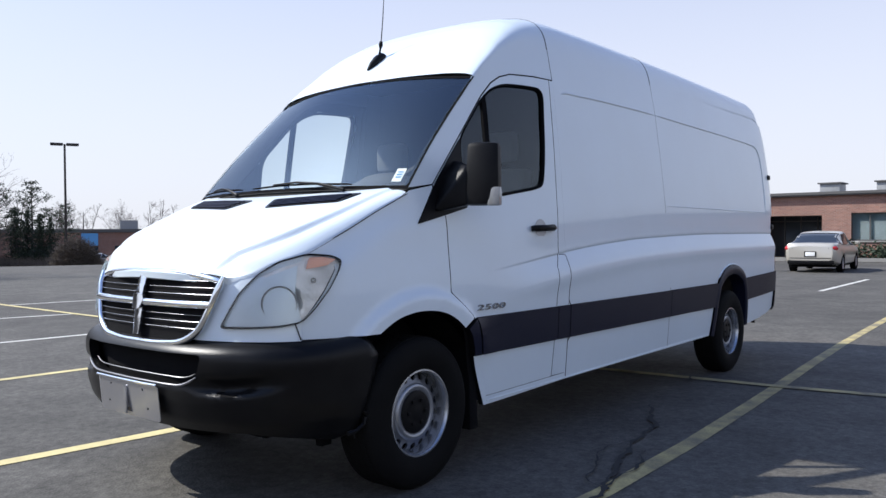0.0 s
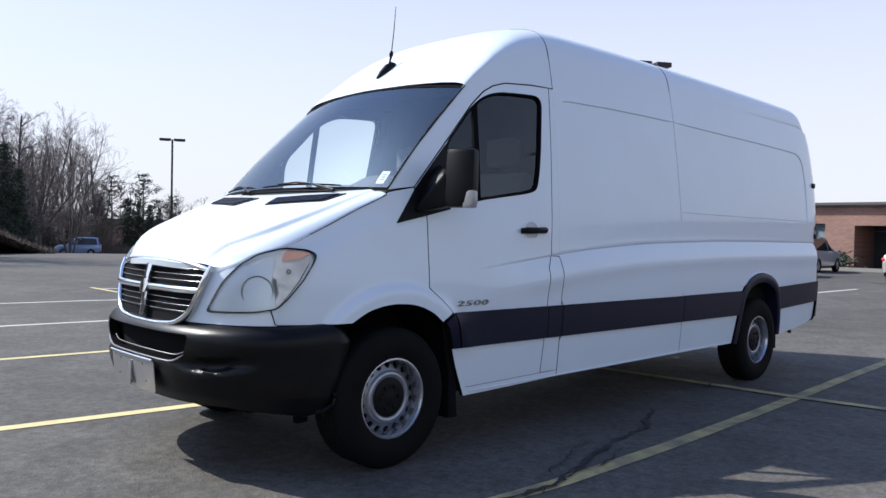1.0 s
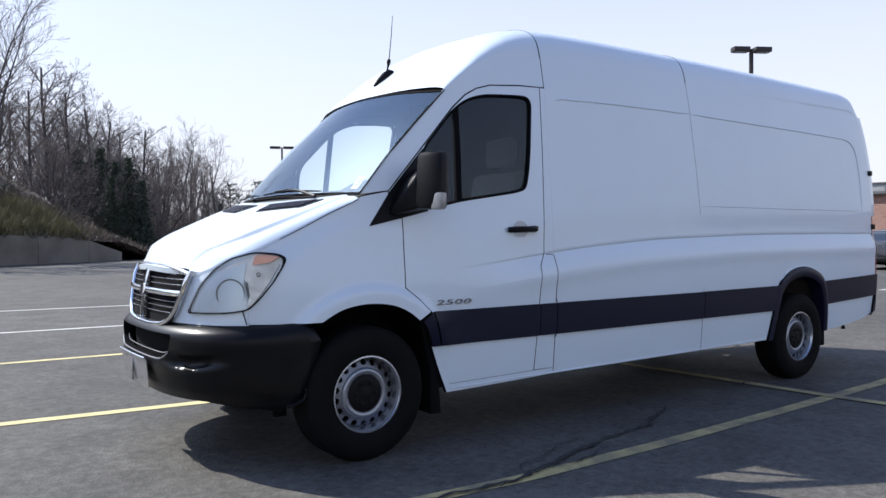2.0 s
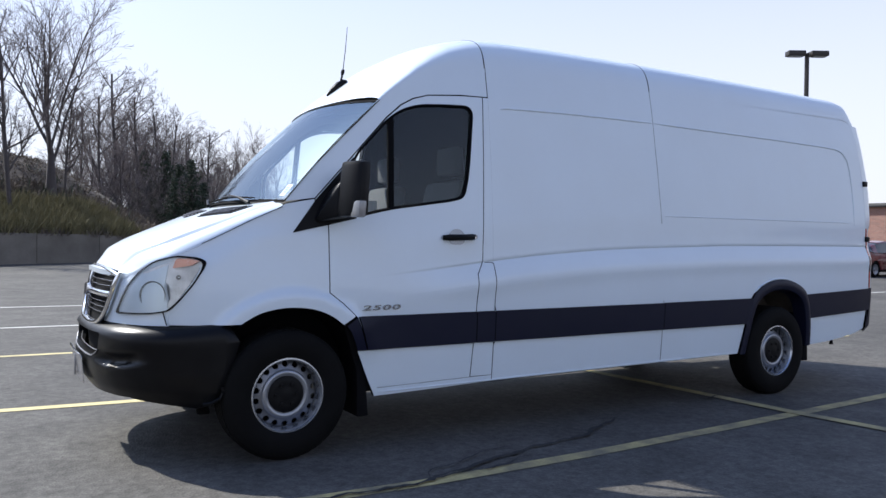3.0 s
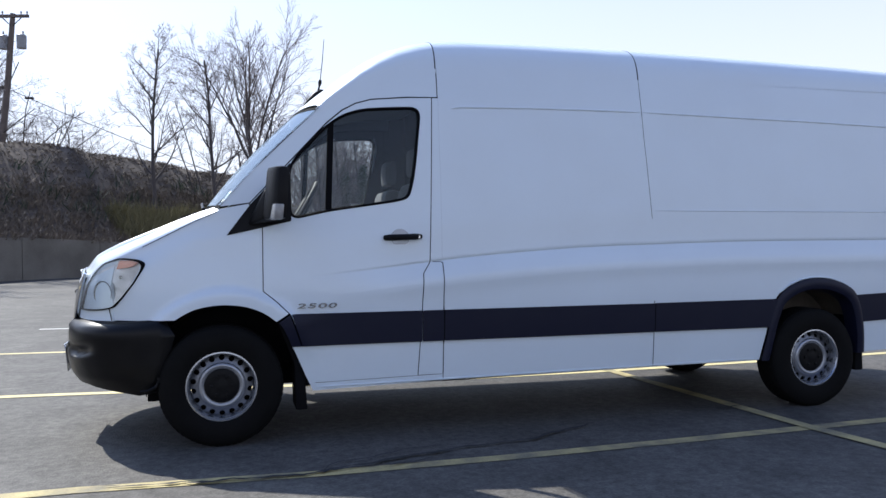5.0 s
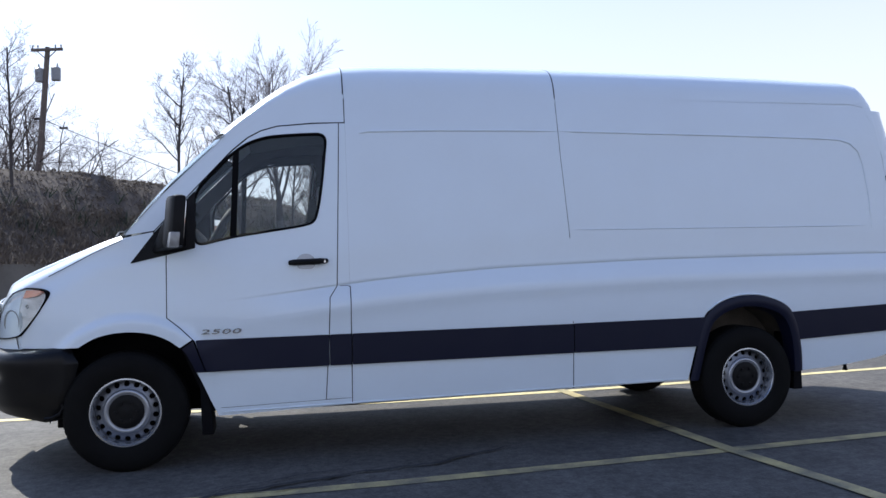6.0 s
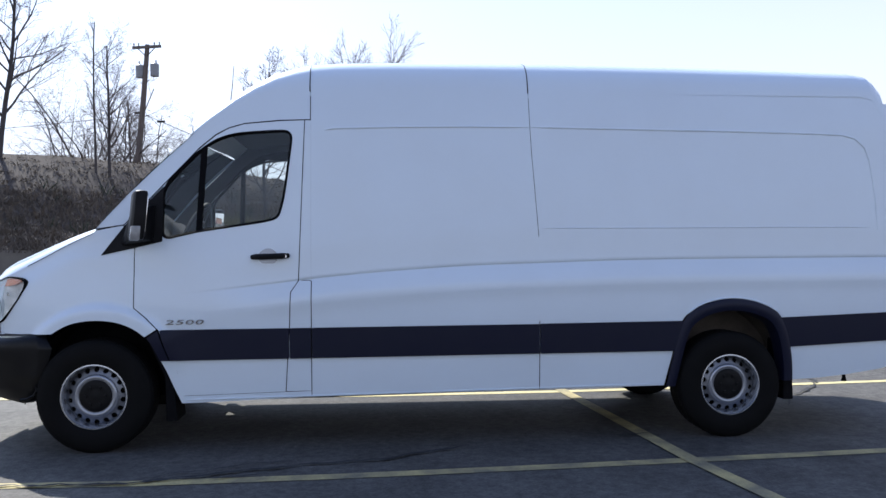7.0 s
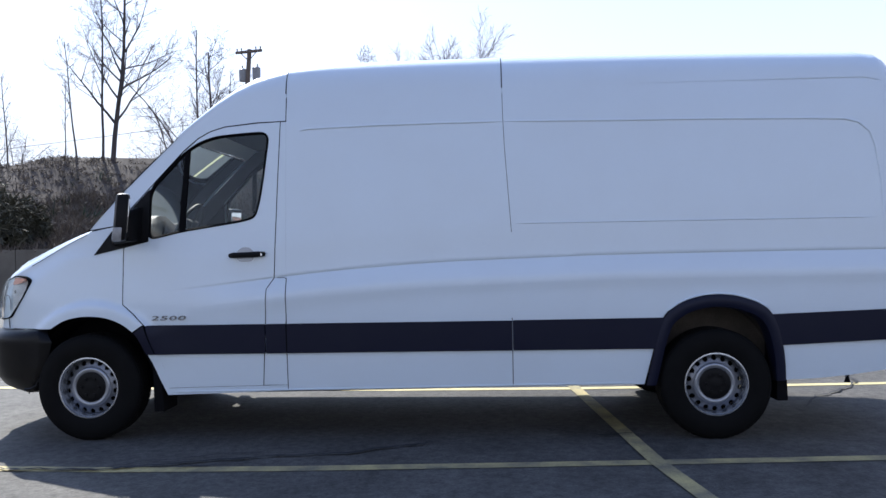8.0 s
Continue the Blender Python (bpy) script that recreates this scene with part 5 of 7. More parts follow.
bm = lathe([(0.195 + 0.015 * math.cos(a), 0.015 * math.sin(a)) for a in [2 * math.pi * k / 8 for k in range(8)]], 32, "z", closed=True)
part("wheel_rim", bm, DASH, sw)
bm = boxes(((-0.19, -0.025, -0.02), (0.19, 0.025, 0.005)), ((-0.07, -0.07, -0.04), (0.07, 0.07, 0.02)), bevel=0.012)
part("wheel_hub", bm, DASH, sw)
bm = bmesh.new()
tube(bm, [(0.57, -0.47, 1.40), (0.40, -0.47, 1.30)], 0.04, 8)
part("steering_column", bm, DASH, van)
bm = grid(2, 2, lambda u, v: Vector((0.98 + 0.13 * u, 0.20 + 0.02 * u, 1.30 + 0.26 * v)))
part("paper_sheet", bm, PAPER, van, "white sheet of paper on the seat")
# sticker inside the windscreen
bm = grid(3, 3, lambda u, v: screen(0.055 + 0.10 * u, -0.925 + 0.06 * v, out=-0.006))
st = part("screen_sticker", bm, PAPER, van, "white printed sticker")
for k in range(3):
    bm = grid(1, 1, lambda u, v: screen(0.08 + 0.02 * k + 0.010 * u, -0.915 + 0.035 * v, out=-0.003))
    part("print_bar", bm, BLUE_INK, st)


# ---------------------------------------------------------------- bank, wall and woods
WALL_LINE = [(-24.0, -18.0), (-15.0, 4.5), (-9.0, 19.0), (-6.6, 24.0), (-2.2, 27.0), (2.7, 30.2), (7.0, 34.0), (12.0, 38.0), (40.0, 56.0)]
WALL_TOP = [1.45, 1.45, 1.48, 1.45, 1.17, 1.10, 0.8, -0.9, -3.0]
RIDGE = [1.4, 1.6, 4.4, 5.9, 5.15, 4.75, 4.9, -1.2, -4.5]
WK = [0.0]
for a, b in zip(WALL_LINE, WALL_LINE[1:]):
    WK.append(WK[-1] + math.hypot(b[0] - a[0], b[1] - a[1]))
WX, WY = smooth_table(list(zip(WK, [p[0] for p in WALL_LINE])), 1.5), smooth_table(list(zip(WK, [p[1] for p in WALL_LINE])), 1.5)
WT, WR = tab(list(zip(WK, WALL_TOP))), smooth_table(list(zip(WK, RIDGE)), 3.0)


def bank(k, w):
    """A point of the bank: k metres along the wall, w metres behind it."""
    d = Vector((WX(k + 0.5) - WX(k - 0.5), WY(k + 0.5) - WY(k - 0.5), 0)).normalized()
    x, y = WX(k) - d.y * w, WY(k) + d.x * w
    top, ridge = WT(k), WR(k)
    u = min(1.0, max(0.0, (w - 0.6) / 6.0))
    t = 0.25 * ramp01(u) + 0.75 * u ** 1.2
    z = top + 0.12 * min(w, 1.5) + (ridge - top) * t - 0.20 * max(0, min(w, 16) - 6.7)
    amp = min(1, w / 1.5)
    z += amp * (0.22 * noise.noise((x * 0.35, y * 0.35, 0)) + 0.10 * noise.noise((x * 1.1, y * 1.1, 3)))
    return Vector((x, y, z))


bm = grid(150, 44, lambda u, v: bank(u * WK[-1], 0.05 + 60 * v ** 1.8))
embankment = solo("embankment", bm, EARTH, "brown brushy bank rising behind the low wall", "embankment", "structure")

wall = thing("retaining_wall", "low grey concrete retaining wall at the car park's edge", "wall", kind="structure")
k = 0.0
WALL_END = WK[6] - 0.1
while k < WALL_END - 0.1:
    k1 = min(k + 3.0, WALL_END)
    bm = bmesh.new()
    rows = []
    for q in (k + 0.012, (k + k1) / 2, k1 - 0.012):
        a, b = bank(q, 0.0), bank(q, 0.32)
        g = min(ground_z(a.x, a.y), a.z - 0.1)
        cap = WT(q) - 0.6 * (WT(q) - g) * min(1.0, max(0.0, (q - WALL_END + 2.5) / 2.5))
        rows.append([bm.verts.new(p) for p in ((a.x, a.y, g - 0.1), (a.x, a.y, cap - 0.01), (a.x, a.y, cap + 0.05), (b.x, b.y, cap + 0.05), (b.x, b.y, g - 0.1))])
    for r0, r1 in zip(rows, rows[1:]):
        for i in range(4):
            bm.faces.new((r0[i], r1[i], r1[i + 1], r0[i + 1]))
    bm.faces.new(rows[0])
    bm.faces.new(rows[-1][::-1])
    part("wall_panel", bm, WALL_CONCRETE, wall, smooth=0)
    k = k1


class Twigs:
    """Gathers many thin tapered tubes into one mesh."""

    def __init__(self):
        self.v, self.f = [], []

    def tube(self, pts, radii, sides):
        base = len(self.v)
        for i, p in enumerate(pts):
            d = pts[min(i + 1, len(pts) - 1)] - pts[max(i - 1, 0)]
            a = d.cross(Vector((0.3, 0.5, 0.81)))
            if a.length < 1e-6:
                a = Vector((1, 0, 0))
            a.normalize()
            b = d.normalized().cross(a)
            for j in range(sides):
                t = 2 * math.pi * j / sides
                self.v.append(p + a * (radii[i] * math.cos(t)) + b * (radii[i] * math.sin(t)))
        for i in range(len(pts) - 1):
            for j in range(sides):
                q = base + i * sides
                self.f.append((q + j, q + (j + 1) % sides, q + sides + (j + 1) % sides, q + sides + j))

    def mesh(self, name, mat, smooth=True):
        me = bpy.data.meshes.new(name)
        me.from_pydata([tuple(p) for p in self.v], [], self.f)
        if smooth:
            me.polygons.foreach_set("use_smooth", [True] * len(self.f))
        me.materials.append(mat)
        return me


def bare_tree(seed, height=12.0, kind="broad"):
    """A leafless tree: trunk and limbs in one part, branches and twigs in another. broad: a low fork and a wide head;
    vase: steep limbs from one fork; pole, slender, wide, stem: one leader with side branches; shrubby, scrub: several stems."""
    rnd = random.Random(seed)
    stem, crown = Twigs(), Twigs()

    def grow(p, d, length, r, level, lift):
        n = (6, 6, 4, 3, 3)[level]
        pts, rad = [p.copy()], [r]
        dd = d.normalized()
        bend = (0.20 if kind == "scrub" else 0.06, 0.13, 0.15, 0.20, 0.26)[level]
        for i in range(n):
            dd = (dd + Vector((rnd.uniform(-1, 1), rnd.uniform(-1, 1), rnd.uniform(-0.8, 0.8))) * bend + Vector((0, 0, lift))).normalized()
            p = p + dd * (length / n)
            pts.append(p.copy())
            rad.append(max(0.007, r * (1 - (0.82 if level else 0.6) * (i + 1) / n)))
        (stem if level < 2 else crown).tube(pts, rad, (8, 6, 4, 3, 3)[level])
        return pts, rad, n

    def sprout(pts, rad, n, length, level, count, lo, wide, frac, lift):
        for c in range(count):
            t = lo + (0.98 - lo) * (c + rnd.random()) / count
            q = t * n
            i = min(int(q), n - 1)
            at = pts[i].lerp(pts[i + 1], q - i)
            ax = (pts[i + 1] - pts[i]).normalized()
            side = ax.orthogonal().normalized()
            side.rotate(Matrix.Rotation(rnd.uniform(0, 2 * math.pi), 3, ax))
            ang = radians(wide * rnd.uniform(0.65, 1.3))
            nd = ax * math.cos(ang) + side * math.sin(ang)
            nl = length * frac * rnd.uniform(0.7, 1.25) * (1.15 - 0.6 * t)
            branch(at, nd, nl, max(0.009, rad[i] * rnd.uniform(0.45, 0.65)), level, lift)

    def branch(p, d, length, r, level, lift):
        pts, rad, n = grow(p, d, length, r, level, lift)
        if level >= 4:
            return
        count = {"vase": {1: 13, 2: 7, 3: 4}, "broad": {1: 10, 2: 6, 3: 4}, "pole": {1: 8, 2: 5, 3: 3}, "wide": {1: 8, 2: 5, 3: 4}, "slender": {1: 7, 2: 5, 3: 4}, "stem": {1: 4, 2: 3, 3: 2}, "scrub": {1: 5, 2: 4, 3: 2}}.get(kind, {1: 7, 2: 5, 3: 3})[level]
        sprout(pts, rad, n, length, level + 1, count + rnd.randint(-1, 1), 0.2, {"vase": 33, "scrub": 50}.get(kind, 42), {1: 0.46, 2: 0.5, 3: 0.55}[level], 0.0 if kind == "scrub" else 0.05)
    if kind == "broad":
        pts, rad, n = grow(Vector((0, 0, -0.4)), Vector((0, 0, 1)), height * 0.30, height * 0.032, 0, 0.1)
        for k in range(7):
            a = 2 * math.pi * (k + rnd.uniform(-0.3, 0.3)) / 7
            tilt = radians(rnd.uniform(8, 36))
            i = rnd.choice((3, 4, 5, 6))
            branch(pts[i], Vector((math.sin(tilt) * math.cos(a), math.sin(tilt) * math.sin(a), math.cos(tilt))), height * rnd.uniform(0.62, 0.80), rad[i] * rnd.uniform(0.45, 0.65), 1, 0.05)
    elif kind == "vase":
        pts, rad, n = grow(Vector((0, 0, -0.4)), Vector((0, 0, 1)), height * 0.27, height * 0.030, 0, 0.12)
        for k in range(6):
            a = 2 * math.pi * (k + rnd.uniform(-0.3, 0.3)) / 6
            tilt = radians((5, 24, 12, 19, 8, 26)[k] + rnd.uniform(-3, 3))
            i = rnd.choice((4, 5, 6))
            branch(pts[i], Vector((math.sin(tilt) * math.cos(a), math.sin(tilt) * math.sin(a), math.cos(tilt))), height * rnd.uniform(0.64, 0.78), rad[6] * rnd.uniform(0.62, 0.85), 1, 0.035)
    elif kind in ("wide", "slender", "stem"):
        r0, count, lo, ang, frac = {"wide": (0.015, 16, 0.20, 50, 0.44), "slender": (0.0125, 19, 0.22, 47, 0.36), "stem": (0.0085, 9, 0.4, 40, 0.18)}[kind]
        pts, rad, n = grow(Vector((0, 0, -0.4)), Vector((0.05, 0, 1)), height * 1.02, height * r0, 0, 0.12)
        sprout(pts, rad, n, height, 1, count, lo, ang, frac, 0.06)
    elif kind == "scrub":
        for k in range(5):
            a = 2 * math.pi * k / 5 + seed
            pts, rad, n = grow(Vector((0.3 * math.cos(a), 0.3 * math.sin(a), -0.3)), Vector((0.55 * math.cos(a), 0.55 * math.sin(a), 1)), height * rnd.uniform(0.65, 1.0), height * 0.0065, 0, -0.03)
            sprout(pts, rad, n, height, 1, 7, 0.15, 52, 0.34, -0.01)
    elif kind == "pole":
        pts, rad, n = grow(Vector((0, 0, -0.4)), Vector((0, 0, 1)), height * 1.02, height * 0.013, 0, 0.15)
        sprout(pts, rad, n, height, 1, 17, 0.30, 48, 0.27, 0.05)
    else:
        for k in range(4):
            a = 2 * math.pi * k / 4 + seed
            pts, rad, n = grow(Vector((0.2 * math.cos(a), 0.2 * math.sin(a), -0.3)), Vector((0.28 * math.cos(a), 0.28 * math.sin(a), 1)), height * rnd.uniform(0.75, 1.0), height * 0.010, 0, 0.05)
            sprout(pts, rad, n, height, 1, 8, 0.12, 50, 0.26, 0.04)
    t = thing("bare_tree", "tall leafless tree with fine grey-brown twigs", "tree", (0, 0, -60))
    trunk = new("trunk", stem.mesh("trunk", BARK))
    trunk.parent = t
    top = new("crown", crown.mesh("crown", TWIG))
    top.parent = t
    return t


def conifer(seed, height=9.0, width=2.2, open_crown=False):
    """An evergreen: whorls of drooping boughs set with needle tufts."""
    rnd = random.Random(seed)
    stem, leaf = Twigs(), Twigs()
    stem.tube([Vector((0, 0, -0.3)), Vector((0.05, 0, height * 0.5)), Vector((0, 0.04, height))], [height * 0.018, height * 0.011, 0.02], 7)
    rings = 26 if not open_crown else 13
    for r in range(rings):
        t = (r + 0.5) / rings
        z = height * ((0.05 if not open_crown else 0.30) + (0.95 if not open_crown else 0.70) * t)
        reach = width * ((1 - t) ** 0.75 if not open_crown else math.sin(math.pi * (0.25 + 0.7 * t)) ** 0.8) * rnd.uniform(0.75, 1.1) + 0.12
        n = 9 if not open_crown else 5
        for b in range(n):
            a = 2 * math.pi * (b + rnd.random()) / n
            d = Vector((math.cos(a), math.sin(a), rnd.uniform(-0.25, 0.15) if not open_crown else rnd.uniform(0.1, 0.6)))
            L = reach * rnd.uniform(0.6, 1.1)
            tip = Vector((0, 0, z)) + d * L
            stem.tube([Vector((0, 0, z)), tip], [0.03, 0.008], 3)
            m = int(10 + 12 * L)
            for j in range(m):
                q = (0.15 if not open_crown else 0.45) + 0.88 * rnd.random() * (1 if not open_crown else 0.65)
                c = Vector((0, 0, z)) + d * (L * q) + Vector((rnd.gauss(0, 0.13), rnd.gauss(0, 0.13), rnd.gauss(-0.03, 0.10)))
                e = Vector((rnd.gauss(0, 1), rnd.gauss(0, 1), rnd.gauss(0.1, 0.5))).normalized() * rnd.uniform(0.12, 0.30)
                w = e.cross(Vector((rnd.gauss(0, 1), rnd.gauss(0, 1), rnd.gauss(0, 1)))).normalized() * rnd.uniform(0.03, 0.07)
                i0 = len(leaf.v)
                leaf.v += [c - e * 0.5 - w * 0.3, c + w, c + e * 0.6, c - w]
                leaf.f.append((i0, i0 + 1, i0 + 2, i0 + 3))
    t = thing("conifer", "dark green conifer with dense drooping boughs" if not open_crown else "thin open-crowned pine with dark needle tufts", "tree", (0, 0, -60))
    trunk = new("trunk", stem.mesh("trunk", BARK))
    trunk.parent = t
    top = new("crown", leaf.mesh("crown", NEEDLES, False))
    top.parent = t
    return t


def scaled(x, y, z, turn, s, sz=None):
    return pose(x, y, z, 0, 0, turn) @ Matrix.Diagonal((s, s, sz or s, 1))


def bank_z(x, y):
    """Height of bank or ground under x, y."""
    best, bk, bw = 1e9, 0, 0
    for i in range(0, int(WK[-1]), 1):
        dx, dy = x - WX(i), y - WY(i)
        q = dx * dx + dy * dy
        if q < best:
            best, bk = q, i
    d = Vector((WX(bk + 0.5) - WX(bk - 0.5), WY(bk + 0.5) - WY(bk - 0.5), 0)).normalized()
    w = -(x - WX(bk)) * d.y + (y - WY(bk)) * d.x
    return max(bank(bk, w).z, ground_z(x, y)) if w > 0 else ground_z(x, y)


def polar(eye, az, dist):
    a = radians(az)
    return eye[0] + dist * math.sin(a), eye[1] + dist * math.cos(a)


KINDS = [bare_tree(11, 12, "broad"), bare_tree(12, 12, "pole"), bare_tree(13, 12, "pole"), bare_tree(14, 12, "broad"), bare_tree(15, 12, "shrubby"), bare_tree(16, 12, "shrubby"), bare_tree(17, 12, "vase"), bare_tree(18, 12, "slender"), bare_tree(19, 12, "slender"), bare_tree(20, 12, "wide"), bare_tree(31, 12, "stem"), bare_tree(32, 12, "scrub"), bare_tree(33, 12, "scrub")]
PINES = [conifer(21, 9, 2.4), conifer(22, 8, 1.9), conifer(23, 8, 2.2, True), conifer(24, 8, 1.8, True)]
EYE_A, EYE_B, EYE_C, EYE_D = (-1.20, -5.47), (0.49, -6.08), (2.78, -6.30), (-2.40, -4.38)
used = set()


def plant(kind, x, y, top, turn=0.0, group="trees on the bank", label=""):
    """Sets a tree so that its head reaches the height top."""
    z = bank_z(x, y) - 0.1
    src = (KINDS + PINES)[kind]
    base = float(np.percentile([v.co.z for p in src.children for v in p.data.vertices], 99.0))
    s = (top - z) / base
    m = scaled(x, y, z, turn, s, s)
    if kind in used:
        t = copy_thing(src, m @ Matrix.Diagonal((*[1 / q for q in src.scale], 1)))
    else:
        used.add(kind)
        src.matrix_basis = m
        t = src
    tagged(t, label, "", group)
    return t


def up(eye_z, dist, el):
    return eye_z + dist * math.tan(radians(el))


# trees at the foot of the bank: place, top, kind, turn, lean
for x, y, top, kind, turn, lean, label in (
    (1.31, 33.5, 12.2, 6, 200, -1, "large leafless tree forking low into steep limbs"),
    (1.95, 34.6, 8.6, 8, 70, 3, ""),
    (-0.33, 30.2, 10.2, 7, 200, -5, ""),
    (-2.90, 30.1, 10.6, 8, 150, 1, "slender leafless tree with one leader and rising side branches"),
    (-1.30, 32.4, 7.6, 10, 40, -19, "thin leafless stem leaning over the bank"),
    (-1.05, 33.2, 8.4, 10, 170, -15, "thin leafless stem leaning over the bank"),
    (-9.75, 28.2, 11.5, 10, 0, 0, ""), (-9.30, 28.5, 11.0, 7, 95, 1, ""),
    (-12.7, 26.0, 13.3, 9, 35, 0, "leafless tree with a low fork and spreading branches"), (-12.95, 25.7, 12.6, 10, 250, 3, ""),
    (-13.9, 25.4, 10.4, 10, 300, -2, ""), (-14.5, 25.6, 8.6, 10, 20, 1, ""), (-16.6, 25.0, 9.0, 10, 120, -6, "")):
    t = plant(kind, x, y, top, turn, label=label)
    t.matrix_basis = Matrix.Translation((x, y, t.matrix_basis.translation.z)) @ Matrix.Rotation(radians(lean), 4, "Y") @ Matrix.Translation((-x, -y, -t.matrix_basis.translation.z)) @ t.matrix_basis
for eye, az, d, el, kind, turn in (
    (EYE_A, 6.9, 52, 10.2, 8, 200), (EYE_A, 7.9, 56, 10.7, 1, 10), (EYE_A, 9.2, 58, 10.2, 7, 60), (EYE_A, 10.6, 62, 8.8, 2, 300), (EYE_A, 11.4, 60, 8.4, 8, 99), (EYE_A, 13.6, 64, 7.0, 1, 99), (EYE_A, 14.9, 66, 5.6, 3, 250), (EYE_A, 5.5, 57, 9.2, 7, 180), (EYE_A, 8.7, 66, 8.4, 3, 222), (EYE_A, 12.5, 66, 6.9, 7, 30),
    (EYE_A, 2.4, 58, 7.2, 2, 280), (EYE_A, 4.7, 56, 8.4, 2, 133), (EYE_A, 16.8, 70, 4.6, 4, 111),
    (EYE_B, -10.0, 46, 7.8, 11, 130), (EYE_B, -11.6, 47, 9.2, 12, 310), (EYE_B, -12.9, 46, 9.6, 11, 70), (EYE_B, -14.4, 47, 10.3, 12, 170), (EYE_B, -16.0, 46, 10.6, 11, 280), (EYE_B, -17.6, 47, 12.2, 12, 20), (EYE_B, -8.4, 44, 7.0, 12, 250), (EYE_B, -15.2, 49, 11.4, 8, 10),
    (EYE_C, -31.3, 38, 8.3, 11, 340), (EYE_C, -28.9, 38, 7.4, 12, 190), (EYE_C, -33.2, 40, 9.1, 12, 75), (EYE_C, -22.1, 41, 8.6, 11, 145), (EYE_C, -36.2, 42, 12.7, 0, 145), (EYE_C, -40.7, 40, 13.7, 1, 15), (EYE_C, -20.3, 44, 10.2, 12, 15),
    (EYE_A, 5.9, 50, 5.2, 11, 115), (EYE_A, 7.1, 50, 4.8, 12, 215), (EYE_A, 8.2, 52, 5.3, 5, 315), (EYE_A, 9.3, 53, 4.6, 12, 65), (EYE_A, 10.5, 54, 5.0, 11, 165), (EYE_A, 11.7, 55, 4.3, 4, 265), (EYE_A, 12.9, 56, 4.5, 12, 5), (EYE_A, 14.1, 58, 3.9, 4, 95),
):
    x, y = polar(eye, az, d)
    plant(kind, x, y, up(1.3, d, el), turn)
for az, d, el, kind, turn in (
    (11.7, 84, 8.6, 3, 40), (13.1, 92, 6.8, 1, 130), (10.1, 80, 8.8, 0, 250), (16.1, 92, 6.1, 4, 10), (18.0, 94, 7.1, 6, 130), (15.1, 96, 6.5, 3, 200), (19.7, 99, 5.0, 4, 300), (17.1, 90, 4.5, 4, 55), (14.9, 90, 4.8, 4, 77), (19.3, 92, 4.0, 3, 170),
    (13.9, 86, 5.0, 4, 210), (8.2, 82, 8.6, 3, 333), (21.7, 104, 2.5, 4, 111), (25.7, 150, 2.1, 4, 20), (28.2, 160, 2.2, 3, 77), (30.2, 160, 2.4, 4, 140), (24.3, 150, 2.4, 3, 201), (32.2, 165, 2.1, 4, 9)):
    x, y = polar(EYE_D, az, d)
    plant(kind, x, y, up(1.3, d, el), turn, "trees at the far edge")
for az, d, el, kind, turn in ((10.9, 58, 5.3, 0, 10), (12.3, 56, 5.4, 0, 130), (13.3, 53, 4.6, 1, 200), (14.1, 51, 4.9, 0, 60), (14.9, 52, 3.4, 1, 20), (13.0, 50, 3.6, 0, 260), (13.7, 78, 4.8, 0, 0), (12.5, 79, 4.1, 1, 40), (14.7, 82, 3.5, 0, 80), (13.1, 80, 4.5, 1, 110), (14.3, 84, 4.1, 0, 210), (20.6, 96, 3.3, 2, 10), (22.6, 98, 3.5, 2, 70), (24.5, 100, 2.1, 3, 130), (21.6, 93, 1.8, 0, 20),
                              (23.0, 92, 1.4, 1, 160), (22.3, 94, 1.6, 0, 250), (19.9, 95, 1.9, 1, 300), (11.3, 79, 4.0, 0, 200), (23.6, 92, 1.2, 0, 120)):
    x, y = polar(EYE_D, az, d)
    plant(len(KINDS) + kind, x, y, up(1.3, d, el), turn, "evergreens at the far edge")

def scatter(name, count, place, blade, mat, label, category, seed):
    """Many thin stalks as one mesh."""
    rnd = random.Random(seed)
    tw = Twigs()
    for i in range(count):
        p, h = place(rnd)
        for j in range(blade):
            d = Vector((rnd.gauss(0, 0.42), rnd.gauss(0, 0.42), 1)).normalized() * h * rnd.uniform(0.5, 1.1)
            q = p + Vector((rnd.gauss(0, 0.14), rnd.gauss(0, 0.14), -0.05))
            w = d.cross(Vector((rnd.gauss(0, 1), rnd.gauss(0, 1), 0.2))).normalized() * rnd.uniform(0.012, 0.028)
            i0 = len(tw.v)
            mid = q + d * 0.55 + Vector((rnd.gauss(0, 0.06), rnd.gauss(0, 0.06), 0))
            tw.v += [q - w, q + w, mid + w * 0.7, mid - w * 0.7, q + d]
            tw.f += [(i0, i0 + 1, i0 + 2, i0 + 3), (i0 + 3, i0 + 2, i0 + 4)]
    return tagged(new(name, tw.mesh(name, mat, False)), label, category, "", "stuff")


def on_slope(lo, hi, h0, h1, start=4.0, stop=0.0):
    def f(rnd):
        k = rnd.uniform(WK[1] + start, WK[6] - stop)
        w = lo + (hi - lo) * rnd.random()
        return bank(k, w), rnd.uniform(h0, h1)
    return f


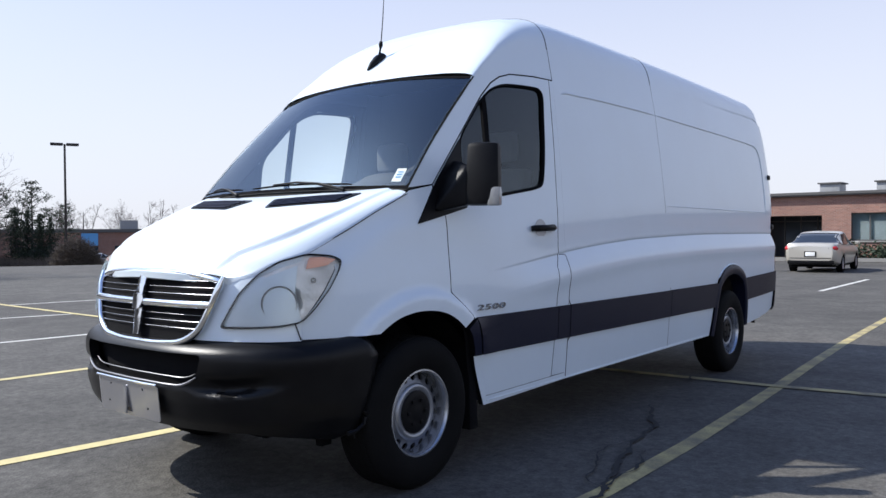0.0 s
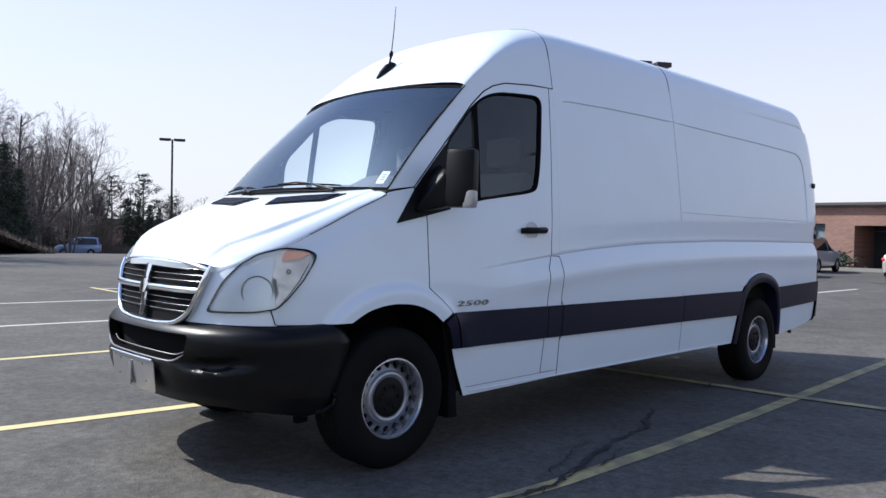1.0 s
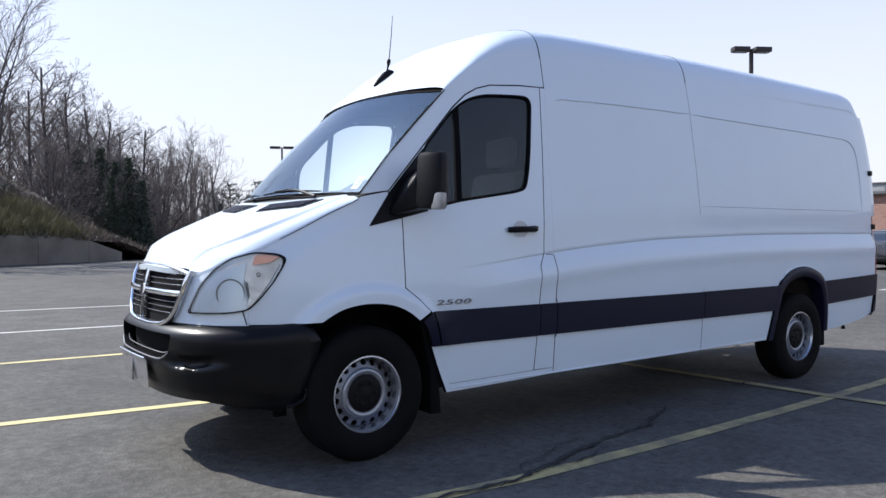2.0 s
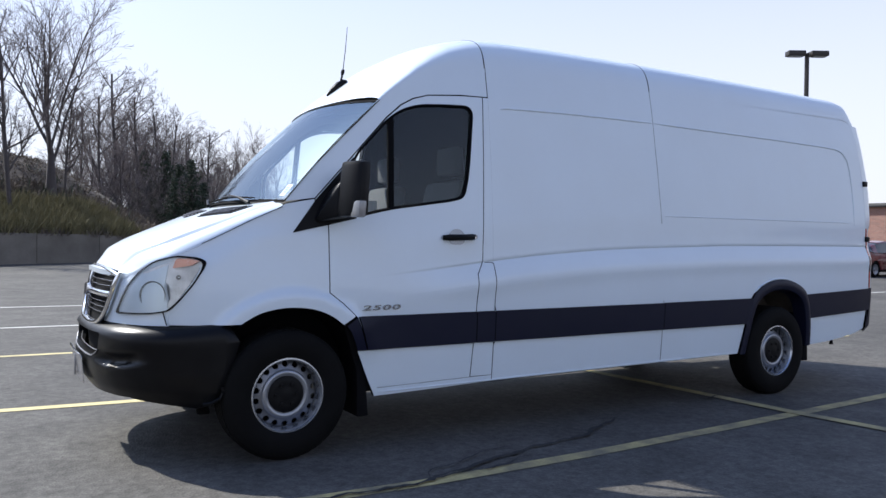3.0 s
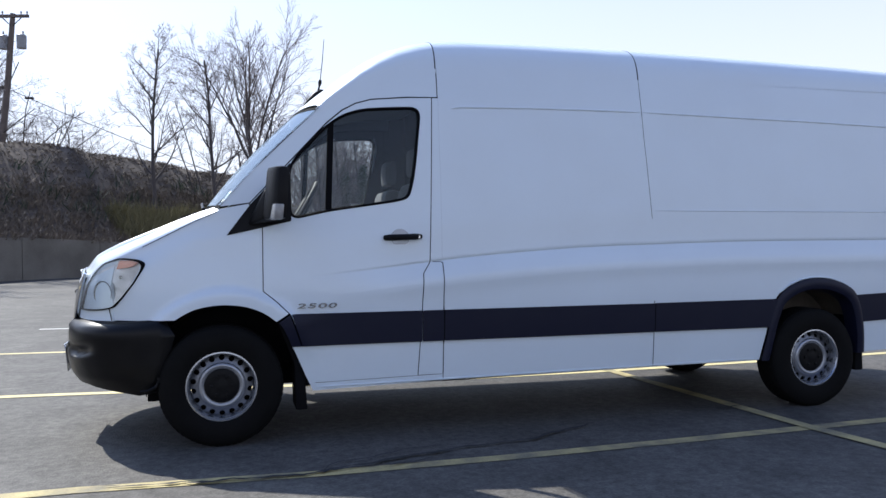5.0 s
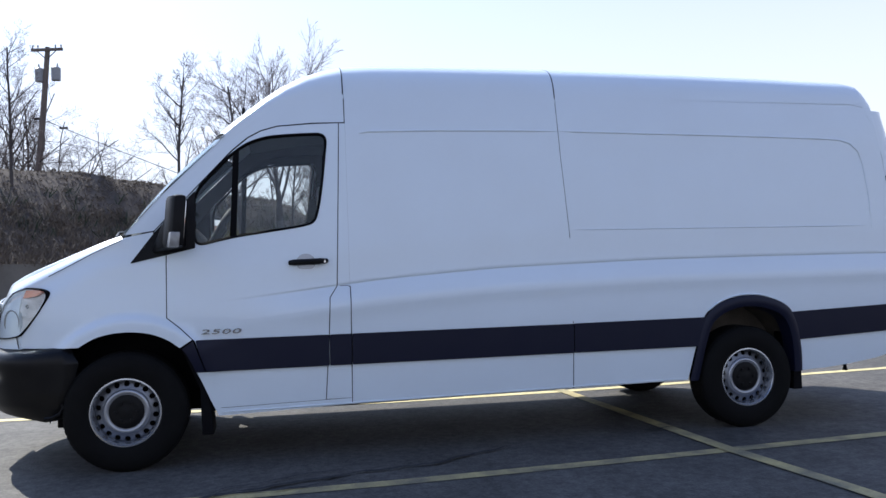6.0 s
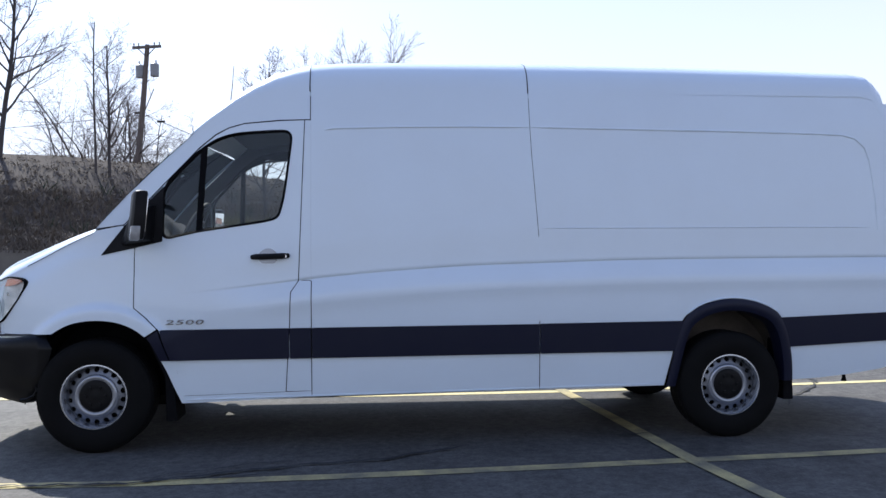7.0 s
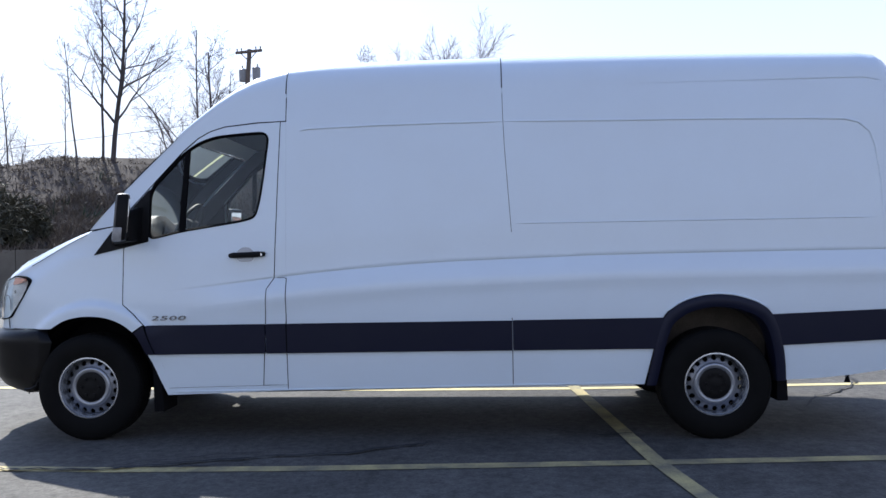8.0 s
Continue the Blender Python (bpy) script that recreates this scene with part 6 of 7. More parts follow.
scatter("tall_grass", 4600, on_slope(0.3, 2.6, 0.5, 1.0, 25.4, 2.6), 7, GRASS, "dry olive grass along the foot of the bank", "grass", 5)
scatter("brushwood", 6800, on_slope(0.1, 4.2, 0.15, 0.5, 4.0, -6.2), 8, BRUSH, "dense brown leafless brush on the bank", "brush", 6)
scatter("low_brush", 5600, on_slope(3.4, 9.0, 0.06, 0.22), 7, BRUSH, "short brown brush over the top of the bank", "brush", 16)
scatter("green_scrub", 120, on_slope(1.5, 5.0, 0.5, 0.9), 9, NEEDLES, "dark green low scrub on the bank", "scrub", 8)


def far_edge(rnd):
    az, d = rnd.uniform(8, 27), rnd.uniform(86, 100)
    x, y = polar(EYE_D, az, d)
    return Vector((x, y, bank_z(x, y) if az < 16 else ground_z(x, y))), rnd.uniform(1.0, 8.5 if az < 20 else 1.8) * (1.0 if az < 17 else 0.8)


scatter("thicket", 3600, far_edge, 14, BRUSH, "brown leafless thicket at the far edge", "brush", 7)


# ---------------------------------------------------------------- poles
def car_park_lamp(x, y, height, turn, arm):
    t = thing("parking_lot_lamp", "dark bronze parking lot lamp with two flat heads", "lamp post", (x, y, ground_z(x, y)), turn, "parking lot lamps")
    bm = bmesh.new()
    tube(bm, [(0, 0, 0), (0, 0, height)], [0.09, 0.075], 8)
    part("pole", bm, POLE, t)
    bm = boxes(((-0.22, -0.22, 0), (0.22, 0.22, 0.7)), bevel=0.03)
    part("footing", bm, CONCRETE, t)
    for s in (-1, 1):
        bm = boxes(((0.10, -0.17, -0.09), (arm, 0.17, 0.09)), bevel=0.03)
        bmesh.ops.transform(bm, matrix=Matrix.Translation((0, 0, height - 0.02)) @ Matrix.Rotation(0 if s > 0 else math.pi, 4, "Z"), verts=bm.verts)
        head = part("lamp_head", bm, POLE, t)
        bm = boxes(((s * 0.2 if s > 0 else -arm + 0.08, -0.12, height - 0.125), (arm - 0.08 if s > 0 else -0.2, 0.12, height - 0.108)))
        part("lamp_glass", bm, BLIND, head)


car_park_lamp(24.04, 54.2, 8.0 - ground_z(24.04, 54.2), -24, 0.95)
car_park_lamp(23.18, 11.82, 7.7 - ground_z(23.18, 11.82), -30, 0.70)

car_park_lamp(22.4, -18.9, 8.6, 20, 0.70)

px, py = -9.97, 36.92
upole = thing("utility_pole", "weathered wooden utility pole with crossarm and two transformers", "utility pole", (px, py, bank_z(px, py) - 0.2), -14)
top = 12.62 - (bank_z(px, py) - 0.2)
bm = bmesh.new()
tube(bm, [(-0.85, 0, 0), (-0.3, 0, top * 0.6), (0, 0, top)], [0.17, 0.15, 0.12], 10)
part("pole", bm, WOOD_POLE, upole)
bm = boxes(((-0.8, -0.16, top - 0.22), (0.82, -0.04, top - 0.08)), bevel=0.01)
arm = part("crossarm", bm, WOOD_POLE, upole)
for x in (-0.72, -0.45, 0.45, 0.74):
    bm = lathe([(0.0, 0.16), (0.03, 0.15), (0.045, 0.08), (0.03, 0.05), (0.03, -0.1)], 10, "z", (x, -0.1, top - 0.06))
    part("insulator", bm, TANK, arm)
for s in (-1, 1):
    bm = bmesh.new()
    tube(bm, [(s * 0.05, -0.12, top - 0.62), (s * 0.5, -0.12, top - 0.2)], 0.025, 5)
    part("brace", bm, POLE, upole)
    bm = lathe([(0.0, 0.42), (0.10, 0.42), (0.2, 0.36), (0.23, 0.33), (0.22, -0.30), (0.0, -0.33)], 18, "z", (s * 0.42 - 0.02, 0, top - 1.45 + (0.04 if s > 0 else 0)))
    tank = part("transformer", bm, TANK, upole, "grey transformer can")
    bm = lathe([(0.0, 0.22), (0.03, 0.2), (0.045, 0.1), (0.03, 0.0)], 8, "z", (s * 0.48, 0, top - 1.05))
    part("bushing", bm, TANK, tank)
for lo, hi in (((0.55, -0.1, top - 4.2), (0.95, 0.05, top - 4.1)), ((-0.75, -0.1, top - 3.7), (-0.25, 0.05, top - 3.58))):
    part("cable_box", boxes((lo, hi), bevel=0.02), POLE, upole)
for pts, r in (([(-0.2 - 3.8 * k, 0.5 * k, top - 3.75 - 0.10 * k + 0.006 * k * k) for k in range(11)], 0.016),
               ([(-0.15 + 1.1 * k, 0.4 * k, top - 3.75 - 0.52 * k + 0.006 * k * k) for k in range(9)], 0.018)):
    bm = bmesh.new()
    tube(bm, pts, r, 5)
    part("cable", bm, POLE, upole)


# ---------------------------------------------------------------- buildings
def brick_face(name, along, course=0.068, length=0.22):
    m = bpy.data.materials.new(name)
    m.use_nodes = True
    nt = m.node_tree
    b = nt.nodes["Principled BSDF"]
    b.inputs["Roughness"].default_value = 0.88
    tc = nt.nodes.new("ShaderNodeTexCoord")
    sp = nt.nodes.new("ShaderNodeSeparateXYZ")
    mp = nt.nodes.new("ShaderNodeCombineXYZ")
    nt.links.new(tc.outputs["Object"], sp.inputs["Vector"])
    nt.links.new(sp.outputs[along], mp.inputs["X"])
    nt.links.new(sp.outputs["Z"], mp.inputs["Y"])
    br = nt.nodes.new("ShaderNodeTexBrick")
    br.inputs["Color1"].default_value = (0.30, 0.143, 0.105, 1)
    br.inputs["Color2"].default_value = (0.205, 0.098, 0.077, 1)
    br.inputs["Mortar"].default_value = (0.33, 0.26, 0.22, 1)
    br.inputs["Scale"].default_value = 1.0
    br.inputs["Brick Width"].default_value, br.inputs["Row Height"].default_value, br.inputs["Mortar Size"].default_value = length, course, 0.008
    ns = nt.nodes.new("ShaderNodeTexNoise")
    ns.inputs["Scale"].default_value = 0.7
    hs = nt.nodes.new("ShaderNodeHueSaturation")
    rg = nt.nodes.new("ShaderNodeMapRange")
    rg.inputs["To Min"].default_value, rg.inputs["To Max"].default_value = 0.7, 1.3
    nt.links.new(mp.outputs["Vector"], br.inputs["Vector"])
    nt.links.new(tc.outputs["Object"], ns.inputs["Vector"])
    nt.links.new(ns.outputs["Fac"], rg.inputs["Value"])
    nt.links.new(rg.outputs["Result"], hs.inputs["Value"])
    nt.links.new(br.outputs["Color"], hs.inputs["Color"])
    nt.links.new(hs.outputs["Color"], b.inputs["Base Color"])
    bp = nt.nodes.new("ShaderNodeBump")
    bp.inputs["Strength"].default_value = 0.5
    nt.links.new(br.outputs["Fac"], bp.inputs["Height"])
    nt.links.new(bp.outputs["Normal"], b.inputs["Normal"])
    return m


BRICKWORK = brick_face("brickwork", "Y")
BRICKWORK_X = brick_face("brickwork_far", "X")
office = thing("office_building", "single-storey red brick office building with dark flat roof edge", "building", (42, 0.25, -0.27))
H = 3.38
spans = [(-30, 2.3), (5.7, 7.1), (10.7, 12.2), (14.7, 40)]
for a, b in spans:
    part("brick_wall", boxes(((0, a, 0), (0.35, b, H))), BRICKWORK, office, smooth=0)
for a, b, z0, z1 in ((2.3, 5.7, 0, 1.0), (2.3, 5.7, 2.45, H), (7.1, 10.7, 2.35, H), (12.2, 14.7, 0, 0.95), (12.2, 14.7, 2.45, H)):
    part("brick_wall", boxes(((0.002, a, z0), (0.352, b, z1))), BRICKWORK, office, smooth=0)
part("porch_wall", boxes(((3.0, 6.6, 0), (3.3, 11.2, H)), ((0.36, 6.7, 0), (3.0, 7.08, H)), ((0.36, 10.72, 0), (3.0, 11.1, H))), BRICKWORK, office, smooth=0)
# the back is glazed dark to keep the porch interior dark
glazing = part("porch_glazing", boxes(((2.94, 7.10, 0.05), (2.99, 10.70, 2.35))), DARK_WIN, office, "dark glazed entrance", smooth=0)
part("glazing_frame", boxes(*[((2.88, 7.10 + 0.885 * k, 0), (2.936, 7.16 + 0.885 * k, 2.35)) for k in range(5)], ((2.88, 7.10, 2.05), (2.934, 10.70, 2.12))), FASCIA, glazing, smooth=0)
# low ceiling added to block light and darken the porch
part("porch_soffit", boxes(((0.36, 7.085, 2.36), (2.99, 10.715, 2.42))), FASCIA, office, smooth=0)
part("roof_slab", boxes(((-0.25, -30.3, H), (26, 40.3, H + 0.06))), FASCIA, office, smooth=0)
part("roof_fascia", boxes(((-0.3, -30.4, H + 0.064), (-0.05, 40.4, H + 0.20))), FASCIA, office, smooth=0)
part("back_wall", boxes(((25.5, -30, 0), (25.9, 40, H))), BRICKWORK, office, smooth=0)
for a, b in ((2.3, 5.7), (12.2, 14.7)):
    w = part("window", boxes(((0.14, a, 1.0), (0.20, b, 1.06)), ((0.14, a, 2.39), (0.20, b, 2.45)), *[((0.14, a + (b - a) * k / 4 - 0.03, 1.06), (0.20, a + (b - a) * k / 4 + 0.03, 2.39)) for k in range(5)]), FASCIA, office, smooth=0)
    part("blind", boxes(((0.24, a, 1.0), (0.26, b, 2.45))), BLIND, w, smooth=0)
    q = part("pane", boxes(((0.165, a, 1.05), (0.175, b, 2.40))), GLASS, w, smooth=0)
    q.visible_shadow = False
    part("sill", boxes(((-0.06, a - 0.05, 0.93), (0.14, b + 0.05, 1.0))), CONCRETE, w, smooth=0)
for y, w in ((7.0, 1.0), (4.1, 1.3), (17.0, 1.4)):
    u = part("roof_unit", boxes(((1.2, y - w / 2, H + 0.1), (2.6, y + w / 2, H + 0.69)), bevel=0.03), TANK, office, "grey rooftop air unit")
    part("unit_lid", boxes(((1.1, y - w / 2 - 0.1, H + 0.692), (2.7, y + w / 2 + 0.1, H + 0.76))), FASCIA, u)
for y in (1.2, 3.4, 5.9, 11.6, 13.4):
    rnd = random.Random(int(y * 10))
    sh = Twigs()
    for j in range(1500):
        c = Vector((rnd.gauss(0, 0.36), rnd.gauss(0, 0.62), abs(rnd.gauss(0.40, 0.26))))
        e = Vector((rnd.gauss(0, 1), rnd.gauss(0, 1), rnd.gauss(0.3, 0.7))).normalized() * 0.13
        w = e.cross(Vector((rnd.gauss(0, 1), rnd.gauss(0, 1), rnd.gauss(0, 1)))).normalized() * 0.045
        i0 = len(sh.v)
        sh.v += [c - e, c + w, c + e, c - w]
        sh.f.append((i0, i0 + 1, i0 + 2, i0 + 3))
    o = tagged(new("shrub", sh.mesh("shrub", NEEDLES, False)), "clipped dark green shrub beside the brick wall", "shrub", "shrubs by the office")
    o.location = (40.9, y + 0.25, ground_z(40.9, y))
part_kerb = solo("kerb", boxes(((39.6, -30, -0.27), (39.75, 40, -0.09))), CONCRETE, "concrete kerb before the office", "kerb", "structure", smooth=0)
solo("planting_bed", boxes(((39.752, -30, -0.27), (41.98, 6.85, -0.12))), EARTH, "earth bed along the office wall", "ground", "structure", smooth=0)

bx0, by0 = polar((-2.887, -3.457), 26.5, 124)
shop = thing("far_building", "low brown brick building with dark entrance and blue sign", "building", (bx0, by0, -1.8), -27)
part("brick_wall", boxes(((-14, 0, 0), (14, 12, 3.6))), BRICKWORK_X, shop, smooth=0)
part("roof_fascia", boxes(((-14.3, -0.3, 3.604), (14.3, 12.3, 4.1))), FASCIA, shop, smooth=0)
part("roof_unit", boxes(((4.0, 2, 4.104), (6.5, 4.5, 5.4))), TANK, shop, smooth=0)
part("blue_sign", boxes(((-1.2, -0.25, 1.7), (1.0, -0.02, 3.5))), SIGN_BLUE, shop, "plain bright blue sign panel", smooth=0)
for a, b in ((-1.2, 1.0), (-9.5, -5), (3.2, 7.2)):
    part("dark_window", boxes(((a, -0.1, 0.2), (b, -0.004, 1.65))), DARK_WIN, shop, smooth=0)


# ---------------------------------------------------------------- cars
def car(name, label, place, az, paint, suv=False, group="parked cars"):
    """A parked car, its nose towards az (degrees from y to x)."""
    t = thing(name, label, "car", place, 90 - az, group)
    if suv:
        L, W, ztop = 4.7, 0.92, 1.72
        belt = tab([(-2.35, 1.0), (-2.2, 1.08), (0.6, 1.05), (1.1, 1.03), (2.1, 0.93), (2.35, 0.72)])
        roof = [(-2.25, 1.08), (-2.05, 1.55), (-1.85, 1.68), (-0.5, ztop), (0.2, ztop - 0.04), (0.55, 1.5), (1.15, 1.04)]
    else:
        L, W, ztop = 4.8, 0.89, 1.45
        belt = tab([(-2.4, 0.92), (-2.3, 1.03), (-1.7, 1.05), (-1.4, 0.99), (0.7, 0.95), (1.1, 0.95), (2.1, 0.82), (2.4, 0.62)])
        roof = [(-1.85, 1.04), (-1.2, 1.30), (-0.8, 1.40), (-0.2, ztop), (0.15, ztop - 0.03), (0.6, 1.26), (1.25, 0.95)]
    h = L / 2
    plan = tab([(-h, 0.80), (-h + 0.12, 0.93), (-h + 0.5, 0.99), (0, 1.0), (h - 0.6, 0.98), (h - 0.2, 0.88), (h, 0.70)])
    low = tab([(-h, 0.42), (-h + 0.15, 0.30), (-h + 0.6, 0.22), (h - 0.7, 0.22), (h - 0.15, 0.28), (h, 0.40)])
    axles = (-1.32, 1.40)
    sec = [(0.80, 0.0), (0.96, 0.12), (1.0, 0.45), (0.995, 0.75), (0.95, 0.95), (0.86, 1.0), (0.0, 1.02)]
    n = 48

    def body(u, v):
        x = -h + L * u
        q = 2 * v - 1
        i = (1 - abs(q)) * (len(sec) - 1)
        j = min(int(i), len(sec) - 2)
        a, b = sec[j], sec[j + 1]
        f = i - j
        yy, zz = a[0] + (b[0] - a[0]) * f, a[1] + (b[1] - a[1]) * f
        lo, hi = low(x), belt(x)
        z = lo + (hi - lo) * zz
        for ax in axles:
            r = 0.37
            if abs(x - ax) < r and abs(q) > 0.5:
                z = max(z, 0.32 + math.sqrt(r * r - (x - ax) ** 2) * 0.98)
        z = min(z, hi + 0.02)
        return Vector((x, math.copysign(yy * W * plan(x), q), z))
    bm = grid(n, 24, body)
    bm.verts.ensure_lookup_table()
    bm.faces.new([bm.verts[j] for j in range(25)])
    bm.faces.new([bm.verts[n * 25 + j] for j in range(25)])
    part("car_body", bm, paint, t, smooth=40)
    xs = [p[0] for p in roof]
    rz = tab(roof)
    x0, x1 = xs[0], xs[-1]

    def cabin(u, v):
        x = x0 + (x1 - x0) * u
        q = 2 * v - 1
        zb, zt = belt(x) - 0.01, rz(x)
        e = abs(q)
        if e > 0.5:
            f = (1 - e) / 0.5
            return Vector((x, math.copysign(W * (0.93 - 0.20 * f), q), zb + (zt - zb) * 0.93 * f))
        return Vector((x, q * 2 * W * 0.73, zt - (zt - zb) * 0.07 * (2 * e) ** 3))
    part("cabin_glass", grid(28, 20, cabin), CAR_GLASS, t, smooth=40)
    # roof skin and pillars
    a, b = (xs[1], xs[4]) if suv else (xs[2] - 0.08, xs[4] + 0.02)

    def skin(u, v):
        p = cabin((a + (b - a) * u - x0) / (x1 - x0), 0.22 + 0.56 * v)
        return p + Vector((0, 0, 0.012)) + Vector((0, math.copysign(0.012, p.y), 0))
    part("car_roof", grid(14, 14, skin), paint, t, smooth=40)
    for s in (-1, 1):
        for q0, w in ((xs[1] - (0.1 if suv else 0.25), 0.20 if suv else 0.30), (0.02, 0.08), (xs[5] + 0.02, 0.07)):
            def pillar(u, v):
                e = 1 - 0.56 * v
                x = q0 + w * u + (0.0 if q0 > 0.3 else 0.12 * v) - (0.45 * v - 0.2 if q0 > 0.3 else 0)
                x = min(max(x, x0 + 0.01), x1 - 0.01)
                p = cabin((x - x0) / (x1 - x0), 0.5 + s * e / 2)
                return p + Vector((0, s * 0.012, 0.004))
            part("pillar", grid(3, 6, pillar), paint, t)
        for nm, mat, sx, sy, sz, cy in (("tail_lamp", RED, 0.13, 0.19, 0.105, 0.675), ("lamp_spot", CLEAR_LAMP, 0.115, 0.07, 0.06, 0.585)):
            bm = bmesh.new()
            bmesh.ops.create_uvsphere(bm, u_segments=16, v_segments=10, radius=1)
            for v in bm.verts:
                v.co = Vector((-h + 0.13 + v.co.x * sx + 0.10 * max(0, cy + v.co.y * sy - 0.6), s * (cy + v.co.y * sy), (0.86 if not suv else 0.95) + v.co.z * sz))
                v.co.x -= 0.022 if mat is CLEAR_LAMP else 0.0
            part(nm, bm, mat, t)
        bm = boxes(((h - 0.42, 0.50, 0.60), (h - 0.13, 0.76, 0.74)), bevel=0.04)
        for v in bm.verts:
            v.co.y = s * v.co.y
        part("head_lamp", bm, REFLECTOR, t)
        bm = boxes(((0.78, 0.90, 0.96), (0.92, 1.06, 1.08)), bevel=0.03)
        for v in bm.verts:
            v.co.y = s * v.co.y
        part("door_mirror", bm, paint, t)
        for ax in axles:
            wl = new("wheel")
            wl.parent = t
            wl.matrix_local = pose(ax, s * (W - 0.12), 0.325)
            bm = lathe([(0.20, s * 0.07), (0.23, s * 0.10), (0.30, s * 0.105), (0.325, s * 0.07), (0.325, -s * 0.09), (0.2, -s * 0.1)], 28, "y")
            part("tyre", bm, RUBBER, wl)
            bm = lathe([(0.0, s * 0.07), (0.05, s * 0.075), (0.07, s * 0.05), (0.17, s * 0.07), (0.205, s * 0.085), (0.21, s * 0.06)], 28, "y")
            part("rim", bm, STEEL, wl)
    pz = 0.76 if suv else 0.66
    bm = boxes(((-h - 0.015, -0.20, pz - 0.10), (-h + 0.10, 0.20, pz + 0.10)), bevel=0.02)
    part("plate_recess", bm, LINER, t)
    bm = boxes(((-h - 0.025, -0.155, pz - 0.07), (-h - 0.016, 0.155, pz + 0.07)), bevel=0.003)
    part("number_plate", bm, PAPER, t)
    zt = belt(-h + 0.05)
    bm = bmesh.new()
    tube(bm, [(-h + 0.005 - 0.01 * math.cos(y * 1.4), y, 0.52) for y in np.linspace(-0.66, 0.66, 11)], 0.010, 6)
    part("bumper_joint", bm, LINER, t)
    bm = boxes(((-h - 0.03, -0.74, 0.30), (-h + 0.2, 0.74, 0.44)), bevel=0.04)
    part("rear_valance", bm, BLACK, t)
    bm = boxes(((-h + 0.3, -W + 0.15, 0.20), (h - 0.4, W - 0.15, 0.5)))
    part("underside", bm, LINER, t)
    return t


car("sedan", "beige four-door sedan parked nose to the building", (28.6, 4.05, ground_z(28.6, 4.0)), 87, BEIGE_PAINT)
car("suv", "silver-white sport utility car parked near the building", (36.4, 11.1, ground_z(36.4, 11.0)), 87, SILVER_PAINT, True)
car("dark_sedan", "black sedan parked in the next row", (28.8, 9.45, ground_z(28.8, 9.4)), 87, DARK_PAINT)
car("maroon_sedan", "dark maroon sedan parked beside the black one", (30.2, 13.55, ground_z(30.2, 13.5)), 87, MAROON_PAINT)
x, y = polar((-2.67, -4.1), 18.8, 76)
car("far_suv", "blue-grey sport utility car parked before the thicket", (x, y, ground_z(x, y)), -68, BLUE_PAINT, True).scale = (0.80, 0.94, 0.97)
x, y = polar((-2.887, -3.457), 27.1, 92)
car("far_sedan", "white sedan parked before the far building", (x, y, ground_z(x, y)), 120, SILVER_PAINT)


# a wide leafless bush by the lamp post
rnd = random.Random(44)
bush = Twigs()
for j in range(1500):
    a, e = rnd.uniform(0, 2 * math.pi), math.acos(rnd.uniform(0.05, 1.0))
    d = Vector((math.sin(e) * math.cos(a), math.sin(e) * math.sin(a), math.cos(e)))
    root = Vector((rnd.gauss(0, 0.35), rnd.gauss(0, 0.35), -0.1))
    tip = Vector((d.x * 1.75, d.y * 1.75, d.z * 2.1)) * rnd.uniform(0.72, 1.06)
    mid = root.lerp(tip, 0.55) + Vector((rnd.gauss(0, 0.12), rnd.gauss(0, 0.12), 0.15))
    bush.tube([root, mid, tip], [0.022, 0.016, 0.009], 3)
    for q in range(3):
        o = mid.lerp(tip, rnd.random())
        bush.tube([o, o + Vector((rnd.gauss(0, 0.25), rnd.gauss(0, 0.25), rnd.uniform(-0.05, 0.35)))], [0.012, 0.008], 3)
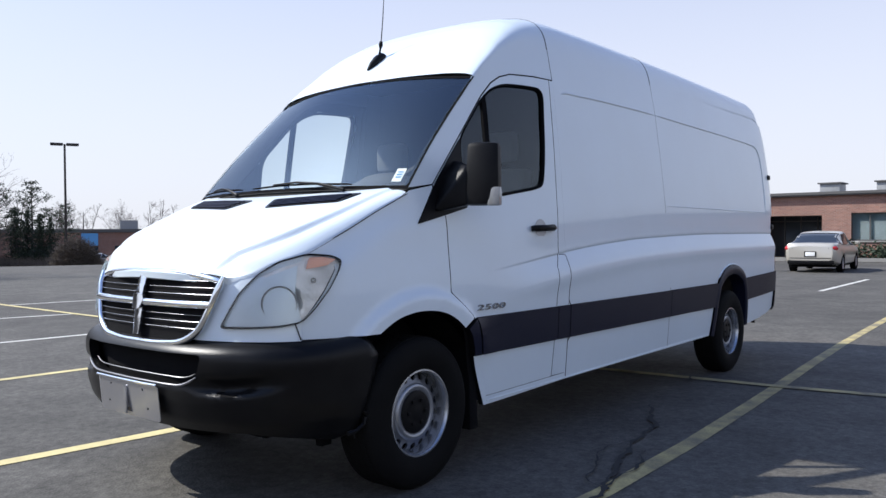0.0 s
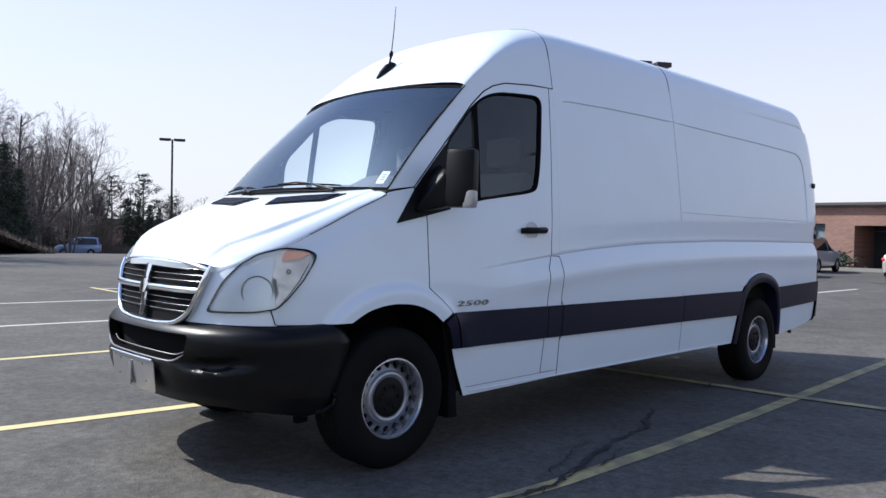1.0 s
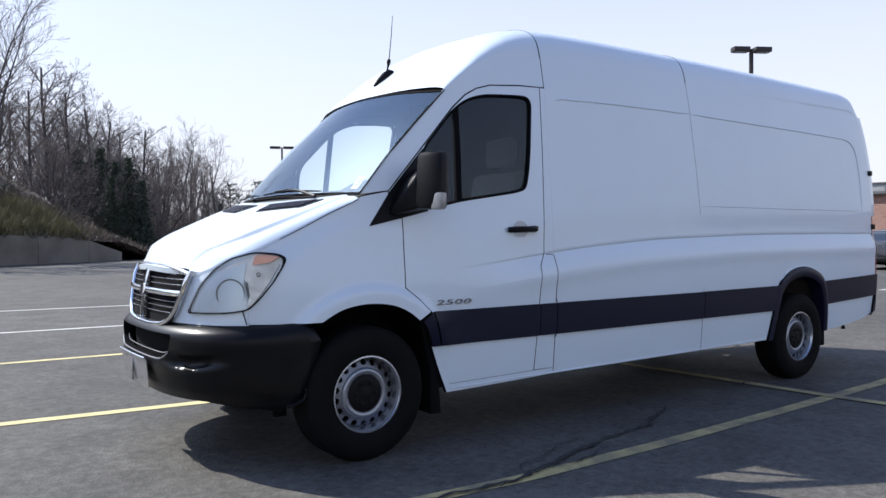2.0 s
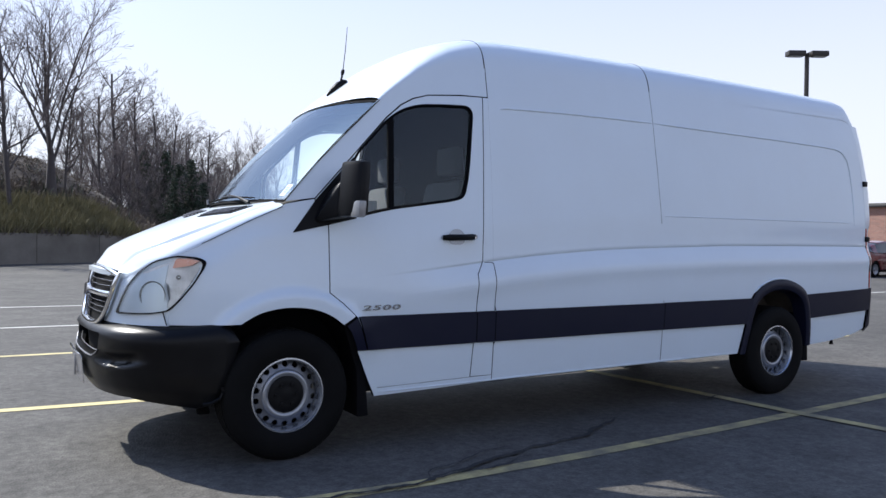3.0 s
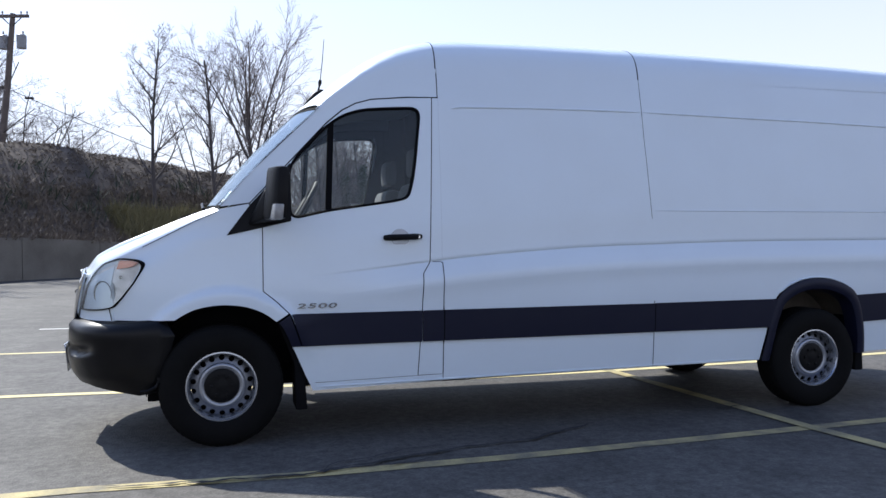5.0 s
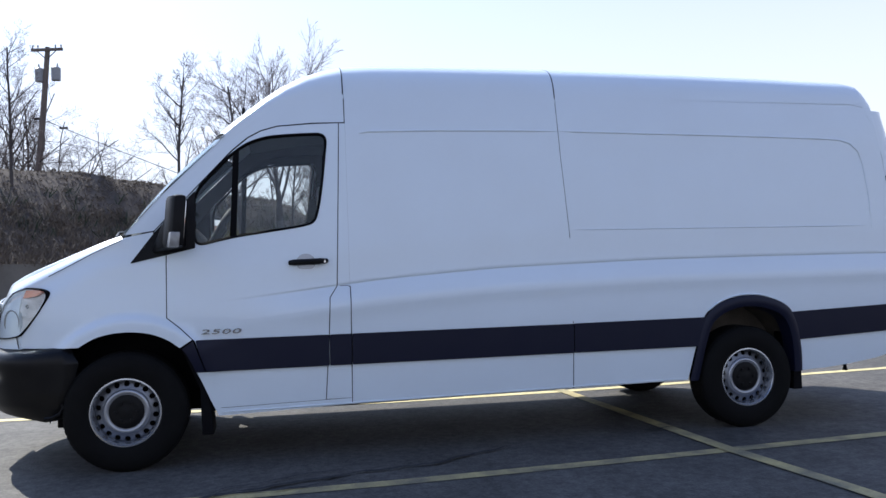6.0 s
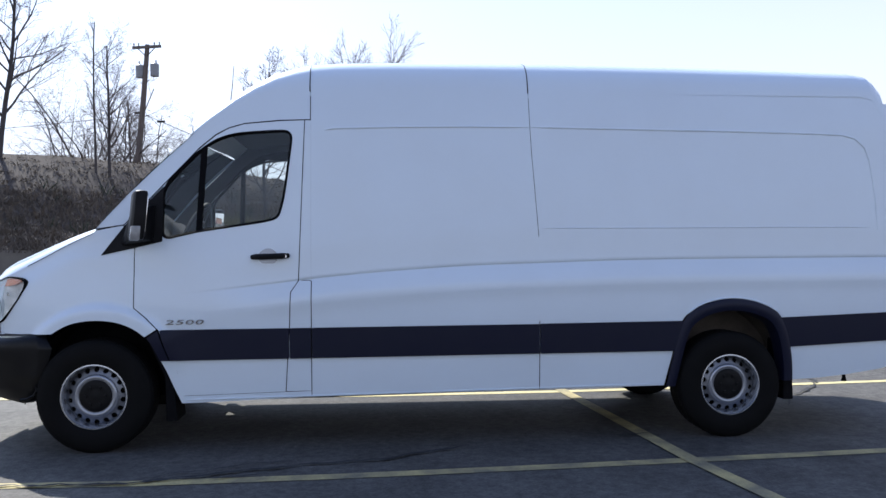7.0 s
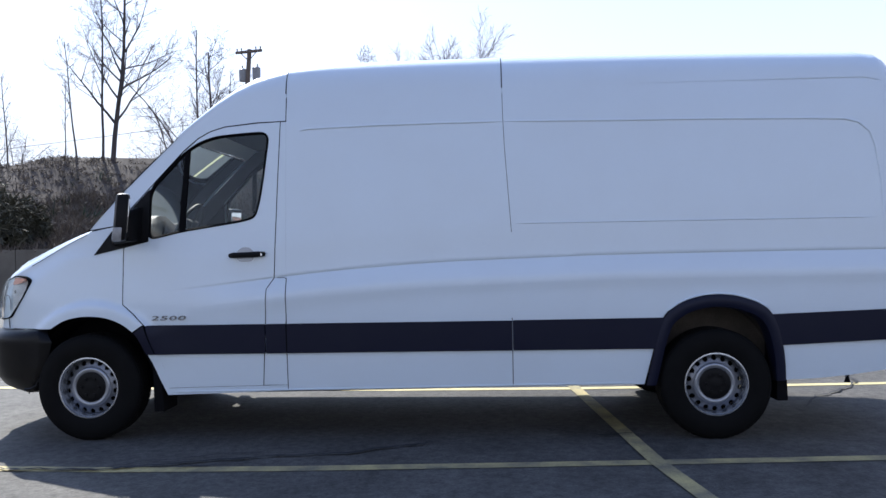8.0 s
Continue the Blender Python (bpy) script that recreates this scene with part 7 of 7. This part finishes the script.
x, y = polar((-2.887, -3.457), 25.6, 62)
o = tagged(new("round_bush", bush.mesh("round_bush", BRUSH, False)), "round grey-brown leafless bush on the car park's island", "bush")
o.location = (x, y, ground_z(x, y))


def evergreen_bush(x, y, wide, high, seed):
    """A rounded evergreen bush of many small leaf sprays over bare stems."""
    rnd = random.Random(seed)
    leaf, stem = Twigs(), Twigs()
    for j in range(2300):
        a, e = rnd.uniform(0, 2 * math.pi), math.acos(rnd.uniform(0.0, 1.0))
        q = rnd.uniform(0.55, 1.0) ** 0.6 * (1 + 0.5 * noise.noise((math.cos(a) * 2.3 + seed, math.sin(a) * 2.3, e * 2.1)))
        p = Vector((wide * q * math.sin(e) * math.cos(a), wide * q * math.sin(e) * math.sin(a), high * q * math.cos(e) + 0.1))
        d = Vector((rnd.gauss(0, 1), rnd.gauss(0, 1), rnd.gauss(0.4, 0.7))).normalized() * rnd.uniform(0.06, 0.22)
        w = d.cross(Vector((rnd.gauss(0, 1), rnd.gauss(0, 1), rnd.gauss(0, 1)))).normalized() * 0.026
        i0 = len(leaf.v)
        leaf.v += [p - d, p + w, p + d, p - w]
        leaf.f.append((i0, i0 + 1, i0 + 2, i0 + 3))
    for j in range(24):
        a = rnd.uniform(0, 2 * math.pi)
        stem.tube([Vector((0, 0, -0.3)), Vector((wide * 0.6 * math.cos(a), wide * 0.6 * math.sin(a), high * rnd.uniform(0.3, 0.8)))], [0.03, 0.01], 4)
    t = thing("evergreen_bush", "ragged brownish green bush at the foot of the bank", "bush", (x, y, bank_z(x, y) - 0.1), 0, "bushes on the bank")
    for n, m in (("stems", stem.mesh("stems", BARK)), ("foliage", leaf.mesh("foliage", SCRUB_LEAF, False))):
        o = new(n, m)
        o.parent = t


for n, (az, d, wide, high) in enumerate(((-32.6, 26.5, 1.0, 1.5), (-31.2, 27.5, 0.8, 1.1), (-34.0, 26.0, 1.2, 1.9))):
    x, y = polar(EYE_C, az, d)
    evergreen_bush(x, y, wide, high, 60 + n)
